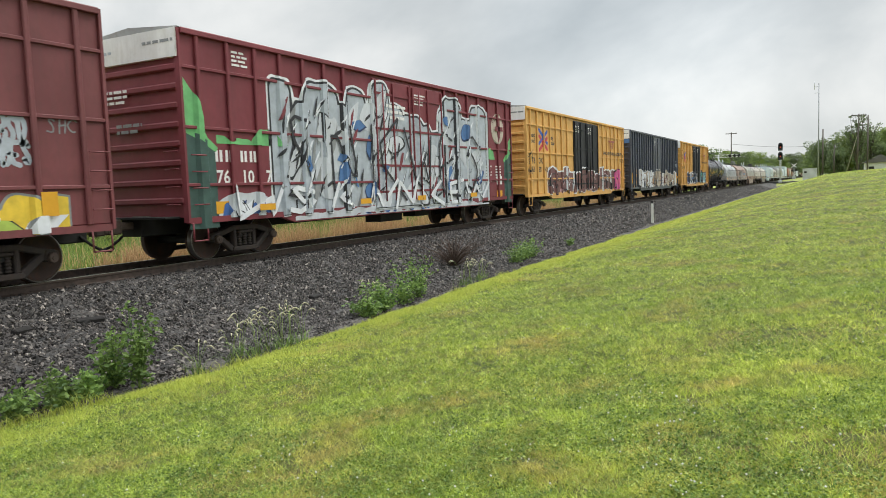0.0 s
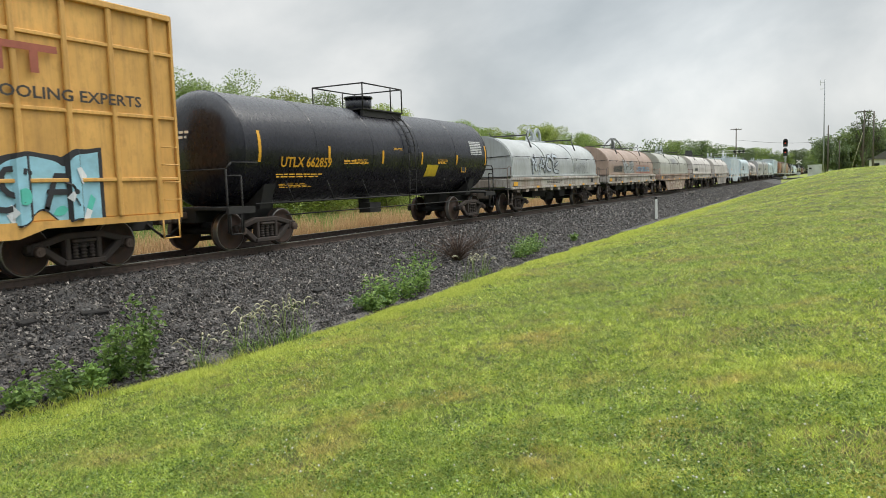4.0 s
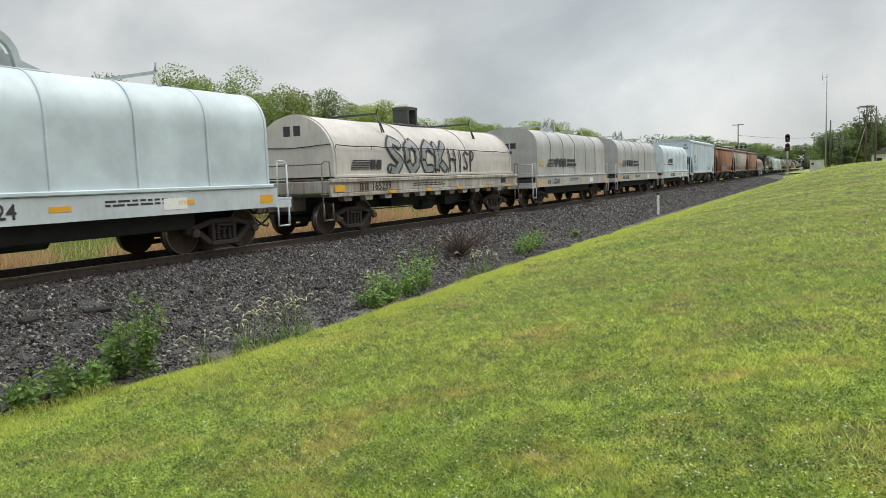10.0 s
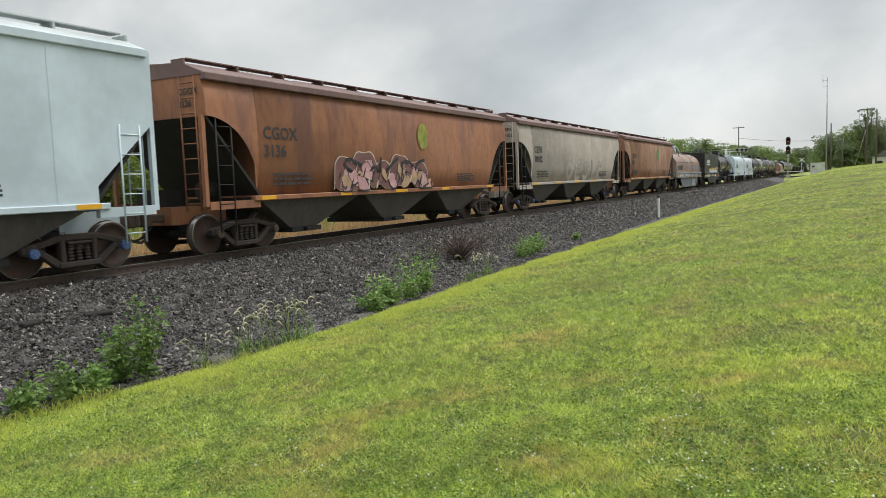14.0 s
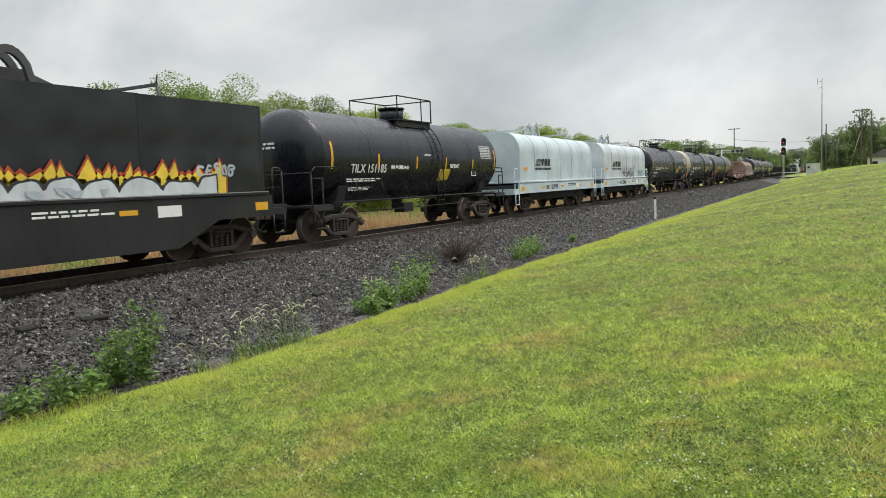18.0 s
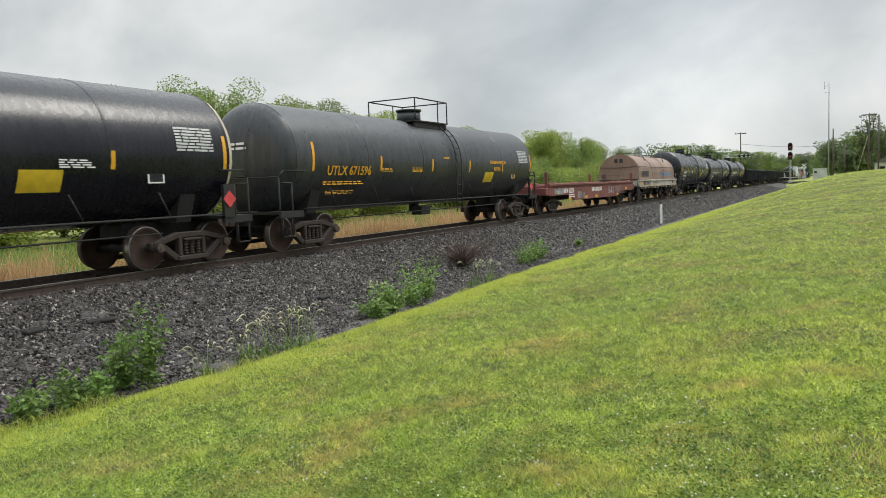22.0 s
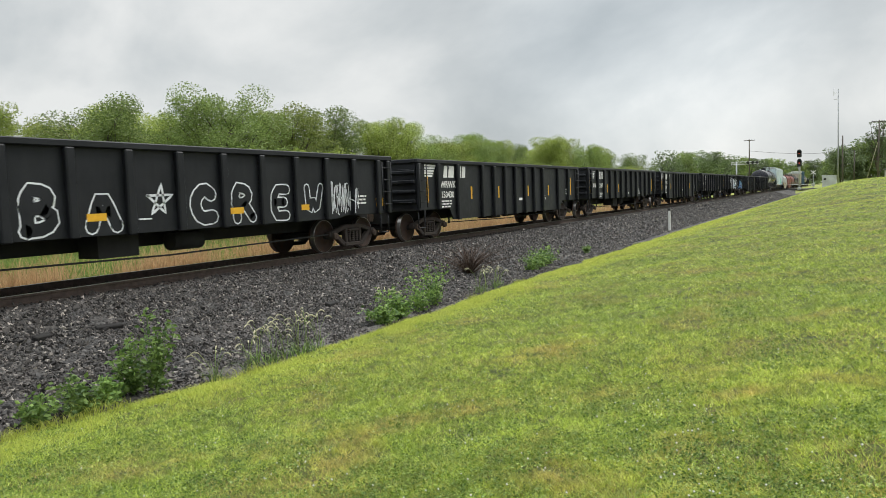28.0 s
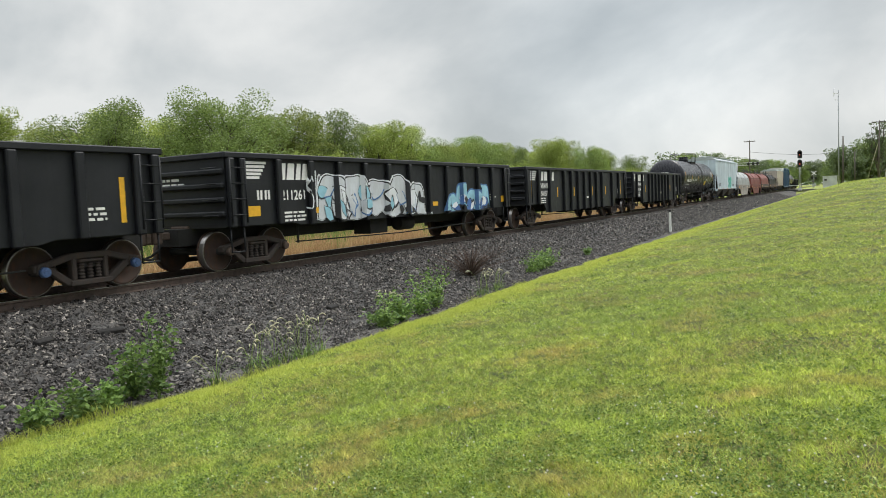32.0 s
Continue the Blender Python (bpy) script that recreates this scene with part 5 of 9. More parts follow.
    part("side_sill", G().box(-hb + cut - 0.2, hb - cut + 0.2, -w - 0.05, -w + 0.1, 1.17, 1.29).box(-hb + cut - 0.2, hb - cut + 0.2, w - 0.1, w + 0.05, 1.17, 1.29), col, car, bevel=0.015)
    for i in range(8):
        x = -hb + cut + (2 * hb - 2 * cut) * (i + 0.5) / 8
        if not curved:
            part("side_seam", G().box(x - 0.03, x + 0.03, -w - 0.008, -w, 1.3, eave - 0.14), col, car)
    # roof walk and hatches
    g = G().box(-hb + 0.1, hb - 0.1, -0.98, -0.68, eave + 0.36, eave + 0.385).box(-hb + 0.1, hb - 0.1, 0.68, 0.98, eave + 0.36, eave + 0.385)
    part("roof_walk", g, roof_mat, car)
    g = G()
    for i in range(11):
        x = -hb + 2 * hb * i / 10
        g.box(x - 0.025, x + 0.025, -1.0, -0.62, eave + 0.2, eave + 0.36)
    part("walk_bracket", g, roof_mat, car)
    for i in range(4):
        x = -hb + 2 * hb * (i + 0.5) / 4
        part("hatch_cover", G().box(x - 1.6, x + 1.6, -0.32, 0.32, eave + 0.32, eave + 0.42), roof_mat, car, bevel=0.04)
    # hopper chutes
    for i in range(3):
        xc = (-hb + cut) + (2 * hb - 2 * cut) * (i + 0.5) / 3
        q = (2 * hb - 2 * cut) / 6
        g = G()
        vs = [(xc - q, -w + 0.1, 1.25), (xc + q, -w + 0.1, 1.25), (xc + q, w - 0.1, 1.25), (xc - q, w - 0.1, 1.25), (xc - 0.55, -1.0, 0.42), (xc + 0.55, -1.0, 0.42), (xc + 0.55, 1.0, 0.42), (xc - 0.55, 1.0, 0.42)]
        g.add(vs, [(0, 1, 5, 4), (1, 2, 6, 5), (2, 3, 7, 6), (3, 0, 4, 7), (4, 5, 6, 7)])
        c = part("discharge_chute", g, paint("chute_paint", (0.09, 0.085, 0.082), (0.2, 0.14, 0.1), 0.4, 0.7, 0.5), car)
        part("outlet_gate", G().box(xc - 0.6, xc + 0.6, -1.1, 1.1, 0.3, 0.42).cyl((xc - 0.1, -1.25, 0.37), (xc - 0.1, -1.1, 0.37), 0.06, 8), M_DARK, c)
    lm = mark or M_BLACKL
    if number:
        yb = -w - 0.05 if curved else -w - 0.002
        if code:
            lettering(car, code, -hb - 0.012, -0.75, eave - 0.42, 0.2, lm, True)
            lettering(car, number, -hb - 0.012, -0.75, eave - 0.68, 0.2, lm, True)
        mark_bars(car, -hb + 1.7, yb, 2.62, 3, 0.36, lm, 1.0, code)
        lettering(car, number, -hb + 1.7, yb - 0.006, 2.2, 0.4, lm)
    fine_print(car, -hb + 2.0, -w - (0.03 if curved else 0.001), 1.75, 3, 1.6, lm, 0.06, False, seed)
    fine_print(car, hb - 4.5, -w - (0.03 if curved else 0.001), 1.7, 4, 1.5, lm, 0.04, False, seed + 2)
    conspicuity(car, (-hb + cut, -hb + cut + 3.1, -0.6, 2.4, hb - cut - 0.5), -w - 0.052, 1.19, 0.09, 0.5)
    part("load_label", G().box(-0.1, 0.1, -w - 0.055, -w - 0.05, 1.2, 1.27), M_YEL, car)

    def y_at(x, z):
        return -float(np.interp(z, [p[1] for p in body[:len(body) // 2]], [-p[0] for p in body[:len(body) // 2]])) - 0.008
    return car, hb, y_at


def gondola(b0, b1, label, col, seed, number="", deep=True, inset=0.85, emblem_on=True, ladder_yellow=False, top=2.6, blue=False, tall_marks=False, code="WRWK"):
    car, h = car_base("gondola", label, b0 + 0.85, b1 - 0.85, b0 + 1.25, b1 - 1.25, "gondola cars of the train", blue)
    hb, w = (b1 - b0) / 2 - inset, 1.47
    low = 0.62 if deep else 0.95
    sp = [(-hb, 1.02), (-hb + 2.2, 1.02), (-hb + 2.5, low), (hb - 2.5, low), (hb - 2.2, 1.02), (hb, 1.02), (hb, top), (-hb, top)]
    part("side_wall", G().profx(sp, -w, -w + 0.05), col, car)
    part("side_wall", G().profx(sp, w - 0.05, w), col, car)
    for e in (-1, 1):
        x0, x1 = sorted((e * hb, e * (hb - 0.06)))
        part("end_wall", G().box(x0, x1, -w + 0.05, w - 0.05, 1.02, top), col, car)
        for k in range(4):
            z = 1.25 + k * (top - 1.35) / 4
            x0, x1 = sorted((e * hb, e * (hb + 0.09)))
            part("end_rib", G().box(x0, x1, -w, w, z, z + 0.12), col, car, bevel=0.03)
        ladder(car, e * (hb - 0.28), -w - 0.12, 1.1, top - 0.1, 4, 0.46, col, posts=True)
        ladder(car, e * (hb + 0.16), -w + 0.32, 1.1, top - 0.1, 4, 0.46, col, "y", posts=False)
        part("step", G().tube([(e * (hb - 0.5), -w, 1.0), (e * (hb - 0.5), -w, 0.45), (e * (hb - 0.1), -w, 0.45), (e * (hb - 0.1), -w, 1.0)], 0.02), col, car)
    part("brake_rod", G().tube([(-hb + 2.6, -1.15, 0.52), (0.0, -1.15, 0.44), (hb - 2.6, -1.15, 0.52)], 0.02).tube([(-hb + 2.7, -1.15, 0.95), (-hb + 2.7, -1.15, 0.48)], 0.03), M_DARK, car)
    part("floor_plate", G().box(-hb, hb, -w + 0.05, w - 0.05, 1.0, 1.08), M_DARK, car)
    part("center_sill", G().box(-hb - 0.4, hb + 0.4, -0.35, 0.35, 0.62, 1.0).box(-1.6, -0.7, -1.1, -0.5, 0.5, 0.95).cyl((0.3, -0.8, 0.7), (1.1, -0.8, 0.7), 0.2, 12), M_DARK, car)
    part("top_chord", G().box(-hb - 0.06, hb + 0.06, -w - 0.1, -w + 0.06, top - 0.06, top + 0.07).box(-hb - 0.06, hb + 0.06, w - 0.06, w + 0.1, top - 0.06, top + 0.07)
         .box(-hb - 0.08, -hb + 0.05, -w, w, top - 0.06, top + 0.07).box(hb - 0.05, hb + 0.08, -w, w, top - 0.06, top + 0.07), col, car, bevel=0.02)
    n = 11
    xs = [-hb + 0.2 + (2 * hb - 0.4) * i / n for i in range(n + 1)]
    if not deep:
        xs = [-hb + 0.12] + [1.195 * k + 0.05 for k in range(-6, 7)] + [hb - 0.12]
    else:
        xs = [-hb + 0.1, -6.5, -5.11] + [1.03 * k - 0.06 for k in range(-3, 4)] + [5.0, 6.4, hb - 0.1]
    for x in xs:
        inner = abs(x) < hb - 2.4
        me = G().profx([(-0.09, (low - 0.02) if inner else 1.0), (0.09, (low - 0.02) if inner else 1.0), (0.09, top - 0.06), (-0.09, top - 0.06)], -0.12, 0).mesh("side_post", col, 0.025)
        child("side_post", me, car, pose(x, -w, 0))
        child("side_post", me, car, pose(x, w, 0, 0, 0, 180))

    def y_at(x, z):
        return -w - (0.12 if any(abs(x - q) < 0.09 for q in xs) else 0.0)
    a, pit = (-7.42, 1.0) if deep else (-7.13, 1.31)
    if emblem_on:
        g = G()
        for k in range(5):
            g.box(a + 0.1, a + 0.85 - 0.06 * k, -w - 0.004, -w, 2.42 - k * 0.085, 2.48 - k * 0.085)
        part("emblem", g, M_WHITE, car)
        g = G()
        for k in (0, 1):
            x = a + pit + ((0.35, 1.46) if deep else (0.0, 0.56))[k]
            q_ = 0.75 if deep and k == 0 else 0.5
            for u, v_ in ((0.0, 0.36), (0.46, 1.0)):
                g.add([(x + q_ * u, -w - 0.004, 2.06), (x + q_ * v_, -w - 0.004, 2.06), (x + q_ * v_ + 0.05, -w - 0.004, 2.46), (x + q_ * u + 0.08, -w - 0.004, 2.46)], [(0, 1, 2, 3)])
        part("emblem", g, M_WHITE, car)
    if number:
        if tall_marks:
            mark_bars(car, a + pit + 0.14, -w, 1.72, 4, 0.28, M_WHITE, 1.0, code)
            lettering(car, number, a + pit + 0.16, -w - 0.004, 1.38, 0.31, M_WHITE)
        else:
            mark_bars(car, a + 0.5, -w, 1.6, 2, 0.3, M_WHITE)
            lettering(car, number, a + pit, -w - 0.004, 1.58, 0.33, M_WHITE, wide=0.95)
        fine_print(car, a + pit + 0.1, -w, 1.24, 3, 0.8, M_WHITE, 0.05, False, seed)
    yel = plain("gondola_yellow", (0.75, 0.40, 0.02), 0.5)
    if ladder_yellow:
        for x in (-7.22, 6.85):
            part("reflector_strip", G().box(x, x + 0.11, -w - 0.008, -w, 1.25, 2.1), yel, car, "tall yellow reflector strip")
        for x in (-3.98, -1.6, 1.42, 3.84):
            part("reflector_strip", G().box(x - 0.05, x + 0.05, -w - 0.008, -w, 1.3, 1.75), yel, car)
        for k in range(5):
            part("stencil_line", G().box(3.14, 3.52 - 0.06 * k, -w - 0.005, -w, 1.12 + 0.07 * k, 1.16 + 0.07 * k), M_WHITE, car)
    else:
        for i, x in enumerate([-hb + 0.85, xs[3] + 0.4, xs[5] + 0.5, xs[8] + 0.4, xs[10] + 0.3, hb - 0.5]):
            part("reflector_strip", G().box(x - 0.2, x + 0.2, -w - 0.008, -w, 1.22, 1.36 + (0.1 if i in (0, 5) else 0)), yel, car)
    fine_print(car, hb - 1.7, -w, 1.5, 3, 0.5, M_WHITE, 0.05, False, seed + 4)
    fine_print(car, -0.5, -hb - 0.005, 2.2, 3, 0.7, M_WHITE, 0.06, True, seed + 5)
    part("data_panel", G().box(0.4, 0.75, -w - 0.006, -w, 1.15, 1.25), M_WHITE, car)
    return car, hb, y_at


def flat_car(b0, b1, label, col, seed, number=""):
    car, h = car_base("flat_car", label, b0 + 0.85, b1 - 0.85, b0 + 1.55, b1 - 1.7, "flat cars of the train")
    hb, w = (b1 - b0) / 2 - 0.85, 1.5
    deck = part("deck", G().box(-hb, hb, -w, w, 1.3, 1.42), col, car, bevel=0.02)
    sp = [(-hb, 0.92), (-hb + 2.9, 0.92), (-hb + 3.9, 0.62), (hb - 3.9, 0.62), (hb - 2.9, 0.92), (hb, 0.92), (hb, 1.3), (-hb, 1.3)]
    part("side_sill", G().profx(sp, -w, -w + 0.08).profx(sp, w - 0.08, w), col, car)
    part("deck_lip", G().box(-hb, hb, -w - 0.06, -w + 0.05, 1.38, 1.5).box(-hb, hb, w - 0.05, w + 0.06, 1.38, 1.5), col, car, bevel=0.02)
    part("center_sill", G().box(-hb - 0.3, hb + 0.3, -0.35, 0.35, 0.62, 1.3), M_DARK, car)
    me = G().box(-0.25, 0.25, -0.12, 0.12, 0, 0.13).mesh("container_pedestal", col, 0.03)
    for x in (-hb + 1.2, -hb + 4.0, -2.4, 0.2, 3.4, hb - 3.2, hb - 0.8):
        child("container_pedestal", me, deck, pose(x, -w + 0.16, 1.42))
        child("container_pedestal", me, deck, pose(x, w - 0.16, 1.42))
    for e in (-1, 1):
        part("end_stake", G().box(e * (hb + 0.02) - 0.07, e * (hb + 0.02) + 0.07, -w + 0.02, -w + 0.16, 1.0, 2.05), col, car, bevel=0.02)
        part("end_stake", G().box(e * (hb + 0.02) - 0.07, e * (hb + 0.02) + 0.07, w - 0.16, w - 0.02, 1.0, 2.05), col, car, bevel=0.02)
        part("end_sill", G().box(min(e * hb, e * (hb + 0.35)), max(e * hb, e * (hb + 0.35)), -w, w, 0.95, 1.3), col, car, bevel=0.02)
        part("hand_brake", G().cyl((e * (hb + 0.3), 0.5, 1.3), (e * (hb + 0.3), 0.5, 1.9), 0.03, 8).cyl((e * (hb + 0.25), 0.5, 1.85), (e * (hb + 0.32), 0.5, 1.85), 0.17, 16), M_COUPLER, car)
    mark_bars(car, -hb + 2.15, -w - 0.001, 1.02, 3, 0.3, M_WHITE)
    lettering(car, number, -hb + 2.95, -w - 0.003, 1.01, 0.34, M_WHITE)
    mark_bars(car, -hb + 6.9, -w - 0.001, 1.02, 8, 0.3, M_WHITE)
    conspicuity(car, [-6.9, 6.1], -w - 0.002, 0.98, 0.16, 0.42)
    conspicuity(car, [-5.15, -2.4, -0.5, 4.0], -w - 0.002, 0.68, 0.12, 0.42)
    fine_print(car, -hb + 2.95, -w - 0.002, 0.88, 2, 1.0, M_WHITE, 0.05, False, seed)

    def y_at(x, z):
        return -w - 0.003
    return car, hb, y_at


# paints
RED = paint("boxcar_red", (0.20, 0.03, 0.04), (0.13, 0.05, 0.05), 0.3, 0.5, 0.25)
RED2 = paint("boxcar_oxide", (0.19, 0.047, 0.05), (0.10, 0.05, 0.045), 0.3, 0.5, 0.25, seed=2)
YELLOW = paint("boxcar_yellow", (0.74, 0.41, 0.11), (0.33, 0.18, 0.06), 0.3, 0.5, 0.3)
YELLOW2 = paint("boxcar_yellow_dirty", (0.71, 0.39, 0.10), (0.3, 0.16, 0.05), 0.4, 0.5, 0.4, seed=3)
SLATE = paint("boxcar_slate", (0.050, 0.060, 0.086), (0.15, 0.13, 0.12), 0.25, 0.33, 0.45, gloss=0.6, broad=((0.028, 0.036, 0.05), 0.6))
BLACKP = paint("black_paint", (0.012, 0.012, 0.013), (0.035, 0.033, 0.032), 0.4, 0.45, 0.35, gloss=0.35)
GONB = paint("gondola_black", (0.0085, 0.0095, 0.0125), (0.024, 0.025, 0.027), 0.35, 0.42, 0.3, gloss=0.33)
TANKB = paint("tank_black", (0.0065, 0.0066, 0.0125), (0.012, 0.012, 0.017), 0.25, 0.2, 0.25, gloss=0.42, dent=0.06)
TANKG = paint("tank_grey_black", (0.018, 0.021, 0.026), (0.08, 0.08, 0.08), 0.4, 0.25, 0.7, seed=5, gloss=0.5, broad=((0.05, 0.052, 0.055), 0.5), dent=0.1)
TANKH = paint("tank_head_cream", (0.62, 0.535, 0.41), (0.28, 0.17, 0.10), 0.35, 0.45, 0.3)
PALE = paint("pale_blue_grey", (0.53, 0.605, 0.635), (0.45, 0.52, 0.55), 0.25, 0.42, 0.12)
PALE2 = paint("pale_grey", (0.53, 0.57, 0.59), (0.38, 0.39, 0.38), 0.3, 0.45, 0.35, seed=4)
GREYC = paint("weathered_grey_hood", (0.42, 0.415, 0.41), (0.24, 0.205, 0.17), 0.3, 0.38, 0.3, seed=6, broad=((0.34, 0.325, 0.315), 0.5), dent=0.2)
WHITEC = paint("dirty_white_hood", (0.52, 0.485, 0.45), (0.30, 0.23, 0.16), 0.25, 0.45, 0.3, seed=7, broad=((0.45, 0.41, 0.37), 0.4))
OLIVE = paint("olive_grey_hood", (0.345, 0.345, 0.30), (0.28, 0.24, 0.19), 0.3, 0.5, 0.3, seed=8)
BROWNC = paint("brown_hood", (0.27, 0.18, 0.135), (0.15, 0.08, 0.055), 0.3, 0.42, 0.3, seed=9, broad=((0.19, 0.12, 0.09), 0.6))
SILLG = paint("sill_worn_grey", (0.27, 0.285, 0.29), (0.14, 0.08, 0.05), 0.6, 0.6, 0.6, seed=23, broad=((0.12, 0.13, 0.14), 0.7))
ROSE = paint("rose_grey_hood", (0.345, 0.25, 0.195), (0.19, 0.125, 0.09), 0.3, 0.42, 0.28, seed=10, broad=((0.27, 0.185, 0.14), 0.5))
SILVER = paint("silver_hood", (0.42, 0.44, 0.44), (0.24, 0.23, 0.2), 0.35, 0.4, 0.4, 0.1, seed=11)
SILLW = paint("sill_dirty_white", (0.47, 0.44, 0.40), (0.15, 0.10, 0.07), 0.7, 0.6, 0.9, seed=12, broad=((0.25, 0.18, 0.13), 0.6))
SILLR = paint("sill_rusty", (0.40, 0.33, 0.27), (0.20, 0.09, 0.05), 0.8, 0.7, 0.9, seed=13, broad=((0.25, 0.14, 0.09), 0.7))
SILLB = paint("sill_blue_grey", (0.11, 0.13, 0.14), (0.15, 0.13, 0.11), 0.4, 0.6, 0.5, seed=14)
BELLY = paint("belly_grime", (0.14, 0.115, 0.095), (0.09, 0.06, 0.045), 0.6, 0.8, 0.5, seed=15)
HOPW = paint("hopper_pale", (0.525, 0.61, 0.66), (0.45, 0.50, 0.52), 0.25, 0.42, 0.12, seed=16)
HOPR = paint("hopper_rust", (0.33, 0.135, 0.06), (0.14, 0.06, 0.04), 0.45, 0.55, 0.22, seed=17, broad=((0.17, 0.075, 0.055), 0.8))
HOPG = paint("hopper_grey", (0.43, 0.38, 0.33), (0.28, 0.18, 0.13), 0.4, 0.6, 0.5, seed=18)
HOPB = paint("hopper_tan_rust", (0.36, 0.20, 0.12), (0.18, 0.07, 0.045), 0.6, 0.6, 0.35, seed=19, broad=((0.2, 0.09, 0.055), 0.8))
PURP = paint("hopper_roof_brown", (0.17, 0.10, 0.09), (0.1, 0.06, 0.05), 0.4, 0.6, 0.3, seed=20)
GALV = paint("galvanised_roof_pale", (0.42, 0.46, 0.46), (0.3, 0.3, 0.28), 0.3, 0.45, 0.2)
FLATR = paint("flat_car_oxide", (0.19, 0.052, 0.042), (0.10, 0.05, 0.04), 0.5, 0.6, 0.5, seed=21)
LUGD = plain("dark_fitting", (0.06, 0.06, 0.06), 0.6)
LUGM = plain("weathered_grey_fitting", (0.16, 0.17, 0.165), 0.6)
LUGG = plain("grey_fitting", (0.36, 0.39, 0.39), 0.5)
REDC = paint("red_hood", (0.22, 0.06, 0.045), (0.12, 0.06, 0.05), 0.4, 0.5, 0.4, seed=22)
BLUEB = paint("boxcar_blue", (0.05, 0.11, 0.19), (0.1, 0.1, 0.1), 0.3, 0.5, 0.3)
BLACKC = paint("black_dented_hood", (0.007, 0.007, 0.009), (0.014, 0.014, 0.015), 0.25, 0.26, 0.2, gloss=0.5, dent=0.1)
S_WHITE = plain("spray_white", (0.72, 0.74, 0.76), 0.55, 0, 0.12, 3)
S_SILVER = plain("spray_silver", (0.42, 0.46, 0.50), 0.45, 0, 0.2, 3)
S_BLACK = plain("spray_black", (0.025, 0.025, 0.03), 0.5, 0, 0.2, 4)
S_NAVY = plain("spray_navy", (0.025, 0.04, 0.11), 0.5, 0, 0.3, 3)
S_BLUE = plain("spray_blue", (0.05, 0.13, 0.36), 0.5, 0, 0.3, 3)
S_LBLUE = plain("spray_light_blue", (0.28, 0.52, 0.62), 0.5, 0, 0.2, 3)
S_PINK = plain("spray_pink", (0.60, 0.10, 0.28), 0.5, 0, 0.3, 3)
S_ROSE = plain("spray_rose", (0.48, 0.27, 0.28), 0.5, 0, 0.2, 3)
S_GREEN = plain("spray_green", (0.16, 0.46, 0.17), 0.5, 0, 0.25, 3)
S_DKGRN = plain("spray_dark_green", (0.05, 0.10, 0.085), 0.5, 0, 0.25, 3)
S_YEL = plain("spray_yellow", (0.75, 0.52, 0.05), 0.5, 0, 0.2, 3)
S_GREY = plain("spray_grey", (0.25, 0.26, 0.26), 0.5, 0, 0.2, 3)
S_SILVW = paint("spray_silver_white", (0.60, 0.63, 0.66), (0.35, 0.33, 0.32), 0.3, 0.5, 0.3)
S_PINK2 = plain("spray_rose_pink", (0.62, 0.12, 0.24), 0.5, 0, 0.2, 3)
S_DTEAL = plain("spray_dark_teal", (0.02, 0.22, 0.18), 0.5, 0, 0.2, 3)
S_LIME = plain("spray_lime", (0.42, 0.55, 0.10), 0.5, 0, 0.2, 3)
S_CREAM = paint("spray_cream", (0.52, 0.45, 0.35), (0.2, 0.1, 0.06), 0.6, 0.6, 0.5)
S_TAN = plain("spray_tan", (0.42, 0.27, 0.16), 0.6, 0, 0.3, 3)
S_BLUE2 = plain("spray_faded_blue", (0.07, 0.16, 0.34), 0.6, 0, 0.3, 3)
RUSTP = plain("rust_patch", (0.13, 0.05, 0.03), 0.9, 0, 0.4, 8)
S_BROWN = plain("spray_brown", (0.17, 0.075, 0.07), 0.5, 0, 0.25, 3)
S_TEAL = plain("spray_teal", (0.10, 0.50, 0.40), 0.5, 0, 0.2, 3)
M_DOORB = paint("door_black", (0.013, 0.014, 0.017), (0.045, 0.043, 0.042), 0.3, 0.5, 0.4, gloss=0.35)


def patch(g, pts, y_at, lift):
    """A filled outline of (x, z) points, cut into slices that follow the side of the car."""
    x0, x1 = min(p[0] for p in pts), max(p[0] for p in pts)
    n = max(2, int((x1 - x0) / 0.07))

    def span(x):
        zs = []
        for (ax, az), (bx_, bz) in zip(pts, pts[1:] + pts[:1]):
            if (ax - x) * (bx_ - x) <= 0 and ax != bx_:
                zs.append(az + (bz - az) * (x - ax) / (bx_ - ax))
        return (min(zs), max(zs)) if zs else None
    for i in range(n):
        xa, xb = [x0 + (x1 - x0) * min(0.999, max(0.001, q / n)) for q in (i, i + 1)]
        a, b = span(xa), span(xb)
        if a and b:
            ya_, yb_ = [min(y_at(q + e, 2) for e in (-0.07, 0, 0.07)) - lift for q in (xa, xb)]
            g.add([(xa, ya_, a[0]), (xb, yb_, b[0]), (xb, yb_, b[1]), (xa, ya_, a[1])], [(0, 1, 2, 3)])


def skyline(x, tops):
    """Upper edge of a row of rounded letters: tops are (centre, half width, height)."""
    return max(t - (0.35 if abs(x - c) < w else 9) * (abs(x - c) / w) ** 4 - max(0, abs(x - c) - w) * 4 for c, w, t in tops)


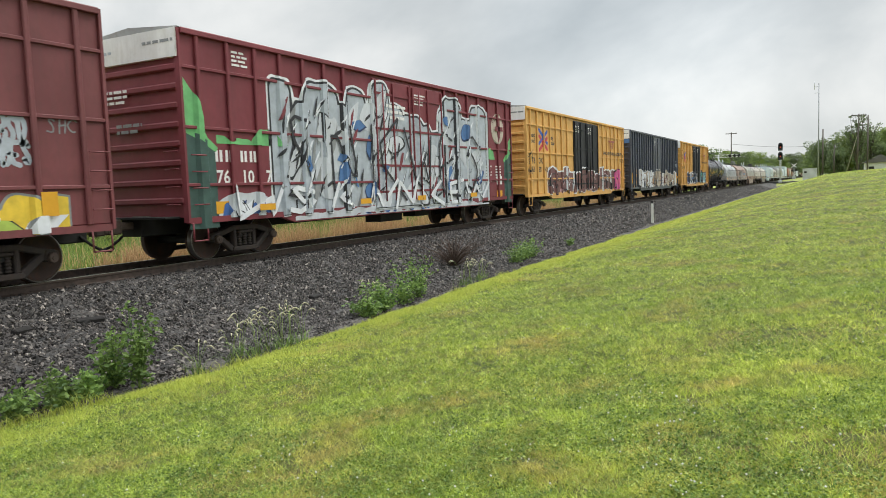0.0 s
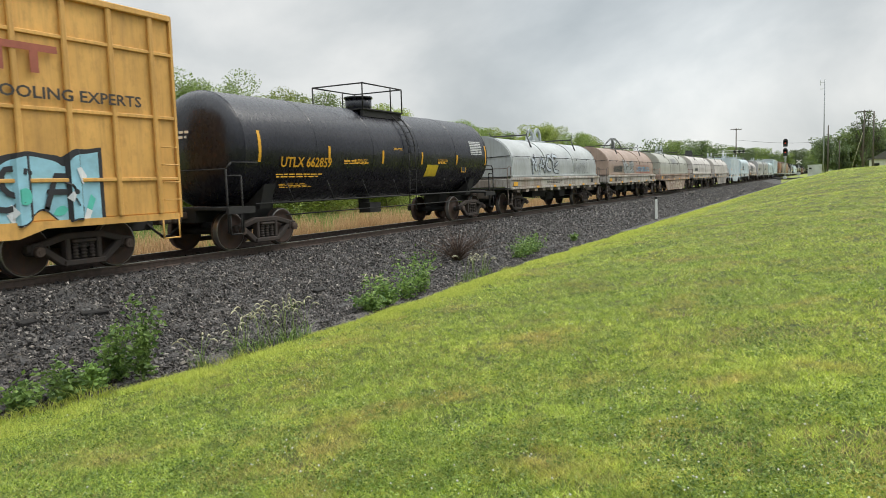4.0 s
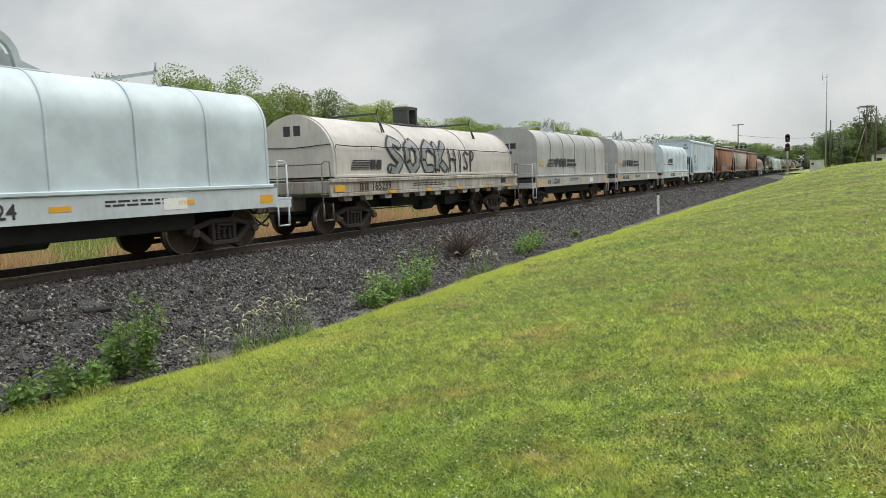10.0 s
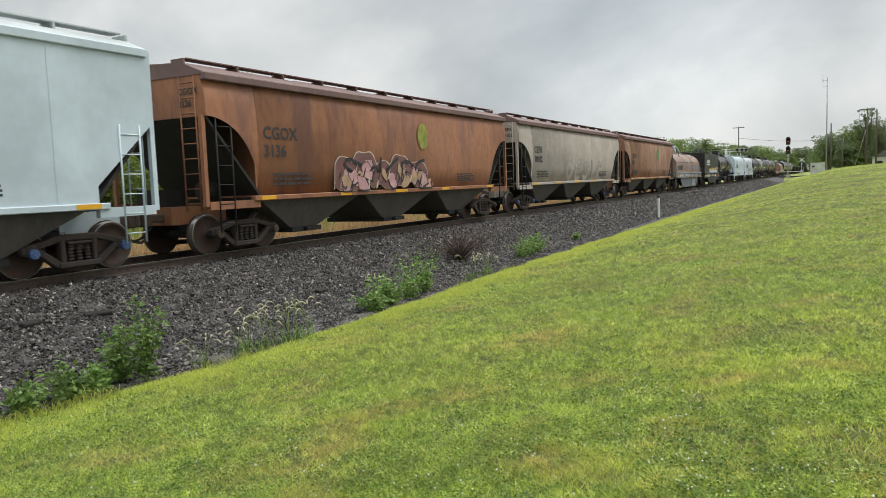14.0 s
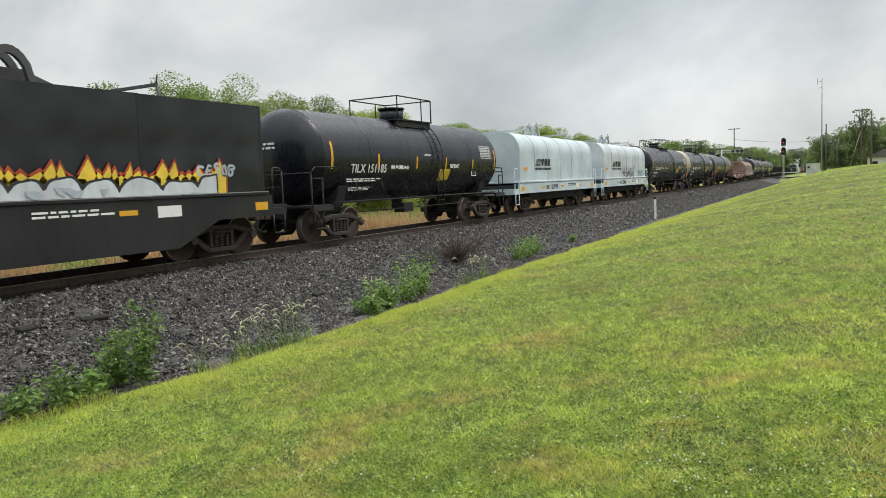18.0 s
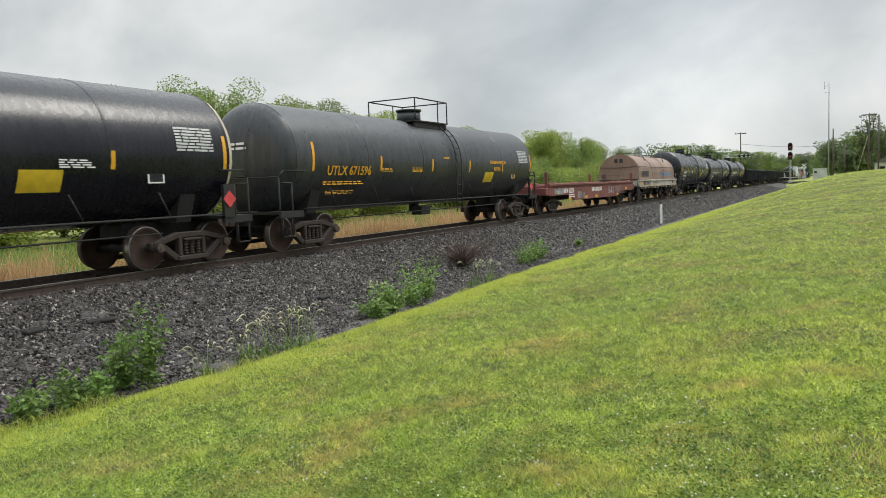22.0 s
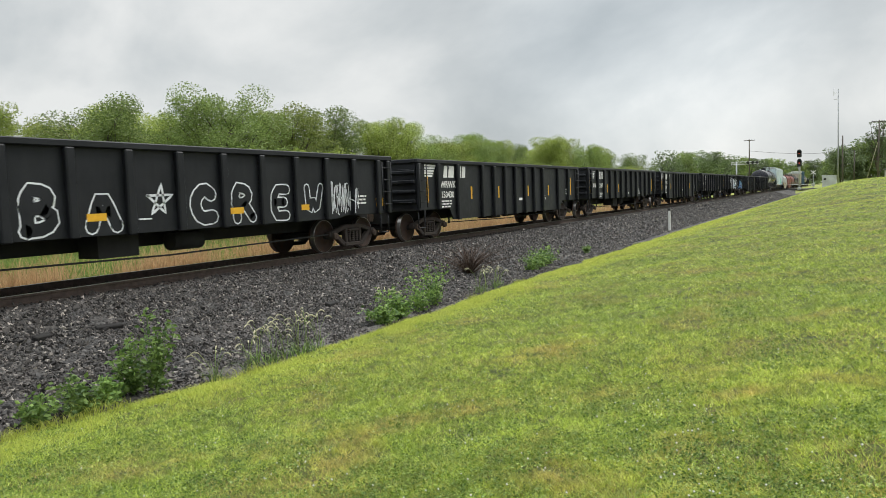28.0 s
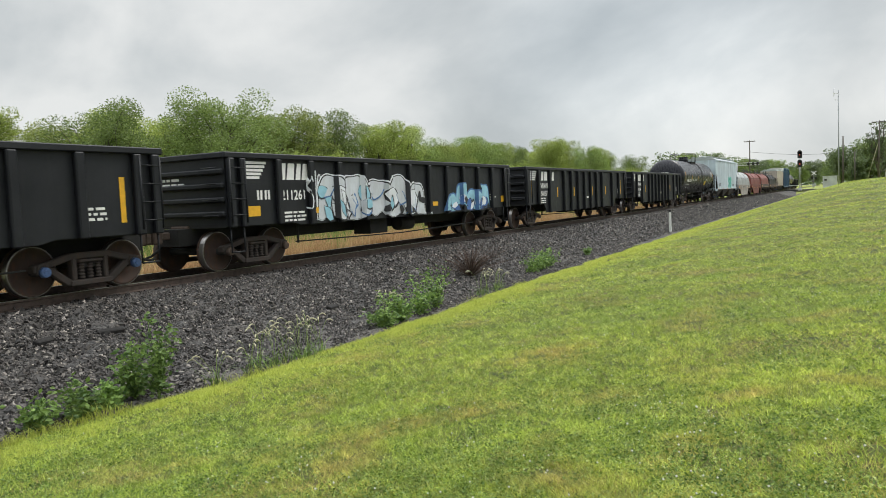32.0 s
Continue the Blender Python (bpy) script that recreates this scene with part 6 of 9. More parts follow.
def mural(car, x0, x1, z0, tops, ya, coats, shards, seed, label, low=0.0):
    """A filled row of sprayed letters: coats (spread, material) from the rim inwards, then inner shapes (material, edge, count, size)."""
    r, top = random.Random(seed), None
    for k, (sp, mat) in enumerate(coats):
        g = G()
        n = int((x1 - x0) / 0.06)
        for i in range(n):
            xa, xb = x0 - sp + (x1 - x0 + 2 * sp) * i / n, x0 - sp + (x1 - x0 + 2 * sp) * (i + 1) / n
            ha, hb_ = [max(z0 + 0.05, max(skyline(x - sp, tops), skyline(x, tops), skyline(x + sp, tops)) + sp + 0.02 * math.sin(9 * x)) for x in (xa, xb)]
            la, lb = [z0 + low * (0.5 + 0.5 * math.sin(3.1 * x + seed)) * (0.6 + 0.4 * math.sin(7.7 * x)) - sp * 0.4 for x in (xa, xb)]
            y0, y1 = [min(ya(q + e, 2) for e in (-0.07, 0, 0.07)) - 0.004 - 0.003 * k for q in (xa, xb)]
            g.add([(xa, y0, la), (xb, y1, lb), (xb, y1, hb_), (xa, y0, ha)], [(0, 1, 2, 3)])
        o = part("graffiti", g, mat, car if top is None else top, label if top is None else "")
        top = top or o
    lift = 0.006 + 0.003 * len(coats)
    j = 0
    for mat, edge, count, size, *thin in shards:
        for _ in range(count):
            g1, g2 = G(), G()
            x = r.uniform(x0 + size * 0.5, x1 - size * 0.5)
            top_z = skyline(x, tops) - 0.15
            z = r.uniform(z0 + 0.1, max(z0 + 0.15, top_z - size * 0.3))
            a0, el, m = r.uniform(0, 6.28), r.uniform(0.35, 0.8), r.choice((4, 5, 7, 9))
            if thin:
                a0, el = r.uniform(-0.15, 0.15) + thin[0], r.uniform(0.08, 0.25)
            ring = []
            for q in range(m):
                a = 6.283 * q / m
                rr = size * 0.5 * r.uniform(0.7, 1.15)
                u, v = rr * math.cos(a), rr * el * math.sin(a)
                ring.append((x + u * math.cos(a0) - v * math.sin(a0), min(top_z, max(z0 + 0.01, z + u * math.sin(a0) + v * math.cos(a0)))))
            if m > 5:
                ring = smooth_line(ring + ring[:1], 1)
            j += 1
            if edge:
                cx, cz = sum(p[0] for p in ring) / len(ring), sum(p[1] for p in ring) / len(ring)
                patch(g1, [(cx + (a - cx) * 1.15 + 0.02, cz + (b - cz) * 1.15 - 0.02) for a, b in ring], ya, lift + 0.0015 * (j % 9))
            patch(g2, ring, ya, lift + 0.0015 * (j % 9) + 0.0008)
            if edge:
                part("graffiti_edge", g1, edge, top)
            part("graffiti_fill", g2, mat, top)
        lift += 0.002
    return top


def letters(x0, x1, z, wob, seed, w=1.0, wide=0.5):
    """Heights of a row of letters of width about w."""
    r, out, x = random.Random(seed), [], x0
    while x < x1 - w * 0.4:
        ww = w * r.uniform(0.75, 1.2)
        out.append((min(x + ww / 2, x1), ww * wide, z - wob * r.random()))
        x += ww * 0.92
    return out


# ---- train: the cars in order ----
# 1, 2: oxide red boxcars
car, hb, ya = boxcar(-9.7, 10.1, "dark red boxcar with yellow and grey graffiti on its lower side", RED2, "posts", 1, [(6.4, 8.6), (8.6, 10.8)], RED2)
mural(car, -6.5, 8.1, 0.9, letters(-6.5, 8.1, 1.72, 0.2, 3, 0.9), ya, [(0.04, S_GREY), (0.0, S_YEL)], [(S_WHITE, None, 16, 0.9), (S_GREY, S_WHITE, 12, 0.6), (S_LIME, S_BLACK, 8, 0.7), (S_WHITE, None, 10, 0.5)], 3, "yellow, white and grey spray paint")
graffiti(car, "SBSO", 6.75, 7.45, 2.45, 2.9, ya, [(0.09, S_SILVER)], 4, 0.2)
graffiti(car, "OBES", 6.8, 7.5, 2.1, 2.5, ya, [(0.09, S_SILVER)], 14, 0.2)
graffiti(car, "SHC", 7.8, 8.4, 2.65, 2.9, ya, [(0.03, S_GREY)], 15, 0.15)
fine_print(car, 6.0, -1.47, 2.32, 5, 0.5, M_WHITE, 0.06, False, 4)
bar(car, 7.55, 7.85, -1.545, 1.2, 1.62, M_YEL, "reflector_strip", "orange-yellow reflector strip")

car, hb, ya = boxcar(10.1, 29.85, "dark red boxcar covered in white, blue and green graffiti", RED, "posts", 2, [(7.2, 9.4), (9.4, 11.6)], RED)
for k, (t_, x_) in enumerate((("76", 0.84), ("10", 1.62), ("77", 2.45))):
    lettering(car, t_, -hb + x_, -1.465, 1.72, 0.42, M_WHITE)
for x_ in (0.84, 1.62):
    mark_bars(car, -hb + x_, -1.461, 2.2, 2, 0.36, M_WHITE)
part("car_label", G().box(-hb + 0.78, -hb + 1.32, -1.466, -1.46, 1.05, 1.32), M_YEL, car)
TOPS = [(-5.85, 0.42, 4.2), (-5.0, 0.35, 3.75), (-4.2, 0.75, 4.3), (-3.4, 0.5, 3.8), (-2.6, 0.5, 4.3), (-1.35, 0.45, 4.6), (-1.9, 0.5, 3.9), (-0.6, 0.6, 4.0), (0.4, 0.9, 3.75), (1.3, 0.5, 3.5), (2.0, 0.5, 3.3), (3.4, 0.8, 4.55), (2.7, 0.35, 4.1), (4.6, 0.7, 3.9), (5.7, 0.7, 4.45)]
mural(car, -6.2, 6.35, 0.92, TOPS, ya, [(0.12, S_WHITE), (0.06, S_BLACK), (0.0, S_SILVER)],
      [(S_SILVW, None, 26, 1.3), (S_GREY, None, 18, 1.2, 1.3), (S_SILVW, S_BLACK, 8, 1.1), (S_BLUE2, S_NAVY, 8, 0.75), (RED, None, 8, 0.8, 1.1), (S_WHITE, S_BLACK, 22, 0.7, 1.0), (S_BLACK, None, 30, 0.7, 1.2), (S_BLACK, None, 20, 0.5, 0.5), (S_BLUE2, None, 8, 0.5), (S_WHITE, None, 36, 0.55, 0.9)], 21, "large white, silver, blue and black spray-painted letters")
graffiti(car, "SNKWES", -6.0, 6.2, 1.3, 3.6, lambda x, z: ya(x, z) - 0.05, [(0.09, S_BLACK)], 9, 0.2)
graffiti(car, "WSKWNKEW", -7.6, 6.4, 0.95, 1.7, lambda x, z: ya(x, z) - 0.054, [(0.13, S_WHITE)], 8, 0.25, "", 0)
sill_y = lambda x, z: -1.492
mural(car, -5.5, 6.5, 0.75, [(0, 7, 0.97)], sill_y, [(0.0, S_SILVW)], [(S_BLUE, None, 14, 0.4), (S_BLACK, None, 10, 0.3), (RED, None, 8, 0.4)], 22, "")
mural(car, -hb + 0.8, -6.2, 0.95, [(-7.2, 1.0, 1.5)], ya, [(0.0, S_SILVW)], [(S_BLUE, S_NAVY, 4, 0.5), (S_WHITE, S_BLACK, 4, 0.5)], 23, "")
for x_ in (-6.9, -2.7, 0.6, 4.6):
    bar(car, x_, x_ + 0.55, -1.60, 1.07, 1.22, M_YEL, "reflector_strip", "orange-yellow reflector strip")
for e, w_, zt in ((-1, 0.85, 4.0), (1, 0.75, 3.45)):
    gg, gd = G(), G()
    patch(gd, [(e * hb, 0.75), (e * (hb - w_), 0.75), (e * (hb - w_), 2.45), (e * (hb - w_ * 0.5), 2.75), (e * hb, 2.9)], ya, 0.004)
    patch(gg, [(e * hb, 2.8), (e * (hb - w_ * 0.5), 2.65), (e * (hb - w_), 2.4), (e * (hb - w_ * 1.1), 2.5), (e * (hb - w_ * 0.7), 2.75), (e * (hb - w_ * 0.5), 3.5 - 0.3 * (e > 0)), (e * hb, zt)], ya, 0.007)
    part("graffiti", gd, S_DKGRN, car, "dark green painted corner")
    part("graffiti", gg, S_GREEN, car, "bright green spray paint")
mural(car, -hb + 0.9, -5.7, 2.6, [(-7.9, 0.3, 2.8), (-7.2, 0.4, 2.75), (-6.4, 0.5, 3.0)], ya, [(0.0, S_GREEN)], [], 25, "bright green spray paint")
mural(car, hb - 2.6, hb - 1.7, 2.5, [(hb - 2.15, 0.4, 2.95)], ya, [(0.0, S_GREEN)], [], 26, "")
for k in range(2):
    fine_print(car, hb - 2.6 + k * 0.95, -1.466, 2.2, 6, 0.55, M_WHITE, 0.06, False, 90 + k)
part("car_label", G().box(hb - 1.55, hb - 1.0, -1.467, -1.461, 1.0, 1.25), M_YEL, car)
part("fine_print", G().box(hb - 1.55, hb - 1.0, -1.467, -1.461, 1.5, 1.85).box(hb - 1.5, hb - 1.05, -1.472, -1.468, 1.6, 1.78), M_WHITE, car)
fine_print(car, -hb + 1.5, -1.466, 4.65, 4, 0.5, M_WHITE, 0.05, False, 93)
fine_print(car, -hb + 7.9, -1.53, 3.95, 3, 1.2, M_WHITE, 0.09, False, 94)
g = G()
ring = [(0.62 * math.cos(2 * math.pi * k / 28), 0.62 * math.sin(2 * math.pi * k / 28)) for k in range(28)]
g.add([(hb - 1.35 + a, ya(hb - 1.35 + a, 0) - 0.008, 3.75 + b) for a, b in ring], [tuple(range(28))])
em = part("emblem", g, paint("emblem_cream", (0.60, 0.54, 0.44), (0.3, 0.16, 0.12), 0.3, 0.7, 0.5), car, "round cream emblem")
g = G()
for k in range(40):
    a = 2 * math.pi * k / 40
    rr_ = 0.03 if k % 10 < 8 else 0.0
    ribbon(g, [(hb - 1.35 + 0.5 * math.cos(a), 3.75 + 0.5 * math.sin(a)), (hb - 1.35 + (0.5 + rr_ * 2) * math.cos(a), 3.75 + (0.5 + rr_ * 2) * math.sin(a))], 0.035, ya, 0.011)
    ribbon(g, [(hb - 1.35 + 0.42 * math.cos(a), 3.75 + 0.42 * math.sin(a)), (hb - 1.35 + 0.42 * math.cos(a + 0.16), 3.75 + 0.42 * math.sin(a + 0.16))], 0.03, ya, 0.011)
part("emblem_ring", g, RED, em)
part("emblem_cross", G().box(hb - 1.73, hb - 0.97, ya(hb - 1.35, 0) - 0.014, ya(hb - 1.35, 0) - 0.009, 3.66, 3.84).box(hb - 1.44, hb - 1.26, ya(hb - 1.35, 0) - 0.014, ya(hb - 1.35, 0) - 0.009, 3.37, 4.13), RED, em)


def yellow_box(b0, b1, seed, label, col, numbers, style):
    car, hb, ya = boxcar(b0, b1, label, col, "panels", seed, [(6.85, 9.15), (9.15, 11.45)], M_DOORB)
    blk = plain("black_slogan", (0.05, 0.04, 0.035), 0.6)
    lettering(car, "next", -hb + 0.56, -1.464, 3.62, 0.30, blk)
    lettering(car, "load", -hb + 0.56, -1.464, 3.36, 0.30, blk)
    lettering(car, "any", -hb + 3.24, -1.464, 3.60, 0.30, blk)
    lettering(car, "road", -hb + 3.24, -1.464, 3.34, 0.30, blk)
    rd, bl = plain("emblem_red", (0.55, 0.04, 0.05), 0.5), plain("emblem_blue", (0.03, 0.10, 0.42), 0.5)
    for mat, sx, z0 in ((bl, -1, 3.95), (rd, -1, 3.65), (bl, 1, 3.75), (rd, 1, 3.45)):
        g, c = G(), -hb + 2.22
        pts = [(c - 0.72, z0 if sx < 0 else 7.5 - z0 - 0.3), (c, 3.72), (c + 0.72, 3.0 + (z0 - 3.6) * 0 + 0.28 * (1 if mat is bl else 0))]
        if sx < 0:
            pts = [(c - 0.55, z0 + 0.05), (c + 0.55, z0 - 0.55)]
        else:
            pts = [(c - 0.55, z0 - 0.4), (c + 0.55, z0 + 0.2)]
        ribbon(g, pts, 0.17, ya, 0.005)
        part("emblem", g, mat, car)
    mark_bars(car, -hb + 0.62, -1.461, 2.42, 2, 0.34, blk, 1.0, "TB")
    mark_bars(car, -hb + 1.5, -1.461, 2.42, 2, 0.34, blk, 1.0, "OX")
    for k, t_ in enumerate(numbers):
        lettering(car, t_, -hb + 0.66 + k * 0.88, -1.464, 2.02, 0.36, blk)
    lettering(car, "RAILCAR POOLING EXPERTS", hb - 5.2, -1.535, 3.08, 0.28, blk, wide=1.22)
    part("emblem", G().box(hb - 3.9, hb - 2.5, -1.54, -1.535, 3.86, 3.98).box(hb - 3.6, hb - 3.45, -1.54, -1.535, 3.5, 3.86).box(hb - 3.0, hb - 2.85, -1.54, -1.535, 3.5, 3.86), plain("dull_red", (0.35, 0.1, 0.06), 0.6), car)
    return car, hb, ya


car, hb, ya = yellow_box(29.85, 49.45, 3, "yellow boxcar with black double doors and rose graffiti", YELLOW, ("63", "88", "42"), 0)
mural(car, -hb + 2.5, hb - 2.2, 0.92, letters(-hb + 2.9, hb - 2.2, 2.3, 0.4, 31, 1.35, 0.6), ya, [(0.07, S_WHITE), (0.0, S_BROWN)], [(S_BROWN, S_WHITE, 7, 0.8), (S_ROSE, None, 6, 0.4), (S_WHITE, None, 16, 0.45, 1.2), (S_BROWN, S_BLACK, 14, 0.7)], 31, "brown-rose spray paint with white outlines", 0.3)
graffiti(car, "REASOCBO", -hb + 3.2, hb - 2.4, 1.15, 2.0, lambda x, z: ya(x, z) - 0.034, [(0.05, S_BLACK)], 12, 0.24)
graffiti(car, "HAWSK", -hb + 0.0, -hb + 0.75, 1.9, 2.3, ya, [(0.03, S_BLACK)], 18, 0.2)
mural(car, hb - 2.5, hb - 1.1, 0.95, [(hb - 2.2, 0.4, 2.1), (hb - 1.6, 0.5, 2.2)], lambda x, z: ya(x, z) - 0.034, [(0.05, S_BLACK), (0.0, S_PINK)], [(S_BLACK, None, 3, 0.5), (S_PINK2, None, 3, 0.6), (S_BLACK, None, 3, 0.3)], 32, "magenta and black spray paint")
graffiti(car, "THEW", hb - 0.75, hb - 0.1, 3.0, 3.2, ya, [(0.03, S_BLACK)], 33, 0.2)
graffiti(car, "KSHO", hb - 0.75, hb - 0.1, 2.7, 2.95, ya, [(0.03, S_BLACK)], 34, 0.2)
graffiti(car, "SESB", hb - 1.4, hb - 0.75, 1.95, 2.1, ya, [(0.035, S_GREY)], 35, 0.25)
graffiti(car, "HAW", -hb + 0.1, -hb + 0.8, 2.4, 3.1, ya, [(0.035, S_BLACK)], 13)

car, hb, ya = boxcar(49.45, 69.3, "dark slate ribbed boxcar with brown and white graffiti", SLATE, "ribbed", 4, [(7.5, 10.55)], SLATE)
for t_, x_ in (("12", 1.66), ("96", 2.38), ("00", 3.12)):
    lettering(car, t_, -hb + x_, -1.464, 1.68, 0.33, M_YEL)
    mark_bars(car, -hb + x_ + 0.08, -1.461, 2.02, 1, 0.3, M_YEL)
fine_print(car, -hb + 1.66, -1.464, 1.45, 5, 0.3, M_YEL, 0.04, False, 47)
bar(car, -hb + 0.66, -hb + 1.2, -1.465, 0.98, 1.12, M_YEL, "reflector_strip", "orange-yellow reflector strip")
part("graffiti", G().box(-hb + 1.5, -hb + 2.0, -1.4645, -1.461, 1.55, 2.4), plain("faded_patch", (0.075, 0.095, 0.13), 0.6), car)
graffiti(car, "SKSWSE", -hb + 0.75, -hb + 1.15, 1.2, 3.3, ya, [(0.05, S_GREY)], 48, 0.3)
mural(car, -hb + 2.7, hb - 0.9, 0.92, letters(-hb + 2.7, hb - 0.9, 2.35, 0.5, 41, 0.9, 0.7), ya, [(0.03, S_WHITE), (0.0, S_CREAM)], [(S_TAN, None, 16, 1.0, 1.4), (S_BROWN, None, 16, 0.7, 1.5), (S_WHITE, None, 22, 1.0, 1.5), (RUSTP, None, 46, 0.5, 0.0), (S_GREY, None, 24, 0.5, 0.1), (S_WHITE, None, 14, 0.3), (RUSTP, None, 12, 0.9, 1.55), (S_BLACK, None, 24, 0.35, 0.0)], 41, "brown, cream and white spray-painted letters", 0.5)
graffiti(car, "INONO", -hb + 3.2, -hb + 7.6, 1.0, 2.2, lambda x, z: ya(x, z) - 0.034, [(0.2, S_WHITE)], 14, 0.1, "", 0)
graffiti(car, "SBS", hb - 1.0, hb - 0.2, 2.5, 3.2, ya, [(0.07, S_SILVER)], 45, 0.2)
for a_, b_, c_, d_ in ((hb - 0.9, hb - 0.75, 1.1, 2.0), (hb - 0.9, hb - 0.1, 1.55, 1.7)):
    bar(car, a_, b_, -1.55, c_, d_, M_YEL, "reflector_strip", "orange-yellow reflector strip")
part("end_patch", G().box(-hb - 0.105, -hb - 0.09, -1.46, -0.3, 4.05, 4.34), S_BLUE2, car, "faded blue painted patch")
part("car_label", G().box(-hb + 0.5, -hb + 0.75, -1.468, -1.46, 1.25, 2.0), M_YEL, car)

car, hb, ya = yellow_box(69.3, 88.95, 5, "yellow boxcar with black doors and blue graffiti", YELLOW2, ("63", "96", "81"), 1)
mural(car, -hb + 3.5, -hb + 9.6, 0.9, letters(-hb + 3.5, -hb + 9.6, 2.35, 0.5, 51, 1.2), ya, [(0.07, S_WHITE), (0.0, S_NAVY)], [(S_BLUE2, None, 12, 0.6), (S_WHITE, None, 10, 0.4), (S_LBLUE, S_BLACK, 8, 0.45), (S_TAN, None, 5, 0.35), (S_BLACK, None, 8, 0.4)], 51, "dark blue spray paint with white highlights", 0.3)
graffiti(car, "SPCEN", -hb + 3.6, -hb + 9.4, 1.1, 2.0, lambda x, z: ya(x, z) - 0.034, [(0.09, S_WHITE)], 15, 0.22)
mural(car, -hb + 11.6, hb - 1.8, 0.92, letters(-hb + 11.6, hb - 1.8, 2.25, 0.4, 52, 1.15), ya, [(0.08, S_BLACK), (0.0, S_LBLUE)], [(S_WHITE, None, 8, 0.4), (S_TEAL, None, 8, 0.4)], 52, "light blue spray-painted letters", 0.3)
graffiti(car, "COSA", -hb + 11.9, hb - 2.0, 1.15, 2.0, lambda x, z: ya(x, z) - 0.026, [(0.10, S_BLACK)], 17, 0.14)
graffiti(car, "HESB", -hb + 0.9, -hb + 2.5, 1.62, 1.85, ya, [(0.03, S_GREY)], 19, 0.25)

# 6: tank; 7 to 11: arched-hood coil cars
tank_car(88.95, 104.7, "black tank car with worn yellow lettering", TANKB, 6, "662859", "UTLX", 1.4, 2.42, None, M_YEL)
car, hb, L, ya = coil_round(104.7, 120.0, "silver-grey coil car with black sprayed scrawl", SILVER, SILLW, BELLY, 7, LUGG, "", True, False)
graffiti(car, "NACE", -hb + 2.2, -hb + 6.2, 1.75, 2.6, ya, [(0.20, S_BLACK), (0.13, S_SILVER)], 17, 0.22)
graffiti(car, "LSRAROBE", hb - 4.6, hb - 1.6, 1.75, 2.3, ya, [(0.045, S_GREY)], 18, 0.25)


def name_bars(car, hb, ya, n, x, z):
    """A product name in blue with orange edges, drawn as plain blocks."""
    g1, g2 = G(), G()
    for k in range(n):
        a = x + k * 0.40
        wl_ = (0.22, 0.26, 0.3, 0.24)[k % 4]
        g1.box(a, a + 0.07, ya(a, z) - 0.006, ya(a, z), z, z + 0.3).box(a + 0.07, a + wl_, ya(a, z) - 0.006, ya(a, z), z + (0.23 if k % 3 else 0.0), z + (0.3 if k % 3 else 0.07))
        if k % 2:
            g1.box(a + wl_ - 0.06, a + wl_, ya(a, z) - 0.006, ya(a, z), z, z + 0.23)
    for q in (z - 0.1, z + 0.38):
        g2.box(x - 0.25, x + n * 0.4 + 0.1, ya(x, q) - 0.004, ya(x, q), q, q + 0.025)
    fr = part("name_frame", g2, plain("name_red", (0.35, 0.07, 0.05), 0.6), car)
    part("name_block", g1, plain("name_blue", (0.16, 0.34, 0.55), 0.6), fr)


def round_emblem(car, hb, ya, x, z, hgt, mat):
    em = None
    for k in range(6):
        zz = z + k * hgt / 6
        o = part("emblem" if em is None else "emblem_stripe", G().add([(x + 0.02 * k, ya(x, zz) - 0.006, zz), (x + hgt * 3.1 + 0.03 * k, ya(x, zz) - 0.006, zz), (x + hgt * 3.1 + 0.03 * k, ya(x, zz + hgt / 9) - 0.006, zz + hgt / 9), (x + 0.02 * k, ya(x, zz + hgt / 9) - 0.006, zz + hgt / 9)], [(0, 1, 2, 3)]), mat, car if em is None else em)
        em = em or o
    for a in (3.4, 4.5):
        g = G()
        g.add([(x + hgt * a, ya(x, z) - 0.006, z), (x + hgt * (a + 0.9), ya(x, z) - 0.006, z), (x + hgt * (a + 1.0), ya(x, z + hgt) - 0.006, z + hgt), (x + hgt * (a + 0.12), ya(x, z + hgt) - 0.006, z + hgt)], [(0, 1, 2, 3)])
        part("emblem_block", g, mat, em)


car, hb, L, ya = coil_round(120.0, 135.35, "rose-brown coil car with silver graffiti on its hood", ROSE, SILLW, BELLY, 8, LUGM, "167112", True, False)
round_emblem(car, hb, ya, -5.2, 1.78, 0.4, S_BLACK)
graffiti(car, "WACK", -2.65, 0.2, 1.68, 2.45, ya, [(0.40, S_BLACK), (0.33, SILVER), (0.04, S_BLACK)], 19, 0.18)
name_bars(car, hb, ya, 10, 1.0, 1.8)
car, hb, L, ya = coil_round(135.35, 150.85, "olive-grey coil car with a rust-streaked deep sill", OLIVE, SILLR, SILLR, 9, LUGG, "166101")
round_emblem(car, hb, ya, -hb + 5.2, 2.55, 0.36, S_GREY)
graffiti(car, "OTAKE", -2.6, 3.0, 0.32, 0.95, lambda x, z: -1.465, [(0.26, S_BROWN), (0.19, S_CREAM)], 20, 0.2)
car, hb, L, ya = coil_round(150.85, 166.05, "cream-white coil car with dark stripes on the hood", WHITEC, SILLW, BELLY, 10, LUGD, "165021", True, False)
round_emblem(car, hb, ya, -5.0, 1.8, 0.3, S_BLACK)
car, hb, L, ya = coil_round(166.05, 181.2, "cream-white coil car with a white deep sill and scrawl", WHITEC, SILLW, SILLW, 11, LUGG, "494646", True, True, "AOK")
graffiti(car, "INERKO", -2.0, 2.4, 0.34, 0.98, lambda x, z: -1.465, [(0.06, S_BLACK)], 23, 0.2)
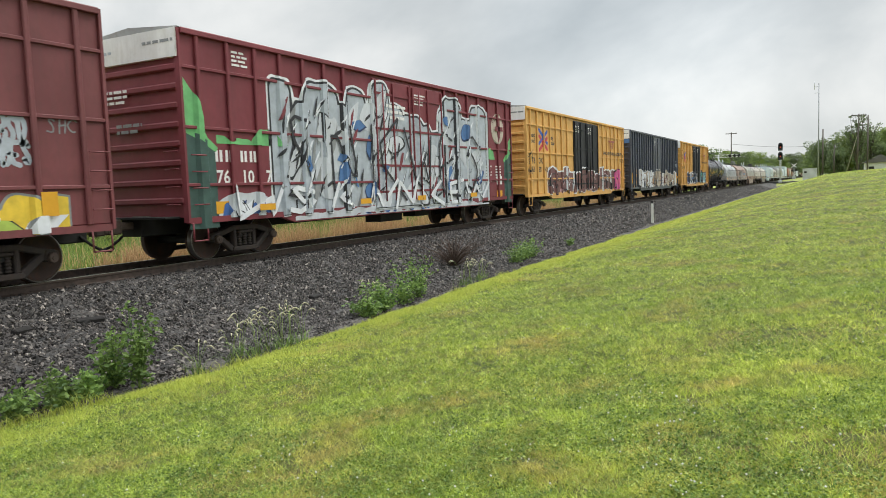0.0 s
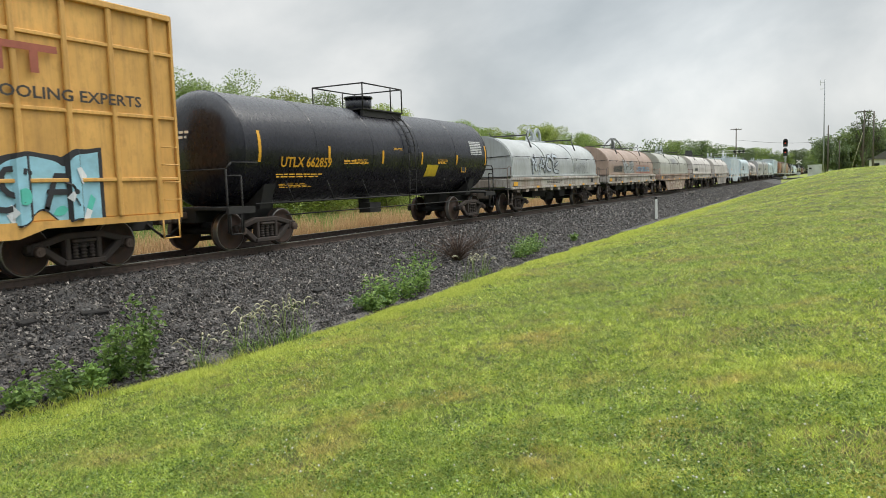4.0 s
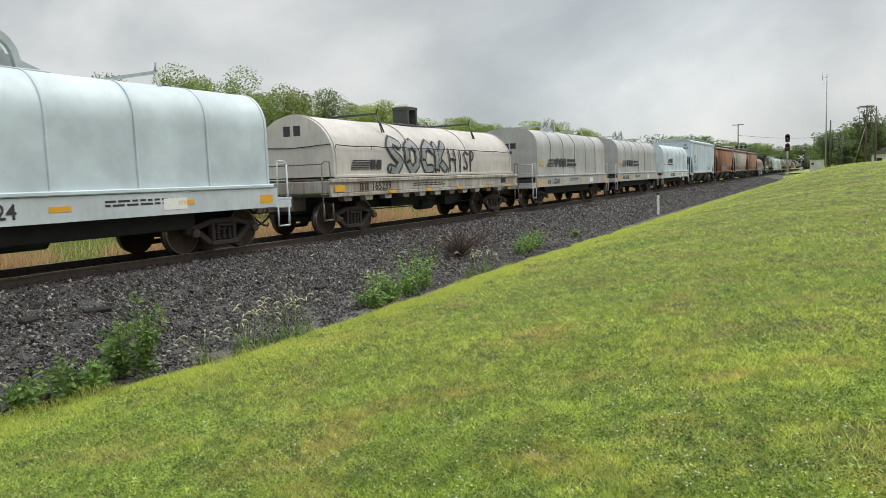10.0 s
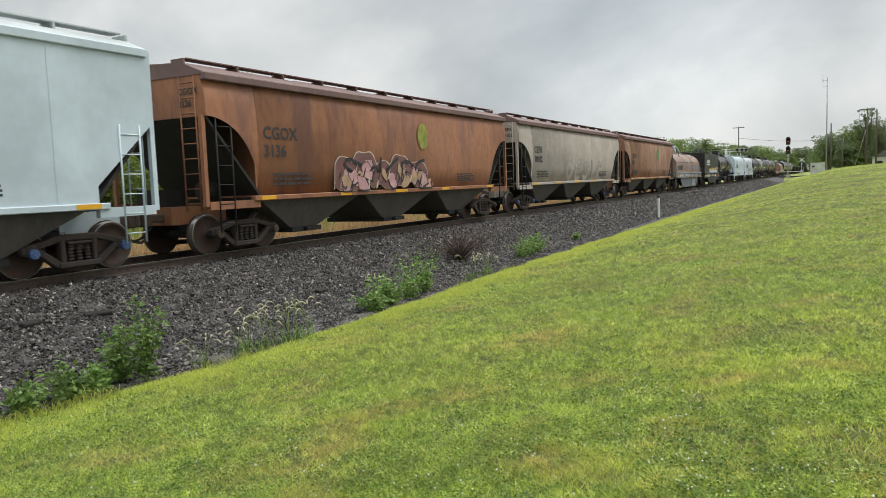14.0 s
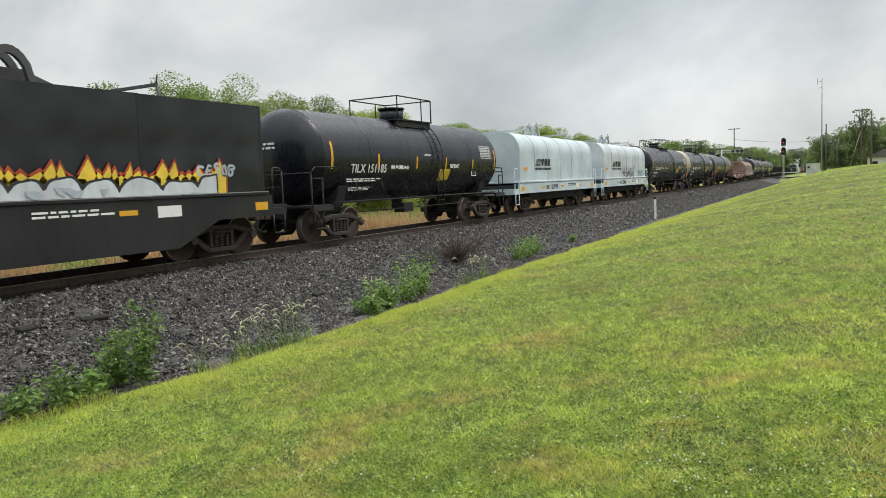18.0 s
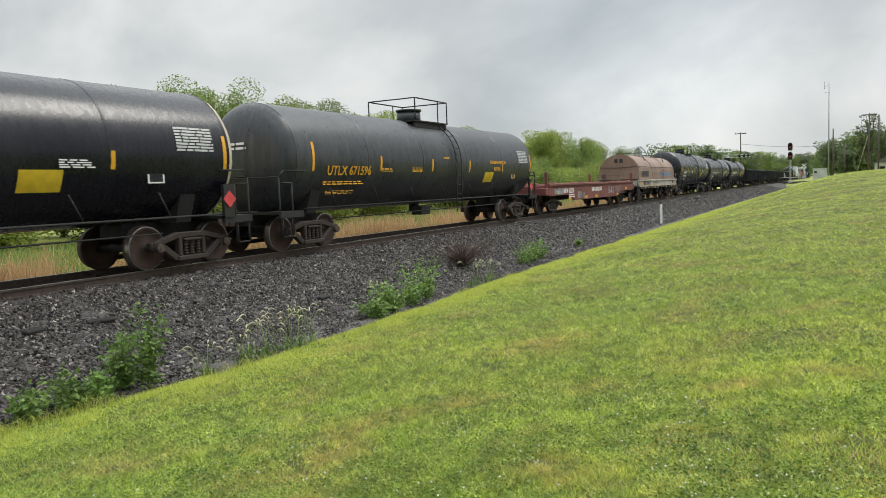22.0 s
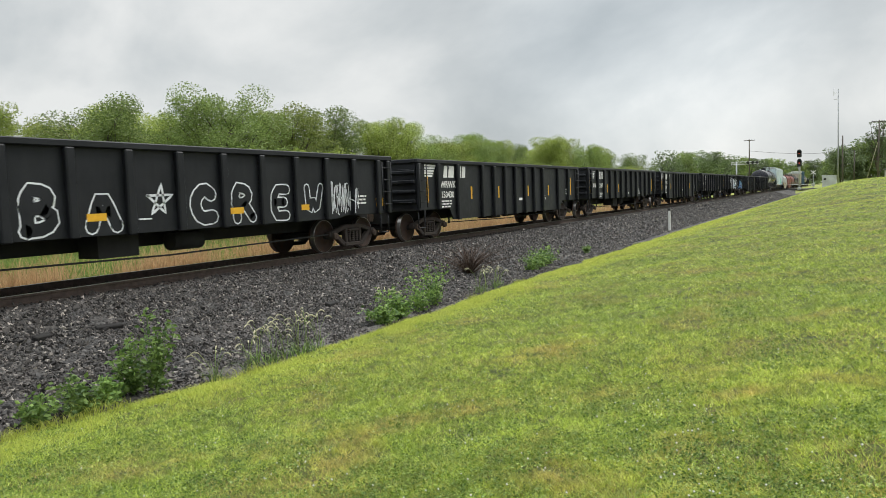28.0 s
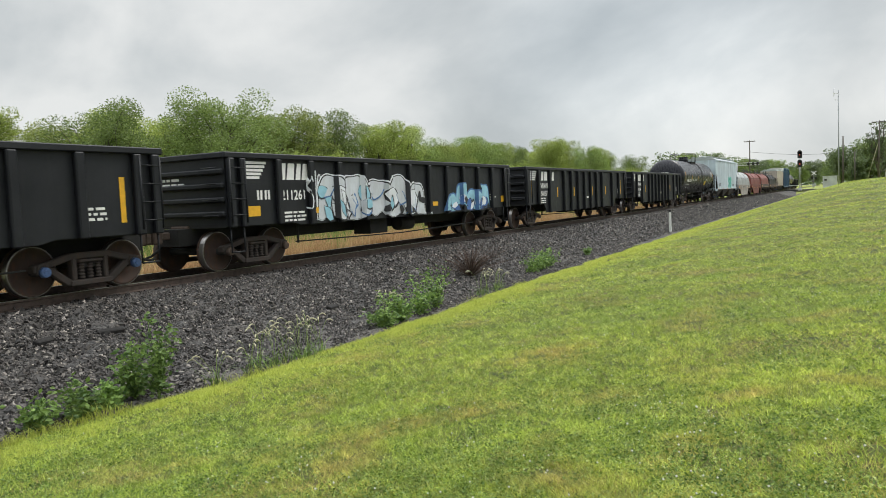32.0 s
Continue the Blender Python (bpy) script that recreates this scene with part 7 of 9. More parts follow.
lettering(car, "AOK", -hb - 0.012, 0.55, 2.75, 0.4, M_BLACKL, True, 1.2)

# 12 to 17
car, hb, L, ya = coil_hood(181.2, 194.35, "pale blue-grey square-hooded coil car, freshly painted", PALE, PALE, 12, LUGG, "162132", "", "square", 1.38, None, (0, 0), -3.95)
for k, t_ in enumerate(("COVERS TO BE APPLIED", "TO CAR SERIES", "160040-162139")):
    lettering(car, t_, -hb - 0.01, 1.1 - k * 0.22, 2.95 - k * 0.17, 0.16, M_BLACKL, True)
coil_hood(194.35, 208.05, "pale blue-grey round-shouldered coil car with black emblem", PALE, PALE2, 13, LUGG, "400024", "under", "hood", 1.3, code="NKLX")
car, hb, L, ya = coil_round(208.05, 223.2, "cream coil car with large dark sprayed letters", WHITEC, SILLW, BELLY, 14, LUGD, "165239", True, False)
round_emblem(car, hb, ya, -5.43, 1.8, 0.29, S_BLACK)
graffiti(car, "SOCK", -3.5, 0.6, 1.72, 2.75, ya, [(0.34, S_BLACK), (0.2, S_GREY)], 24, 0.06, "", 0)
graffiti(car, "HISP", 0.6, 2.7, 1.75, 2.5, ya, [(0.09, S_BLACK)], 26)
coil_hood(223.2, 237.37, "weathered grey round-shouldered coil car with black emblem", GREYC, GREYC, 15, LUGG, "162760", "beside", "hood", 1.48, None, (-4.34, 0.40), -4.33)
coil_hood(237.37, 251.6, "dented weathered grey coil car with black emblem", GREYC, GREYC, 16, LUGG, "162936", "beside", "hood", 1.5, None, (-4.58, 0.40), -4.58)
coil_hood(251.6, 264.85, "pale blue-grey coil car with black emblem", PALE, PALE2, 17, LUGG, "400168", "under", "hood", 1.2, code="NKLX")

# 18 to 21: covered hoppers
car, hb, ya = hopper(264.85, 281.4, "pale blue-grey covered hopper with flat sides", HOPW, GALV, 18, 4.2, "36070", "AEX")
car, hb, ya = hopper(281.4, 299.0, "rusty orange-brown curved-side covered hopper with graffiti", HOPR, PURP, 19, 3.95, "3136", "CGOX", curved=True)
mural(car, -3.7, 1.7, 1.3, letters(-3.7, 1.7, 2.4, 0.3, 127, 1.2), lambda x, z: ya(x, 2.0) - 0.03, [(0.03, S_CREAM), (0.0, S_BROWN)], [(S_ROSE, S_BLACK, 14, 0.7), (S_TAN, None, 10, 0.6), (S_BLACK, None, 16, 0.45, 1.1), (S_CREAM, None, 14, 0.5, 1.3)], 127, "grey and rose sprayed letters", 0.3)
graffiti(car, "SAKSF", -3.4, 1.5, 1.5, 2.2, lambda x, z: ya(x, z) - 0.06, [(0.09, S_BLACK)], 27, 0.25)
g = G().add([(1.16 + 0.33 * math.cos(k * math.pi / 10), ya(0, 2.95) - 0.02, 2.95 + 0.42 * math.sin(k * math.pi / 10)) for k in range(20)], [tuple(range(20))])
part("emblem", g, plain("emblem_lime", (0.25, 0.26, 0.05), 0.7, 0, 0.4, 5), car, "round faded yellow-green emblem")
car, hb, ya = hopper(299.0, 316.9, "dirty cream covered hopper with grey scrawl", HOPG, PURP, 20, 3.95, "70102", "CEFX", curved=True)
graffiti(car, "OESIC", -2.0, 4.5, 1.4, 2.3, ya, [(0.3, S_GREY), (0.2, HOPG)], 28)
car, hb, ya = hopper(316.9, 334.4, "tan and rust-streaked covered hopper", HOPB, PURP, 21, 3.95, "3126", "CGOX", curved=True)
g = G().add([(1.9 + 0.4 * math.cos(k * math.pi / 10), ya(0, 3.0) - 0.02, 3.0 + 0.45 * math.sin(k * math.pi / 10)) for k in range(20)], [tuple(range(20))])
part("emblem", g, plain("emblem_green", (0.12, 0.25, 0.08), 0.6), car, "round green emblem")

# 22 to 26
car, hb, L, ya = coil_round(334.4, 349.65, "brown coil car with a blue-grey deep sill", BROWNC, SILLG, SILLB, 22, LUGG, "164391", False)
round_emblem(car, hb, ya, -5.5, 1.78, 0.4, S_BLACK)
name_bars(car, hb, ya, 10, 0.85, 1.8)
graffiti(car, "BS", 1.6, 2.9, 0.35, 0.9, lambda x, z: -1.465, [(0.2, S_WHITE), (0.1, SILLB)], 29)
car, hb, L, ya = coil_hood(349.65, 362.75, "black square-hooded coil car with flame graffiti", BLACKC, BLACKP, 23, LUGD, "162155", "", "square", 1.38, M_WHITE, (0, 0), -3.95)
emblem(car, -hb + 1.2, -1.524, 2.45, 0.34, M_WHITE, "under")
rf = random.Random(61)
for lift_, grow_, mat_, name_ in ((0.0, 0.05, plain("spray_flame_red", (0.42, 0.06, 0.02), 0.5, 0, 0.3, 3), "red rim of the flames"), (0.003, 0.0, S_YEL, "yellow flames behind silver letters")):
    g, rf = G(), random.Random(61)
    x_ = -hb + 3.2
    while x_ < hb - 1.5:
        w_, t_ = rf.uniform(0.10, 0.22), rf.uniform(1.82, 2.18)
        q_ = rf.uniform(-0.05, 0.12)
        g.add([(x_ - w_ - grow_, ya(0, 0) - lift_, 1.46), (x_ + w_ + grow_, ya(0, 0) - lift_, 1.46), (x_ + w_ * 1.1 + grow_, ya(0, 0) - lift_, 1.8), (x_ + q_ + 0.02, ya(0, 0) - lift_, t_ + grow_ * 1.6), (x_ - w_ * 1.1 - grow_, ya(0, 0) - lift_, 1.78)], [(0, 1, 2, 3, 4)])
        x_ += w_ * 1.25
    part("graffiti", g, mat_, car, name_)
mural(car, -hb + 3.3, hb - 1.6, 1.46, letters(-hb + 3.3, hb - 1.6, 1.85, 0.12, 30, 0.9), lambda x, z: ya(x, z) - 0.008, [(0.04, S_BLACK), (0.0, S_SILVW)], [(S_SILVER, None, 8, 0.4)], 30, "")
graffiti(car, "CESOB", hb - 2.1, hb - 1.0, 1.85, 2.1, ya, [(0.06, S_SILVER)], 31, 0.22)
for k, t_ in enumerate(("COVERS TO BE APPLIED", "TO CAR SERIES", "162240-162269")):
    lettering(car, t_, -hb - 0.01, 1.1 - k * 0.22, 2.95 - k * 0.17, 0.16, M_WHITE, True)
tank_car(362.75, 376.5, "short black tank car with yellow strips", TANKB, 24, "151185", "TILX", 1.36, 2.36)
coil_hood(376.5, 389.75, "pale blue-grey coil car with black emblem, clean paint", PALE, PALE, 25, LUGG, "162499", "under", "hood", 1.15)
car, hb, L, ya = coil_hood(389.75, 403.5, "pale grey coil car with outlined graffiti", PALE2, PALE, 26, LUGG, "162460", "under", "hood", 1.35, None, (-3.6, 0.34), -2.05)
graffiti(car, "HEBNOIB", -1.0, 2.2, 1.47, 2.15, ya, [(0.055, S_BLACK)], 32, 0.15, "", 2)
graffiti(car, "NONONO", -0.9, 2.1, 1.47, 1.85, lambda x, z: ya(x, z) - 0.006, [(0.035, S_BLACK)], 36, 0.15, "", 2)
graffiti(car, "SPOBSI", 3.1, 4.9, 1.5, 1.95, ya, [(0.05, S_DTEAL)], 33, 0.2)
graffiti(car, "SOC", 1.9, 2.35, 2.05, 2.3, ya, [(0.03, S_BLACK)], 37, 0.2)

# 27 to 29: long tanks
tank_car(403.5, 421.2, "glossy black tank car with yellow strips", TANKB, 27, "254592", "TCBX", 1.46, 2.38, None, None, True, True)
tank_car(421.2, 438.6, "black tank car with a cream-white tank head", TANKB, 28, "258590", "DPRX", 1.46, 2.40, TANKH, None, True)
tank_car(438.6, 456.9, "worn grey-black streaked tank car with yellow lettering", TANKG, 29, "671596", "UTLX", 1.46, 2.40, None, M_YEL, True)
lettering(CARS[-1][0], "FLAMMABLE LIQUID", 3.6, -1.475, 2.36, 0.17, M_YEL)
# 30, 31
car, hb, ya = flat_car(456.9, 474.7, "rust-red empty flat car with white lettering and tags", FLATR, 30, "62356")
graffiti(car, "SHABSOBE", -hb + 0.8, -hb + 2.15, 0.98, 1.26, ya, [(0.045, S_GREY), (0.03, S_SILVER)], 34, 0.25)
graffiti(car, "BSOKS", 2.2, 3.4, 0.85, 1.25, ya, [(0.04, S_SILVER)], 35, 0.25)
graffiti(car, "SOBUK".replace("U", "O"), 3.7, 5.0, 0.9, 1.25, ya, [(0.035, S_GREY)], 135, 0.25)
graffiti(car, "ELHIB", -hb + 4.4, -hb + 5.6, 0.72, 1.02, ya, [(0.09, S_GREY)], 36, 0.2)
car, hb, L, ya = coil_round(474.7, 489.9, "brown coil car with a dirty white sill", BROWNC, SILLW, BELLY, 31, LUGG, "167144", True, False)
round_emblem(car, hb, ya, -5.5, 1.78, 0.4, S_BLACK)
name_bars(car, hb, ya, 10, 0.85, 1.8)
# 32 to 34
tank_car(489.9, 507.8, "large glossy black tank car with yellow strips", TANKB, 32, "635", "BJBX", 1.52, 2.46, None, None, False, True, 2.1)
tank_car(507.8, 525.5, "black tank car with white lettering", TANKB, 33, "718904", "CTCX", 1.44, 2.40)
tank_car(525.5, 543.1, "black tank car with a grey data stencil", TANKB, 34, "283091", "", 1.46, 2.40)
# 35 to 42: gondolas
car, hb, ya = gondola(543.1, 560.3, "black gondola with white outlined graffiti letters", GONB, 35, "210683", False, 0.75)
for k, (ch, w_) in enumerate(((">", 0.2), ("B", 0.22), ("A", 0.22), ("*", 0.0), ("C", 0.26), ("R", 0.2), ("E", 0.2), ("W", 0.16))):
    x_ = -4.73 + 1.195 * k + 0.05
    graffiti(car, ch, x_ + 0.30, x_ + 0.98, 1.12 + 0.18 * (ch == "*"), 1.85 + 0.1 * (ch == "*"), lambda x, z: -1.47, [(w_ + 0.07, S_WHITE), (w_, GONB)] if w_ else [(0.05, S_WHITE)], 37 + k, 0.05, "", 1 if ch != "*" else 0)
part("graffiti", G().box(-0.95, -0.65, -1.475, -1.471, 1.2, 1.23), S_WHITE, car)
for k in range(3):
    graffiti(car, "WHKE", 4.95 + 0.4 * k, 5.4 + 0.4 * k, 1.15, 2.0 - 0.1 * k, ya, [(0.025, S_WHITE)], 38 + k, 0.3)
gondola(560.3, 577.67, "black deep-sided gondola with white numbers", GONB, 36, "150430", True, 0.8, True, True, 2.58, False, True)
gondola(577.67, 594.8, "black gondola with white numbers and yellow strips", GONB, 37, "212187", False, 0.8, True, True, 2.6)
gondola(594.8, 612.3, "black deep-sided gondola with white numbers and yellow strips", GONB, 38, "150241", True, 0.8, True, True, 2.58, False, True)
gondola(612.3, 629.4, "black gondola with white numbers", GONB, 39, "212127", False, 0.8, True, True, 2.6, True)
car, hb, ya = gondola(629.4, 646.5, "black gondola with silver and blue graffiti", GONB, 40, "211261", False, 0.95)
mural(car, -4.5, 1.2, 0.98, letters(-4.4, 1.0, 2.35, 0.5, 39, 1.3), ya, [(0.06, S_WHITE), (0.03, S_BLACK), (0.0, S_SILVW)], [(S_WHITE, S_BLACK, 10, 0.8), (S_LBLUE, S_BLACK, 7, 0.55), (S_BLACK, None, 10, 0.4), (S_SILVW, S_BLUE2, 8, 0.6)], 39, "silver and blue spray-painted letters", 0.3)
mural(car, 2.3, 5.8, 1.0, letters(2.3, 5.8, 2.1, 0.6, 40, 1.0), ya, [(0.05, S_BLUE2), (0.0, S_LBLUE)], [(S_BLUE, S_BLACK, 8, 0.6), (S_WHITE, S_BLUE, 8, 0.5), (S_BLACK, None, 6, 0.35)], 40, "bright blue spray-painted letters", 0.3)
graffiti(car, "SHO", -4.9, -4.2, 1.3, 2.3, ya, [(0.04, S_WHITE)], 43)
gondola(646.5, 664.1, "black gondola further down the train", GONB, 41, "150137", True, 0.85, True, True, 2.58, False, True)
gondola(664.1, 681.0, "black deep-sided gondola with white marks", GONB, 42, "150224", True, 0.8, True, True, 2.58, False, True)
# 43 on
tank_car(681.0, 698.2, "black tank car behind the gondolas", TANKB, 43, "200114", "", 1.5, 2.44)
car, hb, ya = hopper(698.2, 716.5, "pale covered hopper with green graffiti", HOPW, GALV, 44, 4.3, "")
graffiti(car, "SB", 0.5, 3.4, 1.4, 2.6, ya, [(0.4, S_TEAL)], 44)
coil_round(716.5, 731.0, "blue-grey coil car behind the pale hopper", SILVER, SILLW, SILLW, 45, LUGG)
coil_round(731.0, 745.6, "dark red coil car far down the line", REDC, REDC, REDC, 46, LUGD)
coil_round(745.6, 760.2, "dull red and tan coil car", REDC, BELLY, BELLY, 47, LUGD, "", True, False)
coil_round(760.2, 775.5, "black coil car far down the line", BLACKP, BELLY, BELLY, 48, LUGD, "", True, False)
hopper(775.5, 793.5, "pale grey covered hopper far down the line", HOPG, GALV, 50, 4.1, "")
boxcar(793.5, 813.0, "blue boxcar near the far end of view", BLUEB, "posts", 51, [(7.5, 10.5)], BLUEB)
tank_car(813.0, 830.5, "black tank car in the far distance", TANKB, 52)
gondola(830.5, 848.0, "dark gondola in the far distance", GONB, 53, "", True)


# ---- trees, reeds and weeds ----
M_BARK = plain("bark", (0.085, 0.07, 0.055), 0.9, 0, 0.4, 7)
M_LEAF = leaf_mat("leaves", (0.11, 0.165, 0.036), (0.275, 0.36, 0.095))
M_FARLEAF = leaf_mat("distant_leaves", (0.065, 0.10, 0.04), (0.20, 0.265, 0.10))
M_LEAF2 = leaf_mat("leaves_yellow_green", (0.16, 0.22, 0.038), (0.38, 0.44, 0.10))
M_PINE = leaf_mat("conifer_leaves", (0.08, 0.12, 0.045), (0.19, 0.25, 0.09))
M_WEED = leaf_mat("weed_leaves", (0.06, 0.125, 0.03), (0.25, 0.37, 0.085))
M_DRY = leaf_mat("dry_reed", (0.38, 0.23, 0.11), (0.66, 0.45, 0.24), 0.8, 0.3)
M_REEDG = leaf_mat("green_reed", (0.08, 0.13, 0.03), (0.26, 0.34, 0.08), 0.7, 0.3)
M_GRASS = grass_mat("grass_blades", ((0.0, (0.15, 0.22, 0.032)), (0.4, (0.38, 0.475, 0.062)), (0.8, (0.53, 0.615, 0.098)), (1.0, (0.70, 0.72, 0.25))), (0.50, 0.385, 0.13), 0.52, 0.4)
M_FRINGE = leaf_mat("fringe_grass", (0.33, 0.40, 0.05), (0.62, 0.64, 0.15), 0.7, 0.45)
M_CLOVER = grass_mat("clover_leaves", ((0.0, (0.075, 0.14, 0.023)), (0.6, (0.21, 0.305, 0.05)), (0.92, (0.37, 0.45, 0.11)), (1.0, (0.56, 0.62, 0.30))), (0.28, 0.31, 0.08), 0.62)
M_GRASSD = leaf_mat("dry_grass_blades", (0.16, 0.115, 0.035), (0.56, 0.46, 0.17), 0.7, 0.25)
M_DEADST = leaf_mat("dead_stalks", (0.035, 0.022, 0.018), (0.11, 0.07, 0.05), 0.9, 0.1)


def leaf_cards(points, size, seed, flat=0.35, spread=1.0):
    """Small folded leaves at the points: two quads a leaf spray."""
    r = np.random.default_rng(seed)
    n = len(points)
    a = r.normal(size=(n, 3))
    a[:, 2] *= flat
    a /= np.linalg.norm(a, axis=1, keepdims=True)
    b = r.normal(size=(n, 3))
    b -= a * (a * b).sum(1, keepdims=True)
    b /= np.linalg.norm(b, axis=1, keepdims=True)
    s = (size * r.uniform(0.6, 1.4, (n, 1)))
    c = np.cross(a, b)
    p = points
    v = np.stack([p - a * s * 0.5, p + b * s * 0.32 + c * s * 0.1, p + a * s * 0.55, p - b * s * 0.32 + c * s * 0.1], 1)
    f = np.arange(n * 4).reshape(n, 4)
    return v.reshape(-1, 3), f


def tree_meshes(seed, height, width, leaves, size, mat, open_=0.0, base=0.22):
    """Trunk with limbs, and a crown of leaf sprays gathered round the limb ends."""
    r = np.random.default_rng(seed)
    g = G()
    trunk = [(0, 0, 0)]
    for k in range(1, 6):
        trunk.append((trunk[-1][0] + r.normal(0, 0.02) * height, trunk[-1][1] + r.normal(0, 0.02) * height, height * 0.82 * k / 5))
    for k in range(5):
        g.cyl(trunk[k], trunk[k + 1], 0.016 * height * (1 - k / 6), 8, 0.016 * height * (1 - (k + 1) / 6), False)
    centers, radii = [], []
    for k in range(46):
        zf = r.uniform(base, 0.9)
        o = np.array(trunk[min(4, int(zf * 5 * 0.9))])
        a = r.uniform(0, 2 * math.pi)
        reach = width / 2 * r.uniform(0.45, 1.0) * (1.05 - 0.75 * abs(zf - 0.5) ** 1.3 * 1.4)
        e = np.array([o[0] + reach * math.cos(a), o[1] + reach * math.sin(a), height * min(0.96, zf + r.uniform(0.03, 0.16))])
        m = (o + e) / 2 + r.normal(0, 0.03 * height, 3)
        g.cyl(o, m, 0.006 * height, 5, 0.004 * height, False).cyl(m, e, 0.004 * height, 5, 0.0015 * height, False)
        for q, rad in ((e, 0.145), (m, 0.125), (e * 0.6 + m * 0.4 + r.normal(0, 0.04 * width, 3), 0.08)):
            centers.append(q)
            radii.append(width * rad * r.uniform(0.45, 1.25))
    for k in range(6):
        centers.append(np.array([r.normal(0, 0.12) * width, r.normal(0, 0.12) * width, height * r.uniform(0.78, 0.97)]))
        radii.append(width * r.uniform(0.07, 0.15))
    centers, radii = np.array(centers), np.array(radii)
    pick = r.choice(len(centers), leaves, p=radii ** 2 / (radii ** 2).sum())
    d = r.normal(size=(leaves, 3))
    d /= np.linalg.norm(d, axis=1, keepdims=True)
    pts = centers[pick] + d * (radii[pick] * r.uniform(0.35, 1.15, leaves) ** 0.6)[:, None] * np.array([1, 1, 0.72])
    pts = pts[pts[:, 2] > 0.12 * height * base / 0.22]
    v, f = leaf_cards(pts, size, seed + 1)
    return g.mesh("trunk", M_BARK), big_mesh("crown", v, f, mat)


KINDS = [tree_meshes(11, 10, 8.5, 45000, 0.13, M_LEAF, base=0.1), tree_meshes(12, 10, 7.5, 41000, 0.13, M_LEAF2, base=0.1), tree_meshes(13, 10, 9.5, 47000, 0.13, M_LEAF, base=0.12), tree_meshes(14, 10, 7, 40000, 0.125, M_LEAF2, base=0.06)]
FAR_KINDS = [tree_meshes(16, 10, 8.5, 6500, 0.36, M_LEAF), tree_meshes(17, 10, 7.5, 6000, 0.36, M_FARLEAF), tree_meshes(18, 10, 9.5, 6800, 0.36, M_FARLEAF), tree_meshes(19, 10, 7, 6000, 0.44, M_FARLEAF, base=0.08), tree_meshes(15, 10, 7, 2200, 0.4, M_FARLEAF, base=0.3)]
SHRUBS = [tree_meshes(31, 5, 6.5, 13000, 0.15, M_LEAF2, base=0.02), tree_meshes(32, 5, 7, 13000, 0.15, M_LEAF, base=0.02)]
CONIFER = tree_meshes(51, 12, 4.0, 3600, 0.24, M_PINE, base=0.35)


def tree(kind, x, y, z, scale, turn, label, group="trees behind the track", name="tree"):
    t = tagged(new(name), label, "tree" if name == "tree" else "shrub", group)
    t.matrix_basis = pose(x, y, z, 0, 0, turn) @ Matrix.Diagonal((scale, scale, scale, 1))
    part("trunk", kind[0], None, t)
    part("crown", kind[1], None, t)
    return t


rt_ = random.Random(8)
# near belt of trees beyond the track: heights over the ground by distance along it
BELT = [(3, 43, 7.2), (9, 42, 7.4), (14, 42, 7.5), (20, 44, 8.0), (26, 46, 8.4), (32, 44, 8.5), (37, 47, 9.0), (42.5, 45, 10.2), (47, 46, 9.6), (52.5, 46, 10.0), (60, 46, 10.4), (66, 46, 9.7), (71, 46, 9.9), (78, 47, 9.0), (86, 46, 8.8), (93, 48, 9.2), (100, 47, 9.4), (109, 48, 9.4),
        (116, 50, 9.0), (124, 48, 10.6), (134, 47, 10.8), (146, 48, 10.0), (156, 47, 10.2), (168, 48, 9.4), (178, 46, 9.0)]
for k, (x, y, hgt) in enumerate(BELT):
    tree(KINDS[(k * 3 + k // 4) % 4], x + rt_.uniform(-1, 1), y + rt_.uniform(-1.5, 2.5), -1.15, (hgt * (0.98 if x < 90 else 1.03) + 1.15) / 9.9, rt_.uniform(0, 360), "leafy green tree in the belt beyond the railway")
for k in range(24):
    tree(KINDS[(k * 2 + 1) % 4], 8 + k * 7.2 + rt_.uniform(-2, 2), 54 + rt_.uniform(-2, 2), -1.15, rt_.uniform(0.92, 1.08) * (0.94 if k < 5 else 1), rt_.uniform(0, 360), "leafy green tree deeper in the belt beyond the railway")
for k in range(26):
    x = 12 + k * 5.2
    tree(SHRUBS[k % 2], x + rt_.uniform(-1.5, 1.5), 37.5 + rt_.uniform(-2.5, 3), -1.15, rt_.uniform(0.9, 1.35), rt_.uniform(0, 360), "dense green shrub below the tree belt", "shrubs behind the track", "shrub")
for x, y, s in ((47, 36, 1.15), (55, 35, 1.0), (75, 34, 0.9), (33, 33, 0.8)):
    tree(SHRUBS[0], x, y, -1.15, s, x * 7, "pale green shrub standing before the tree belt", "shrubs behind the track", "shrub")
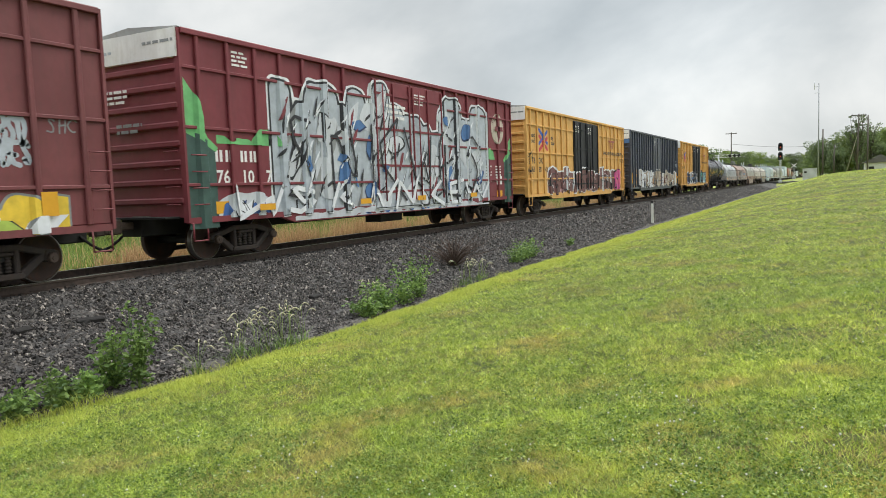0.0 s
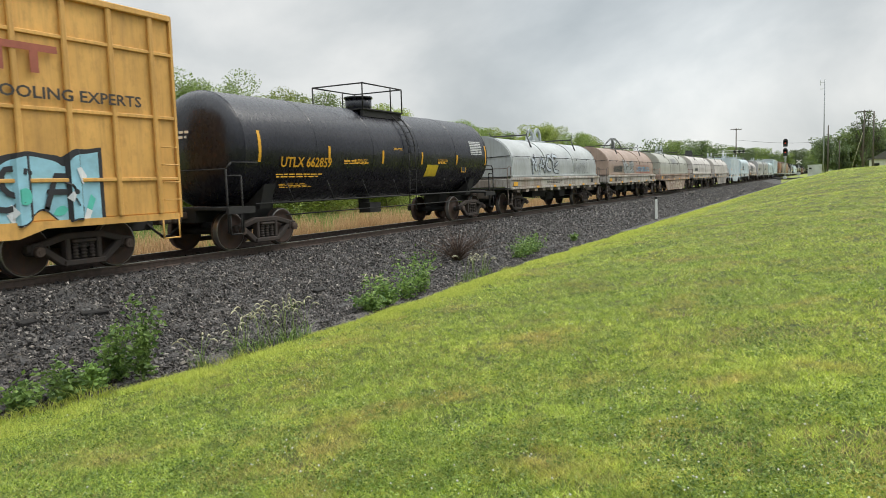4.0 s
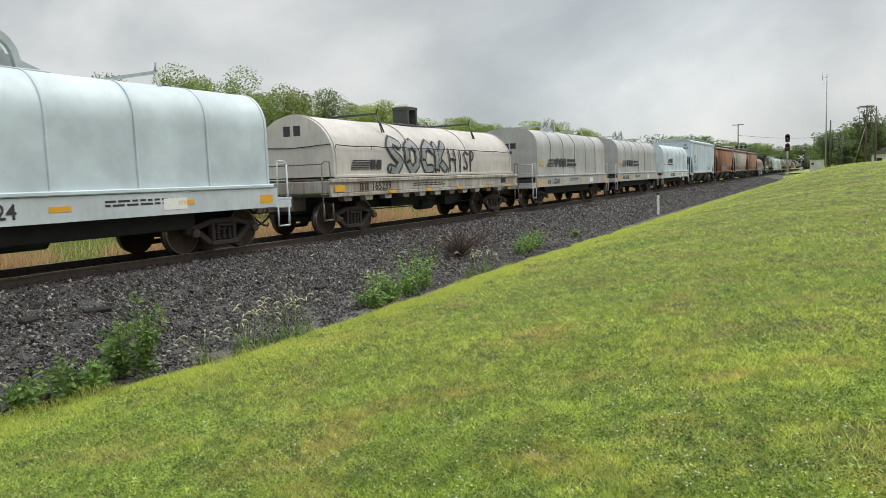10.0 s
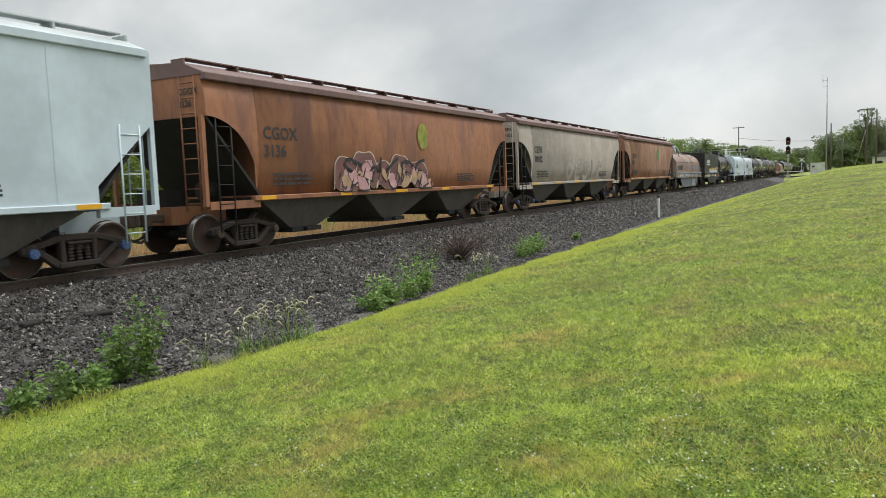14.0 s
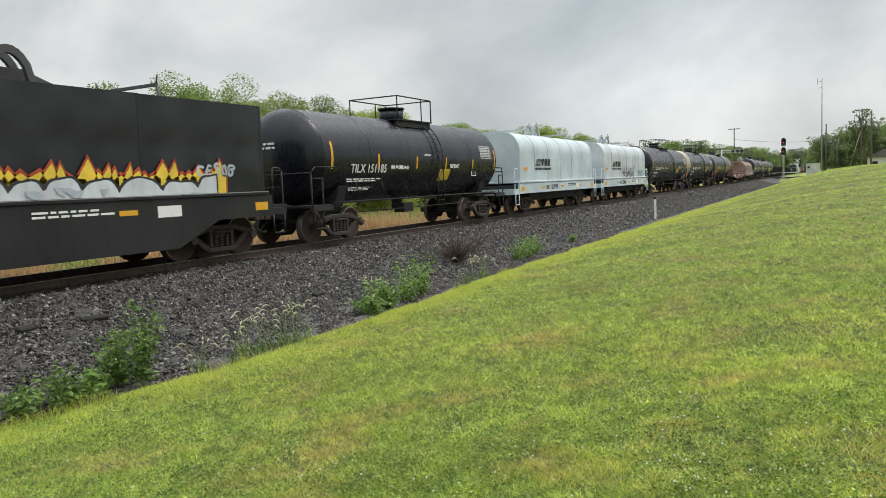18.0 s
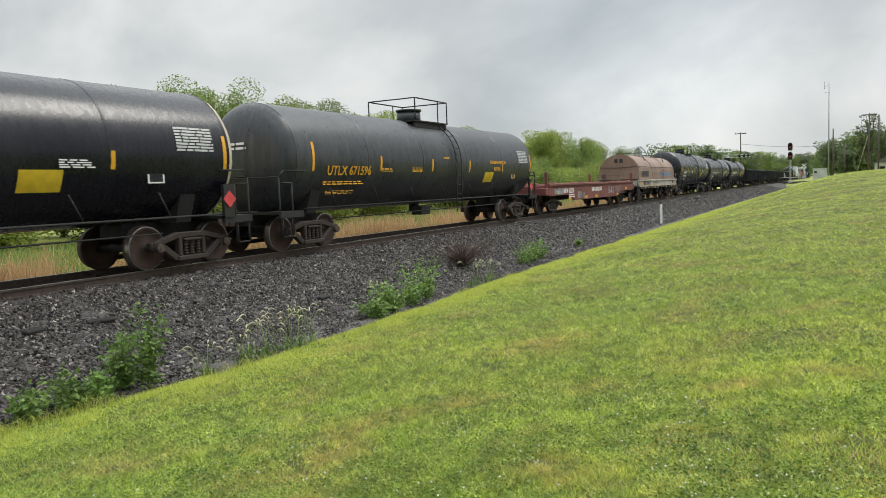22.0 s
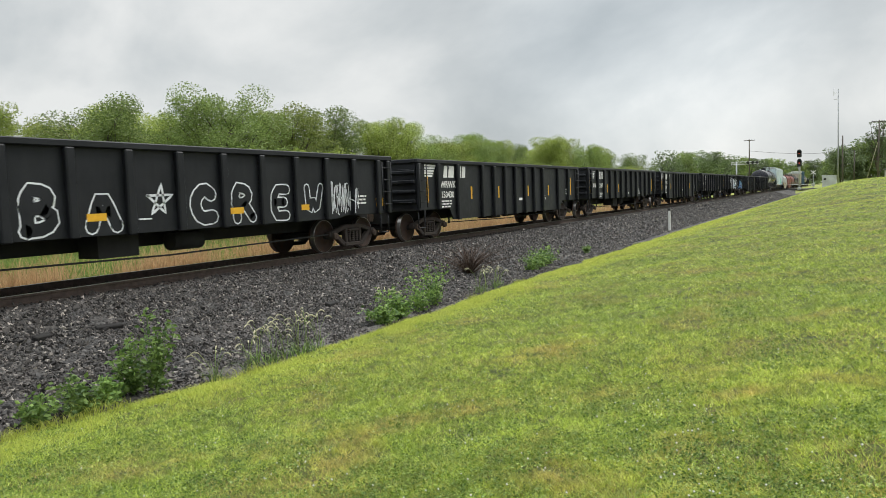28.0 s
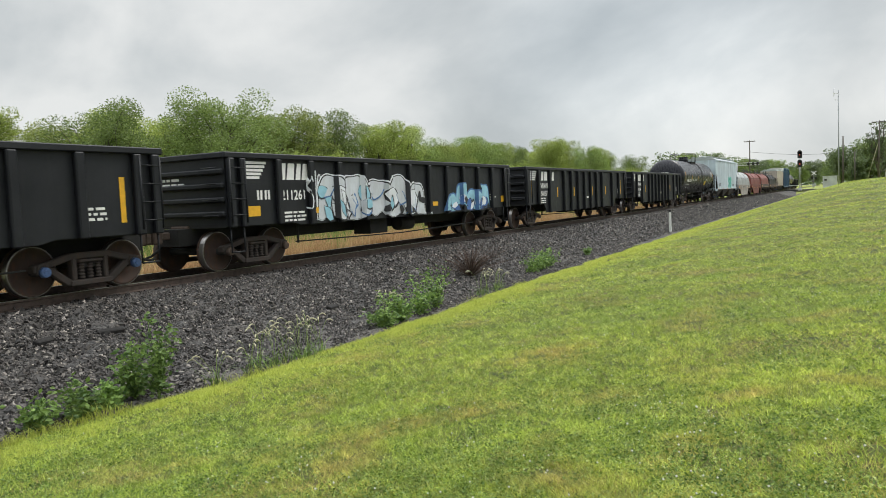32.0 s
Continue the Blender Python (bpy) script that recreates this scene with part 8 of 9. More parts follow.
# farther trees along the line and round the crossing
FAR = [(190, 38, 9.0, 4), (205, 44, 11.5, 4), (215, 40, 9.8, 0), (232, 36, 11.8, 2), (240, 44, 12.5, 0), (262, 40, 10.5, 1), (280, 38, 12, 2), (300, 36, 11.6, 0), (318, 34, 12.2, 2), (335, 30, 12.0, 1), (352, 27, 12.5, 0), (375, 24, 11.0, 2), (400, 19, 11, 0), (430, 15, 13, 2), (470, 10, 14, 0)]
for x, y, hgt, kd in FAR:
    tree(FAR_KINDS[kd], x, y, -0.4, hgt / 9.9, rt_.uniform(0, 360), "distant green tree along the railway", "distant trees")
RIGHT = [(205, 0.8, 9.5, 2), (212, -3, 10.5, 0), (222, -6, 12.0, 2), (214, -8.5, 11.0, 0), (205, -11, 11.0, 2), (198, -14.5, 11.5, 0), (208, -18, 11.5, 2), (190, -9.5, 8, 3), (196, -2.5, 6.5, 3), (240, 2.5, 8.5, 0), (255, -13, 13, 2), (225, -22, 12, 0)]
for x, y, hgt, kd in RIGHT:
    tree(FAR_KINDS[kd], x, y, 0.0, hgt / 9.9, rt_.uniform(0, 360), "rounded dark green tree beside the road crossing", "trees by the crossing")
tree(CONIFER, 176, -5.9, 0.3, 1.12, 40, "tall thin-crowned tree beside the utility poles", "trees by the crossing")
tree(CONIFER, 182, -8.6, 0.3, 1.0, 130, "tall thin-crowned tree beside the utility poles", "trees by the crossing")

# woods that close the horizon
r = np.random.default_rng(77)
n = 16000
ang = r.uniform(-0.55, 2.0, n)
rad = r.uniform(560, 640, n)
pts = np.stack([rad * np.cos(ang), rad * np.sin(ang), r.uniform(0, 1, n) ** 0.8 * (9 + 3.5 * np.sin(ang * 43) + 2 * np.sin(ang * 117 + 1))], -1)
v_, f_ = leaf_cards(pts, 4.0, 78)
tagged(new("far_woods", big_mesh("far_woods", v_, f_, M_FARLEAF)), "distant green woods closing the horizon", "woods", kind="stuff")


def blades(x, y, z, hgt, wid, seed, lean=0.35, quad=False):
    """Grass blades at the points: one tapering, leaning strip each."""
    r = np.random.default_rng(seed)
    n = len(x)
    a = r.uniform(0, 2 * math.pi, n)
    h = hgt * r.uniform(0.55, 1.3, n)
    dx, dy = np.cos(a) * wid, np.sin(a) * wid
    l1, l2 = r.normal(0, lean, n) * h, r.normal(0, lean, n) * h
    p0 = np.stack([x - dx, y - dy, z - 0.01], -1)
    p1 = np.stack([x + dx, y + dy, z - 0.01], -1)
    if not quad:
        p2 = np.stack([x + l1, y + l2, z + h], -1)
        return np.stack([p0, p1, p2], 1).reshape(-1, 3), np.arange(3 * n).reshape(n, 3)
    p2 = np.stack([x + l1 * 0.35 + dx * 0.8, y + l2 * 0.35 + dy * 0.8, z + h * 0.6], -1)
    p3 = np.stack([x + l1 * 0.35 - dx * 0.8, y + l2 * 0.35 - dy * 0.8, z + h * 0.6], -1)
    p4 = np.stack([x + l1 * 1.3, y + l2 * 1.3, z + h], -1)
    v = np.stack([p0, p1, p2, p3, p4], 1).reshape(-1, 3)
    o = (np.arange(n) * 5)[:, None]
    f = np.concatenate([o + np.array([[0, 1, 2]]), o + np.array([[0, 2, 3]]), o + np.array([[3, 2, 4]])])
    return v, f


def scatter_lawn(n, dry, seed):
    r = np.random.default_rng(seed)
    d = 1.6 * (150 / 1.6) ** (r.uniform(0, 1, n) ** 1.2)
    a = np.radians(r.uniform(-8, 64, n))
    x, y = d * np.cos(a), d * np.sin(a)
    edge = edge_y(x) + 0.12 * (fbm(x * 3.1, 0 * x, 60) - 0.4)
    patch = fbm(x * 0.9, y * 0.9, 40)
    clump = fbm(x * 7, y * 7, 50)
    keep = (y < edge) & (clump + r.normal(0, 0.1, n) > (0.45 if dry else 0.34)) & ((patch + r.normal(0, 0.05, n) > 0.54) if dry else (patch + r.normal(0, 0.16, n) < 0.76))
    return x[keep], y[keep], d[keep]


x, y, d = scatter_lawn(1250000, False, 5)
# the same grass goes on all round, more thinly
r = np.random.default_rng(44)
dd, aa = 16 * r.uniform(0, 1, 150000) ** 0.6, r.uniform(-180, 180, 150000)
out = (dd * np.sin(np.radians(aa)) < 7.8) & ((aa < -8) | (aa > 64) | (dd < 1.6))
x = np.concatenate([x, (dd * np.cos(np.radians(aa)))[out]])
y = np.concatenate([y, (dd * np.sin(np.radians(aa)))[out]])
d = np.concatenate([d, np.maximum(8.0, dd[out])])
v_, f_ = blades(x, y, ground_z(x, y), (0.030 + 0.0003 * d) * (0.25 + 0.8 * fbm(x * 3, y * 3, 33) + 1.1 * fbm(x * 9, y * 9, 36)), 0.0019 + 0.00036 * d, 6, np.clip(0.95 + 0.03 * d, 0.95, 1.8))
tagged(new("lawn_grass", big_mesh("lawn_grass", v_, f_, M_GRASS)), "short bright green mown grass blades", "grass", kind="stuff")
x, y, d = scatter_lawn(420000, True, 7)
v_, f_ = blades(x, y, ground_z(x, y), 0.026 + 0.0002 * d, 0.002 + 0.0003 * d, 8, 1.1)
tagged(new("dry_lawn_grass", big_mesh("dry_lawn_grass", v_, f_, M_GRASSD)), "yellowed dry grass in the lawn", "grass", kind="stuff")
# taller unmown fringe along the foot of the ballast
r = np.random.default_rng(9)
n = 9000
x = 3 + 60 * r.uniform(0, 1, n) ** 1.6
y = edge_y(x) - 0.03 + r.normal(0, 0.07, n)
k_ = fbm(x * 0.9, 0 * x, 90) + r.normal(0, 0.06, n) > 0.46
x, y = x[k_], y[k_]
v_, f_ = blades(x, y, lawn_z(x, y)[0], 0.05 + 0.07 * (x < 5.4) + 0.07 * (vnoise(x * 1.3, 0 * x, 91) > 0.7), 0.004, 10, 0.6, True)
tagged(new("grass_fringe", big_mesh("grass_fringe", v_, f_, M_FRINGE)), "taller yellow-green grass fringe beside the ballast", "grass", kind="stuff")

# longer blades along the bank's crest, its sunlit brightness painted into their pale colour
r = np.random.default_rng(29)
n = 150000
x = 3 + 75 * r.uniform(0, 1, n) ** 1.7
y = edge_y(x) + 0.02 - r.gamma(1.3, 0.42, n)
k_ = fbm(x * 1.3, y * 1.3, 94) + r.normal(0, 0.07, n) > 0.44
x, y = x[k_], y[k_]
v_, f_ = blades(x, y, lawn_z(x, y)[0], 0.06, 0.0025 + 0.0003 * x, 30, 0.7)
tagged(new("bank_grass", big_mesh("bank_grass", v_, f_, M_FRINGE)), "pale yellow-green grass along the top of the ballast bank", "grass", kind="stuff")

# clover leaves in clumps
r = np.random.default_rng(21)
n = 300000
d = 1.8 * (28 / 1.8) ** r.uniform(0, 1, n)
a = np.radians(r.uniform(-8, 62, n))
x, y = d * np.cos(a), d * np.sin(a)
k_ = (y < edge_y(x) - 0.1) & (fbm(x * 1.6, y * 1.6, 70) + 0.5 * fbm(x * 6, y * 6, 75) + r.normal(0, 0.07, n) > 0.665 + 0.19 * sstep(3, 10, d))
x, y, d = x[k_], y[k_], d[k_]
v_, f_ = leaf_cards(np.stack([x, y, ground_z(x, y) + 0.02 + 0.02 * r.uniform(0, 1, len(x))], -1), (0.012 + 0.0011 * d)[:, None], 22, 0.35)
tagged(new("clover_leaves", big_mesh("clover_leaves", v_, f_, M_CLOVER)), "dark green clover leaves in the lawn", "clover", kind="stuff")

# white clover heads in the lawn
r = np.random.default_rng(12)
n = 1000
d = 2.2 * (16 / 2.2) ** r.uniform(0, 1, n)
a = np.radians(r.uniform(-5, 58, n))
x, y = d * np.cos(a), d * np.sin(a)
k_ = (y < edge_y(x) - 0.1) & ((fbm(x * 1.4, y * 1.4, 80) > 0.52) | (r.uniform(0, 1, n) < 0.15))
x, y = x[k_], y[k_]
c = np.stack([x, y, ground_z(x, y) + 0.06], -1)
p = c[:, None] + ico[None] * r.uniform(0.005, 0.009, (len(x), 1, 1))
tagged(new("clover_flowers", big_mesh("clover_flowers", p.reshape(-1, 3), (icf[None] + (np.arange(len(x)) * 6)[:, None, None]).reshape(-1, 3), plain("clover_white", (0.66, 0.64, 0.58), 0.8, 0, 0.1))), "small white clover flower heads in the lawn", "flowers", kind="stuff")

# reeds and rough grass beyond the track
r = np.random.default_rng(14)
n = 62000
x = 4 + 95 * r.uniform(0, 1, n) ** 1.3
y = 17.3 + r.gamma(1.5, 1.1, n)
m_ = fbm(x * 0.55, y * 0.8, 62) + r.normal(0, 0.04, n) > 0.49
v_, f_ = blades(x[m_], y[m_], -1.12 + 0 * x[m_], 0.75 + 0.75 * fbm(x[m_] * 0.8, y[m_] * 0.8, 66), 0.012, 15, 0.14, True)
tagged(new("dry_reeds", big_mesh("dry_reeds", v_, f_, M_DRY)), "tall straw-coloured dry reeds beyond the track", "reeds", kind="stuff")
n = 60000
x = 2 + 130 * r.uniform(0, 1, n) ** 1.2
y = 17.6 + 18 * r.uniform(0, 1, n) ** 1.3
v_, f_ = blades(x, y, -1.12 + 0 * x, 0.4 + 0.5 * fbm(x * 0.3, y * 0.3, 68), 0.016, 16, 0.35, True)
tagged(new("rough_grass", big_mesh("rough_grass", v_, f_, M_REEDG)), "rough green field grass beyond the track", "grass", kind="stuff")


def weed(x, y, hgt, wid, seed, label, dead=False):
    """A leafy weed: branching stalks with sprays of small leaves."""
    r = np.random.default_rng(seed)
    base = float(bed_at(x, y)) if y > float(edge_y(x)) else float(ground_z(x, y))
    w = tagged(new("weed"), label, "weed", "weeds along the ballast")
    w.matrix_basis = pose(x, y, base - 0.02)
    g, pts = G(), []
    for k in range(15 if not dead else 170):
        a, b = r.uniform(0, 2 * math.pi), r.uniform(0.1, 1.15)
        tip = np.array([math.cos(a) * wid / 2 * b, math.sin(a) * wid / 2 * b, hgt * r.uniform(0.35, 1.0)])
        mid = tip * np.array([0.35, 0.35, 0.55])
        g.cyl((0, 0, 0), mid, 0.006, 5, 0.005, False).cyl(mid, tip, 0.005, 5, 0.002, False)
        for j in range(36 if not dead else 8):
            t = r.uniform(-0.7, 1.1)
            q = mid * (1 - t) + tip * t if t > 0 else mid * (1 + t)
            pts.append(q + r.normal(0, 0.06 * wid + 0.02, 3) * np.array([1, 1, 0.7]))
    part("stem", g, M_DEADST if dead else M_WEED, w)["kind"] = "stuff"
    v, f = leaf_cards(np.array(pts), 0.07 if not dead else 0.03, seed + 1, 0.5)
    part("foliage", big_mesh("foliage", v, f, M_DEADST if dead else M_WEED), None, w)


def foxtail(x, y, hgt, seed):
    r = np.random.default_rng(seed)
    w = tagged(new("foxtail_grass"), "foxtail grass with nodding pale seed heads", "grass clump", "weeds along the ballast")
    w.matrix_basis = pose(x, y, float(bed_at(x, y) if y > edge_y(x) else ground_z(x, y)) - 0.02)
    g, hd = G(), G()
    for k in range(6):
        a, l = r.uniform(0, 2 * math.pi), r.uniform(0.05, 0.28)
        t1 = (math.cos(a) * l * 0.4, math.sin(a) * l * 0.4, hgt * r.uniform(0.5, 0.75))
        t2 = (math.cos(a) * l, math.sin(a) * l, t1[2] + 0.15)
        g.tube([(0, 0, 0), t1, t2], 0.003, 4)
        bow = [(math.cos(a) * (l + 0.05 * q), math.sin(a) * (l + 0.05 * q), t2[2] + 0.045 * q - 0.022 * q * q) for q in (0, 0.6, 1.2, 1.9, 2.5)]
        for q, (ra, rb) in enumerate(((0.004, 0.009), (0.009, 0.0115), (0.0115, 0.009), (0.009, 0.003))):
            hd.cyl(bow[q], bow[q + 1], ra, 6, rb, q == 3)
    part("stem", g, M_REEDG, w)
    part("seed_head", hd, plain("seed_head", (0.46, 0.43, 0.29), 0.9, 0, 0.2), w)
    v, f = blades(r.normal(0, 0.07, 26), r.normal(0, 0.07, 26), np.zeros(26), 0.24, 0.006, seed, 0.6, True)
    part("blades", big_mesh("blades", v, f, M_WEED), None, w)


weed(6.1, 7.62, 1.1, 0.7, 101, "tall leafy green weed at the foot of the ballast")
weed(6.0, 7.95, 0.8, 0.6, 102, "thin green weed at the foot of the ballast")
for k, (x, y, hh, ww) in enumerate(((4.75, 8.05, 0.36, 0.6), (5.25, 7.9, 0.45, 0.75), (4.1, 8.15, 0.42, 0.5), (5.6, 7.85, 0.34, 0.5), (11.2, 7.6, 0.5, 0.8), (11.9, 7.65, 0.65, 0.9), (12.8, 7.7, 0.85, 1.0), (13.6, 7.85, 0.95, 0.9), (20.6, 8.4, 0.6, 0.8), (21.5, 8.45, 0.75, 1.0), (22.4, 8.6, 0.55, 0.7), (26.6, 8.6, 0.3, 0.3))):
    weed(x, y, hh, ww, 110 + k, "bushy green weed growing at the ballast edge")
weed(18.2, 9.3, 1.0, 2.7, 131, "dead dark brown twiggy weed on the ballast", True)
for k, (x, y, hh) in enumerate(((7.5, 7.4, 0.5), (8.0, 7.4, 0.62), (8.3, 7.45, 0.55), (8.5, 7.35, 0.75), (8.75, 7.4, 0.8), (9.0, 7.35, 0.65), (6.9, 7.45, 0.4), (16.0, 7.75, 0.65), (16.6, 7.8, 0.6), (17.0, 7.85, 0.5), (15.7, 7.8, 0.7), (7.9, 7.6, 0.7), (11.4, 7.7, 0.8))):
    foxtail(x, y, hh, 140 + k)

# bits of old wood on the ballast
for x, y, a, L_ in ((11.97, 9.4, 8, 0.34), (7.48, 10.4, -20, 0.42), (6.42, 10.5, 12, 0.3)):
    o = part("wood_scrap", G().box(-L_ / 2, L_ / 2, -0.06, 0.06, -0.03, 0.055), plain("charred_wood", (0.016, 0.014, 0.013), 0.9, 0, 0.4, 14), None, bevel=0.015)
    o.matrix_basis = pose(x, y, float(bed_at(x, y)) + 0.02, 15, 0, a)
    tagged(o, "dark scrap of old tie wood lying on the ballast", "wood scrap", "wood scraps")

# ---- posts, signals, poles ----
M_POST = plain("post_white", (0.72, 0.72, 0.70), 0.5, 0, 0.1)
M_POLE = plain("pole_wood", (0.10, 0.085, 0.07), 0.9, 0, 0.3, 4)
M_ALU = plain("aluminium", (0.48, 0.49, 0.50), 0.45, 0.5, 0.1)
M_MAST = plain("mast_grey", (0.34, 0.35, 0.36), 0.6, 0.2, 0.1)
M_SIGB = plain("signal_black", (0.02, 0.02, 0.02), 0.5, 0, 0.1)
post = tagged(new("marker_post"), "slim white marker post with a dark cap on the lawn edge", "post")
post.matrix_basis = pose(41.12, 8.5, -1.2)
part("shaft", G().box(-0.055, 0.055, -0.055, 0.055, 0, 1.36), M_POST, post, bevel=0.01)
part("cap", G().box(-0.065, 0.065, -0.065, 0.065, 1.36, 1.5), M_SIGB, post, bevel=0.015)


def at(turn, dist):
    a = radians(turn)
    return dist * math.cos(a), dist * math.sin(a)


sx, sy = at(2.83, 176)
sig = tagged(new("railway_signal"), "two-headed black railway signal on a silver mast, showing red", "signal")
sig.matrix_basis = pose(sx, sy, -0.1, 0, 0, 0)
part("mast", G().cyl((0, 0, 0), (0, 0, 8.3), 0.09, 12), M_ALU, sig)
part("base", G().box(-0.35, 0.35, -0.35, 0.35, 0, 0.5), M_ALU, sig, bevel=0.03)
M_RED = plain("signal_red", (0.9, 0.08, 0.04), 0.4, 0, 0.0, 5, 0.5)
for z in (5.75, 7.75):
    hd = part("signal_head", G().box(-0.12, 0.12, -0.45, 0.45, z - 0.75, z + 0.5).cyl((-0.12, 0, z + 0.5), (0.12, 0, z + 0.5), 0.45, 20), M_SIGB, sig, bevel=0.03)
    part("visor", G().cyl((-0.45, 0, z), (-0.12, 0, z), 0.17, 16, None, False), M_SIGB, hd)
    part("lens", G().cyl((-0.16, 0, z), (-0.125, 0, z), 0.11, 16), M_RED, hd, "lit red lens")
g = G()
for k in range(20):
    g.tube([(0.35, -0.2, 0.5 + k * 0.4), (0.35, 0.2, 0.5 + k * 0.4)], 0.02, 5)
part("ladder", g.tube([(0.35, -0.2, 0), (0.35, -0.2, 8.6)], 0.03, 5).tube([(0.35, 0.2, 0), (0.35, 0.2, 8.6)], 0.03, 5), M_ALU, sig)

mx, my = at(0.42, 188)
mast = tagged(new("radio_mast"), "tall slender grey radio mast", "mast")
mast.matrix_basis = pose(mx, my, 0.3)
part("pole", G().cyl((0, 0, 0), (0, 0, 21.8), 0.17, 10, 0.1), M_MAST, mast)
part("antenna", G().tube([(0, 0, 21.0), (0, 0.9, 21.0)], 0.05).tube([(0, 0.9, 20.4), (0, 0.9, 22.3)], 0.05).tube([(0, 0, 19.6), (0, 0.9, 19.6)], 0.05), M_ALU, mast)
px, py = at(0.15, 187)
pl = tagged(new("utility_pole"), "plain brown wooden pole beside the mast", "utility pole", "utility poles")
pl.matrix_basis = pose(px, py, 0.0)
part("shaft", G().cyl((0, 0, 0), (0, 0, 11.6), 0.2, 10, 0.14), M_POLE, pl)


def pole(turn, dist, z, hgt, label, arm=True, lean=0):
    x, y = at(turn, dist)
    p = tagged(new("utility_pole"), label, "utility pole", "utility poles")
    p.matrix_basis = pose(x, y, z, lean, 0, 0)
    part("shaft", G().cyl((0, 0, 0), (0, 0, hgt), 0.17, 10, 0.11), M_POLE, p)
    if arm:
        part("crossarm", G().box(-0.07, 0.07, -1.25, 1.25, hgt - 0.35, hgt - 0.2), M_POLE, p)
        for yy in (-1.1, -0.5, 0.5, 1.1):
            part("insulator", G().cyl((0, yy, hgt - 0.2), (0, yy, hgt), 0.05, 8), M_ALU, p)
    return p, (x, y)


pole(6.08, 186, -0.3, 12.3, "brown wooden utility pole with a crossarm beyond the track")
pole(-0.55, 190, 0.0, 8.2, "short dark wooden pole", False)
pole(-1.93, 160, 0.6, 12.0, "brown utility pole with a lamp bracket by the trees", True, 1)
pole(-2.55, 158, 0.6, 11.5, "brown utility pole by the trees", False)
# cable between the poles
g = G()
(ax, ay), (bx_, by_) = at(6.08, 186), at(-1.0, 200)
pts = [(ax + (bx_ - ax) * t, ay + (by_ - ay) * t, 9.3 - 0.6 * t - 0.8 * math.sin(math.pi * t)) for t in np.linspace(0, 1, 13)]
tagged(new("overhead_cable", g.tube(pts, 0.03, 5).mesh("overhead_cable", M_SIGB)), "thin black overhead cable across the road", "cable")
g = G().tube([(*at(-1.93, 160), 8.5), (*at(-1.2, 158), 0.6)], 0.03, 5)
tagged(new("guy_wire", g.mesh("guy_wire", plain("guy_guard", (0.45, 0.40, 0.25), 0.6))), "pole guy wire with a pale guard", "guy wire")

# equipment cabin
cx, cy = at(0.95, 183)
cab = tagged(new("equipment_cabin"), "small silver-grey metal railway equipment cabin", "cabin")
cab.matrix_basis = pose(cx, cy, 0.2, 0, 0, 0)
M_CAB = paint("cabin_silver", (0.52, 0.54, 0.55), (0.35, 0.34, 0.32), 0.3, 0.4, 0.2, 0.2)
part("wall", G().box(-1.3, 1.3, -1.4, 1.4, 0, 2.5), M_CAB, cab, bevel=0.02)
part("roof", G().box(-1.4, 1.4, -1.5, 1.5, 2.5, 2.62), M_CAB, cab, bevel=0.02)
part("door", G().box(-1.33, -1.3, -0.5, 0.4, 0.15, 2.2), M_CAB, cab, bevel=0.01)
part("vent", G().box(-1.34, -1.3, 0.6, 1.1, 1.6, 2.0), M_DARK, cab)

# road crossing with its gates and the cantilever beyond the track
M_ROAD = gravel_mat("asphalt", (0.04, 0.04, 0.042), (0.06, 0.06, 0.062), 60, 0.2)
road = tagged(new("road", G().box(190, 197.5, -200, 200, -0.3, -0.02).mesh("road", M_ROAD)), "grey asphalt road crossing the railway", "road", kind="structure")
can = tagged(new("cantilever_signal"), "white cantilever with crossing lights beyond the track", "crossing signal")
can.matrix_basis = pose(160, 19.5, -0.4)
part("column", G().cyl((0, 0, 0), (0, 0, 6.6), 0.14, 10), M_ALU, can)
part("arm", G().box(-0.08, 0.08, -4.2, 1.0, 5.95, 6.05).box(-0.08, 0.08, -4.2, 1.0, 6.45, 6.55), M_POST, can)
for k in range(7):
    part("brace", G().tube([(0, -4.2 + k * 0.75, 6.0), (0, -3.83 + k * 0.75, 6.5), (0, -3.45 + k * 0.75, 6.0)], 0.03, 5), M_POST, can)
for yy in (-3.9, -3.1, -2.2):
    part("light_unit", G().cyl((-0.2, yy, 6.25), (0.1, yy, 6.25), 0.3, 14), M_SIGB, can)
gate = tagged(new("crossing_gate"), "railway crossing signal with crossbuck and gate", "crossing signal")
gx_, gy_ = at(1.95, 192)
gate.matrix_basis = pose(gx_, gy_, -0.05)
part("mast", G().cyl((0, 0, 0), (0, 0, 4.2), 0.06, 10), M_ALU, gate)
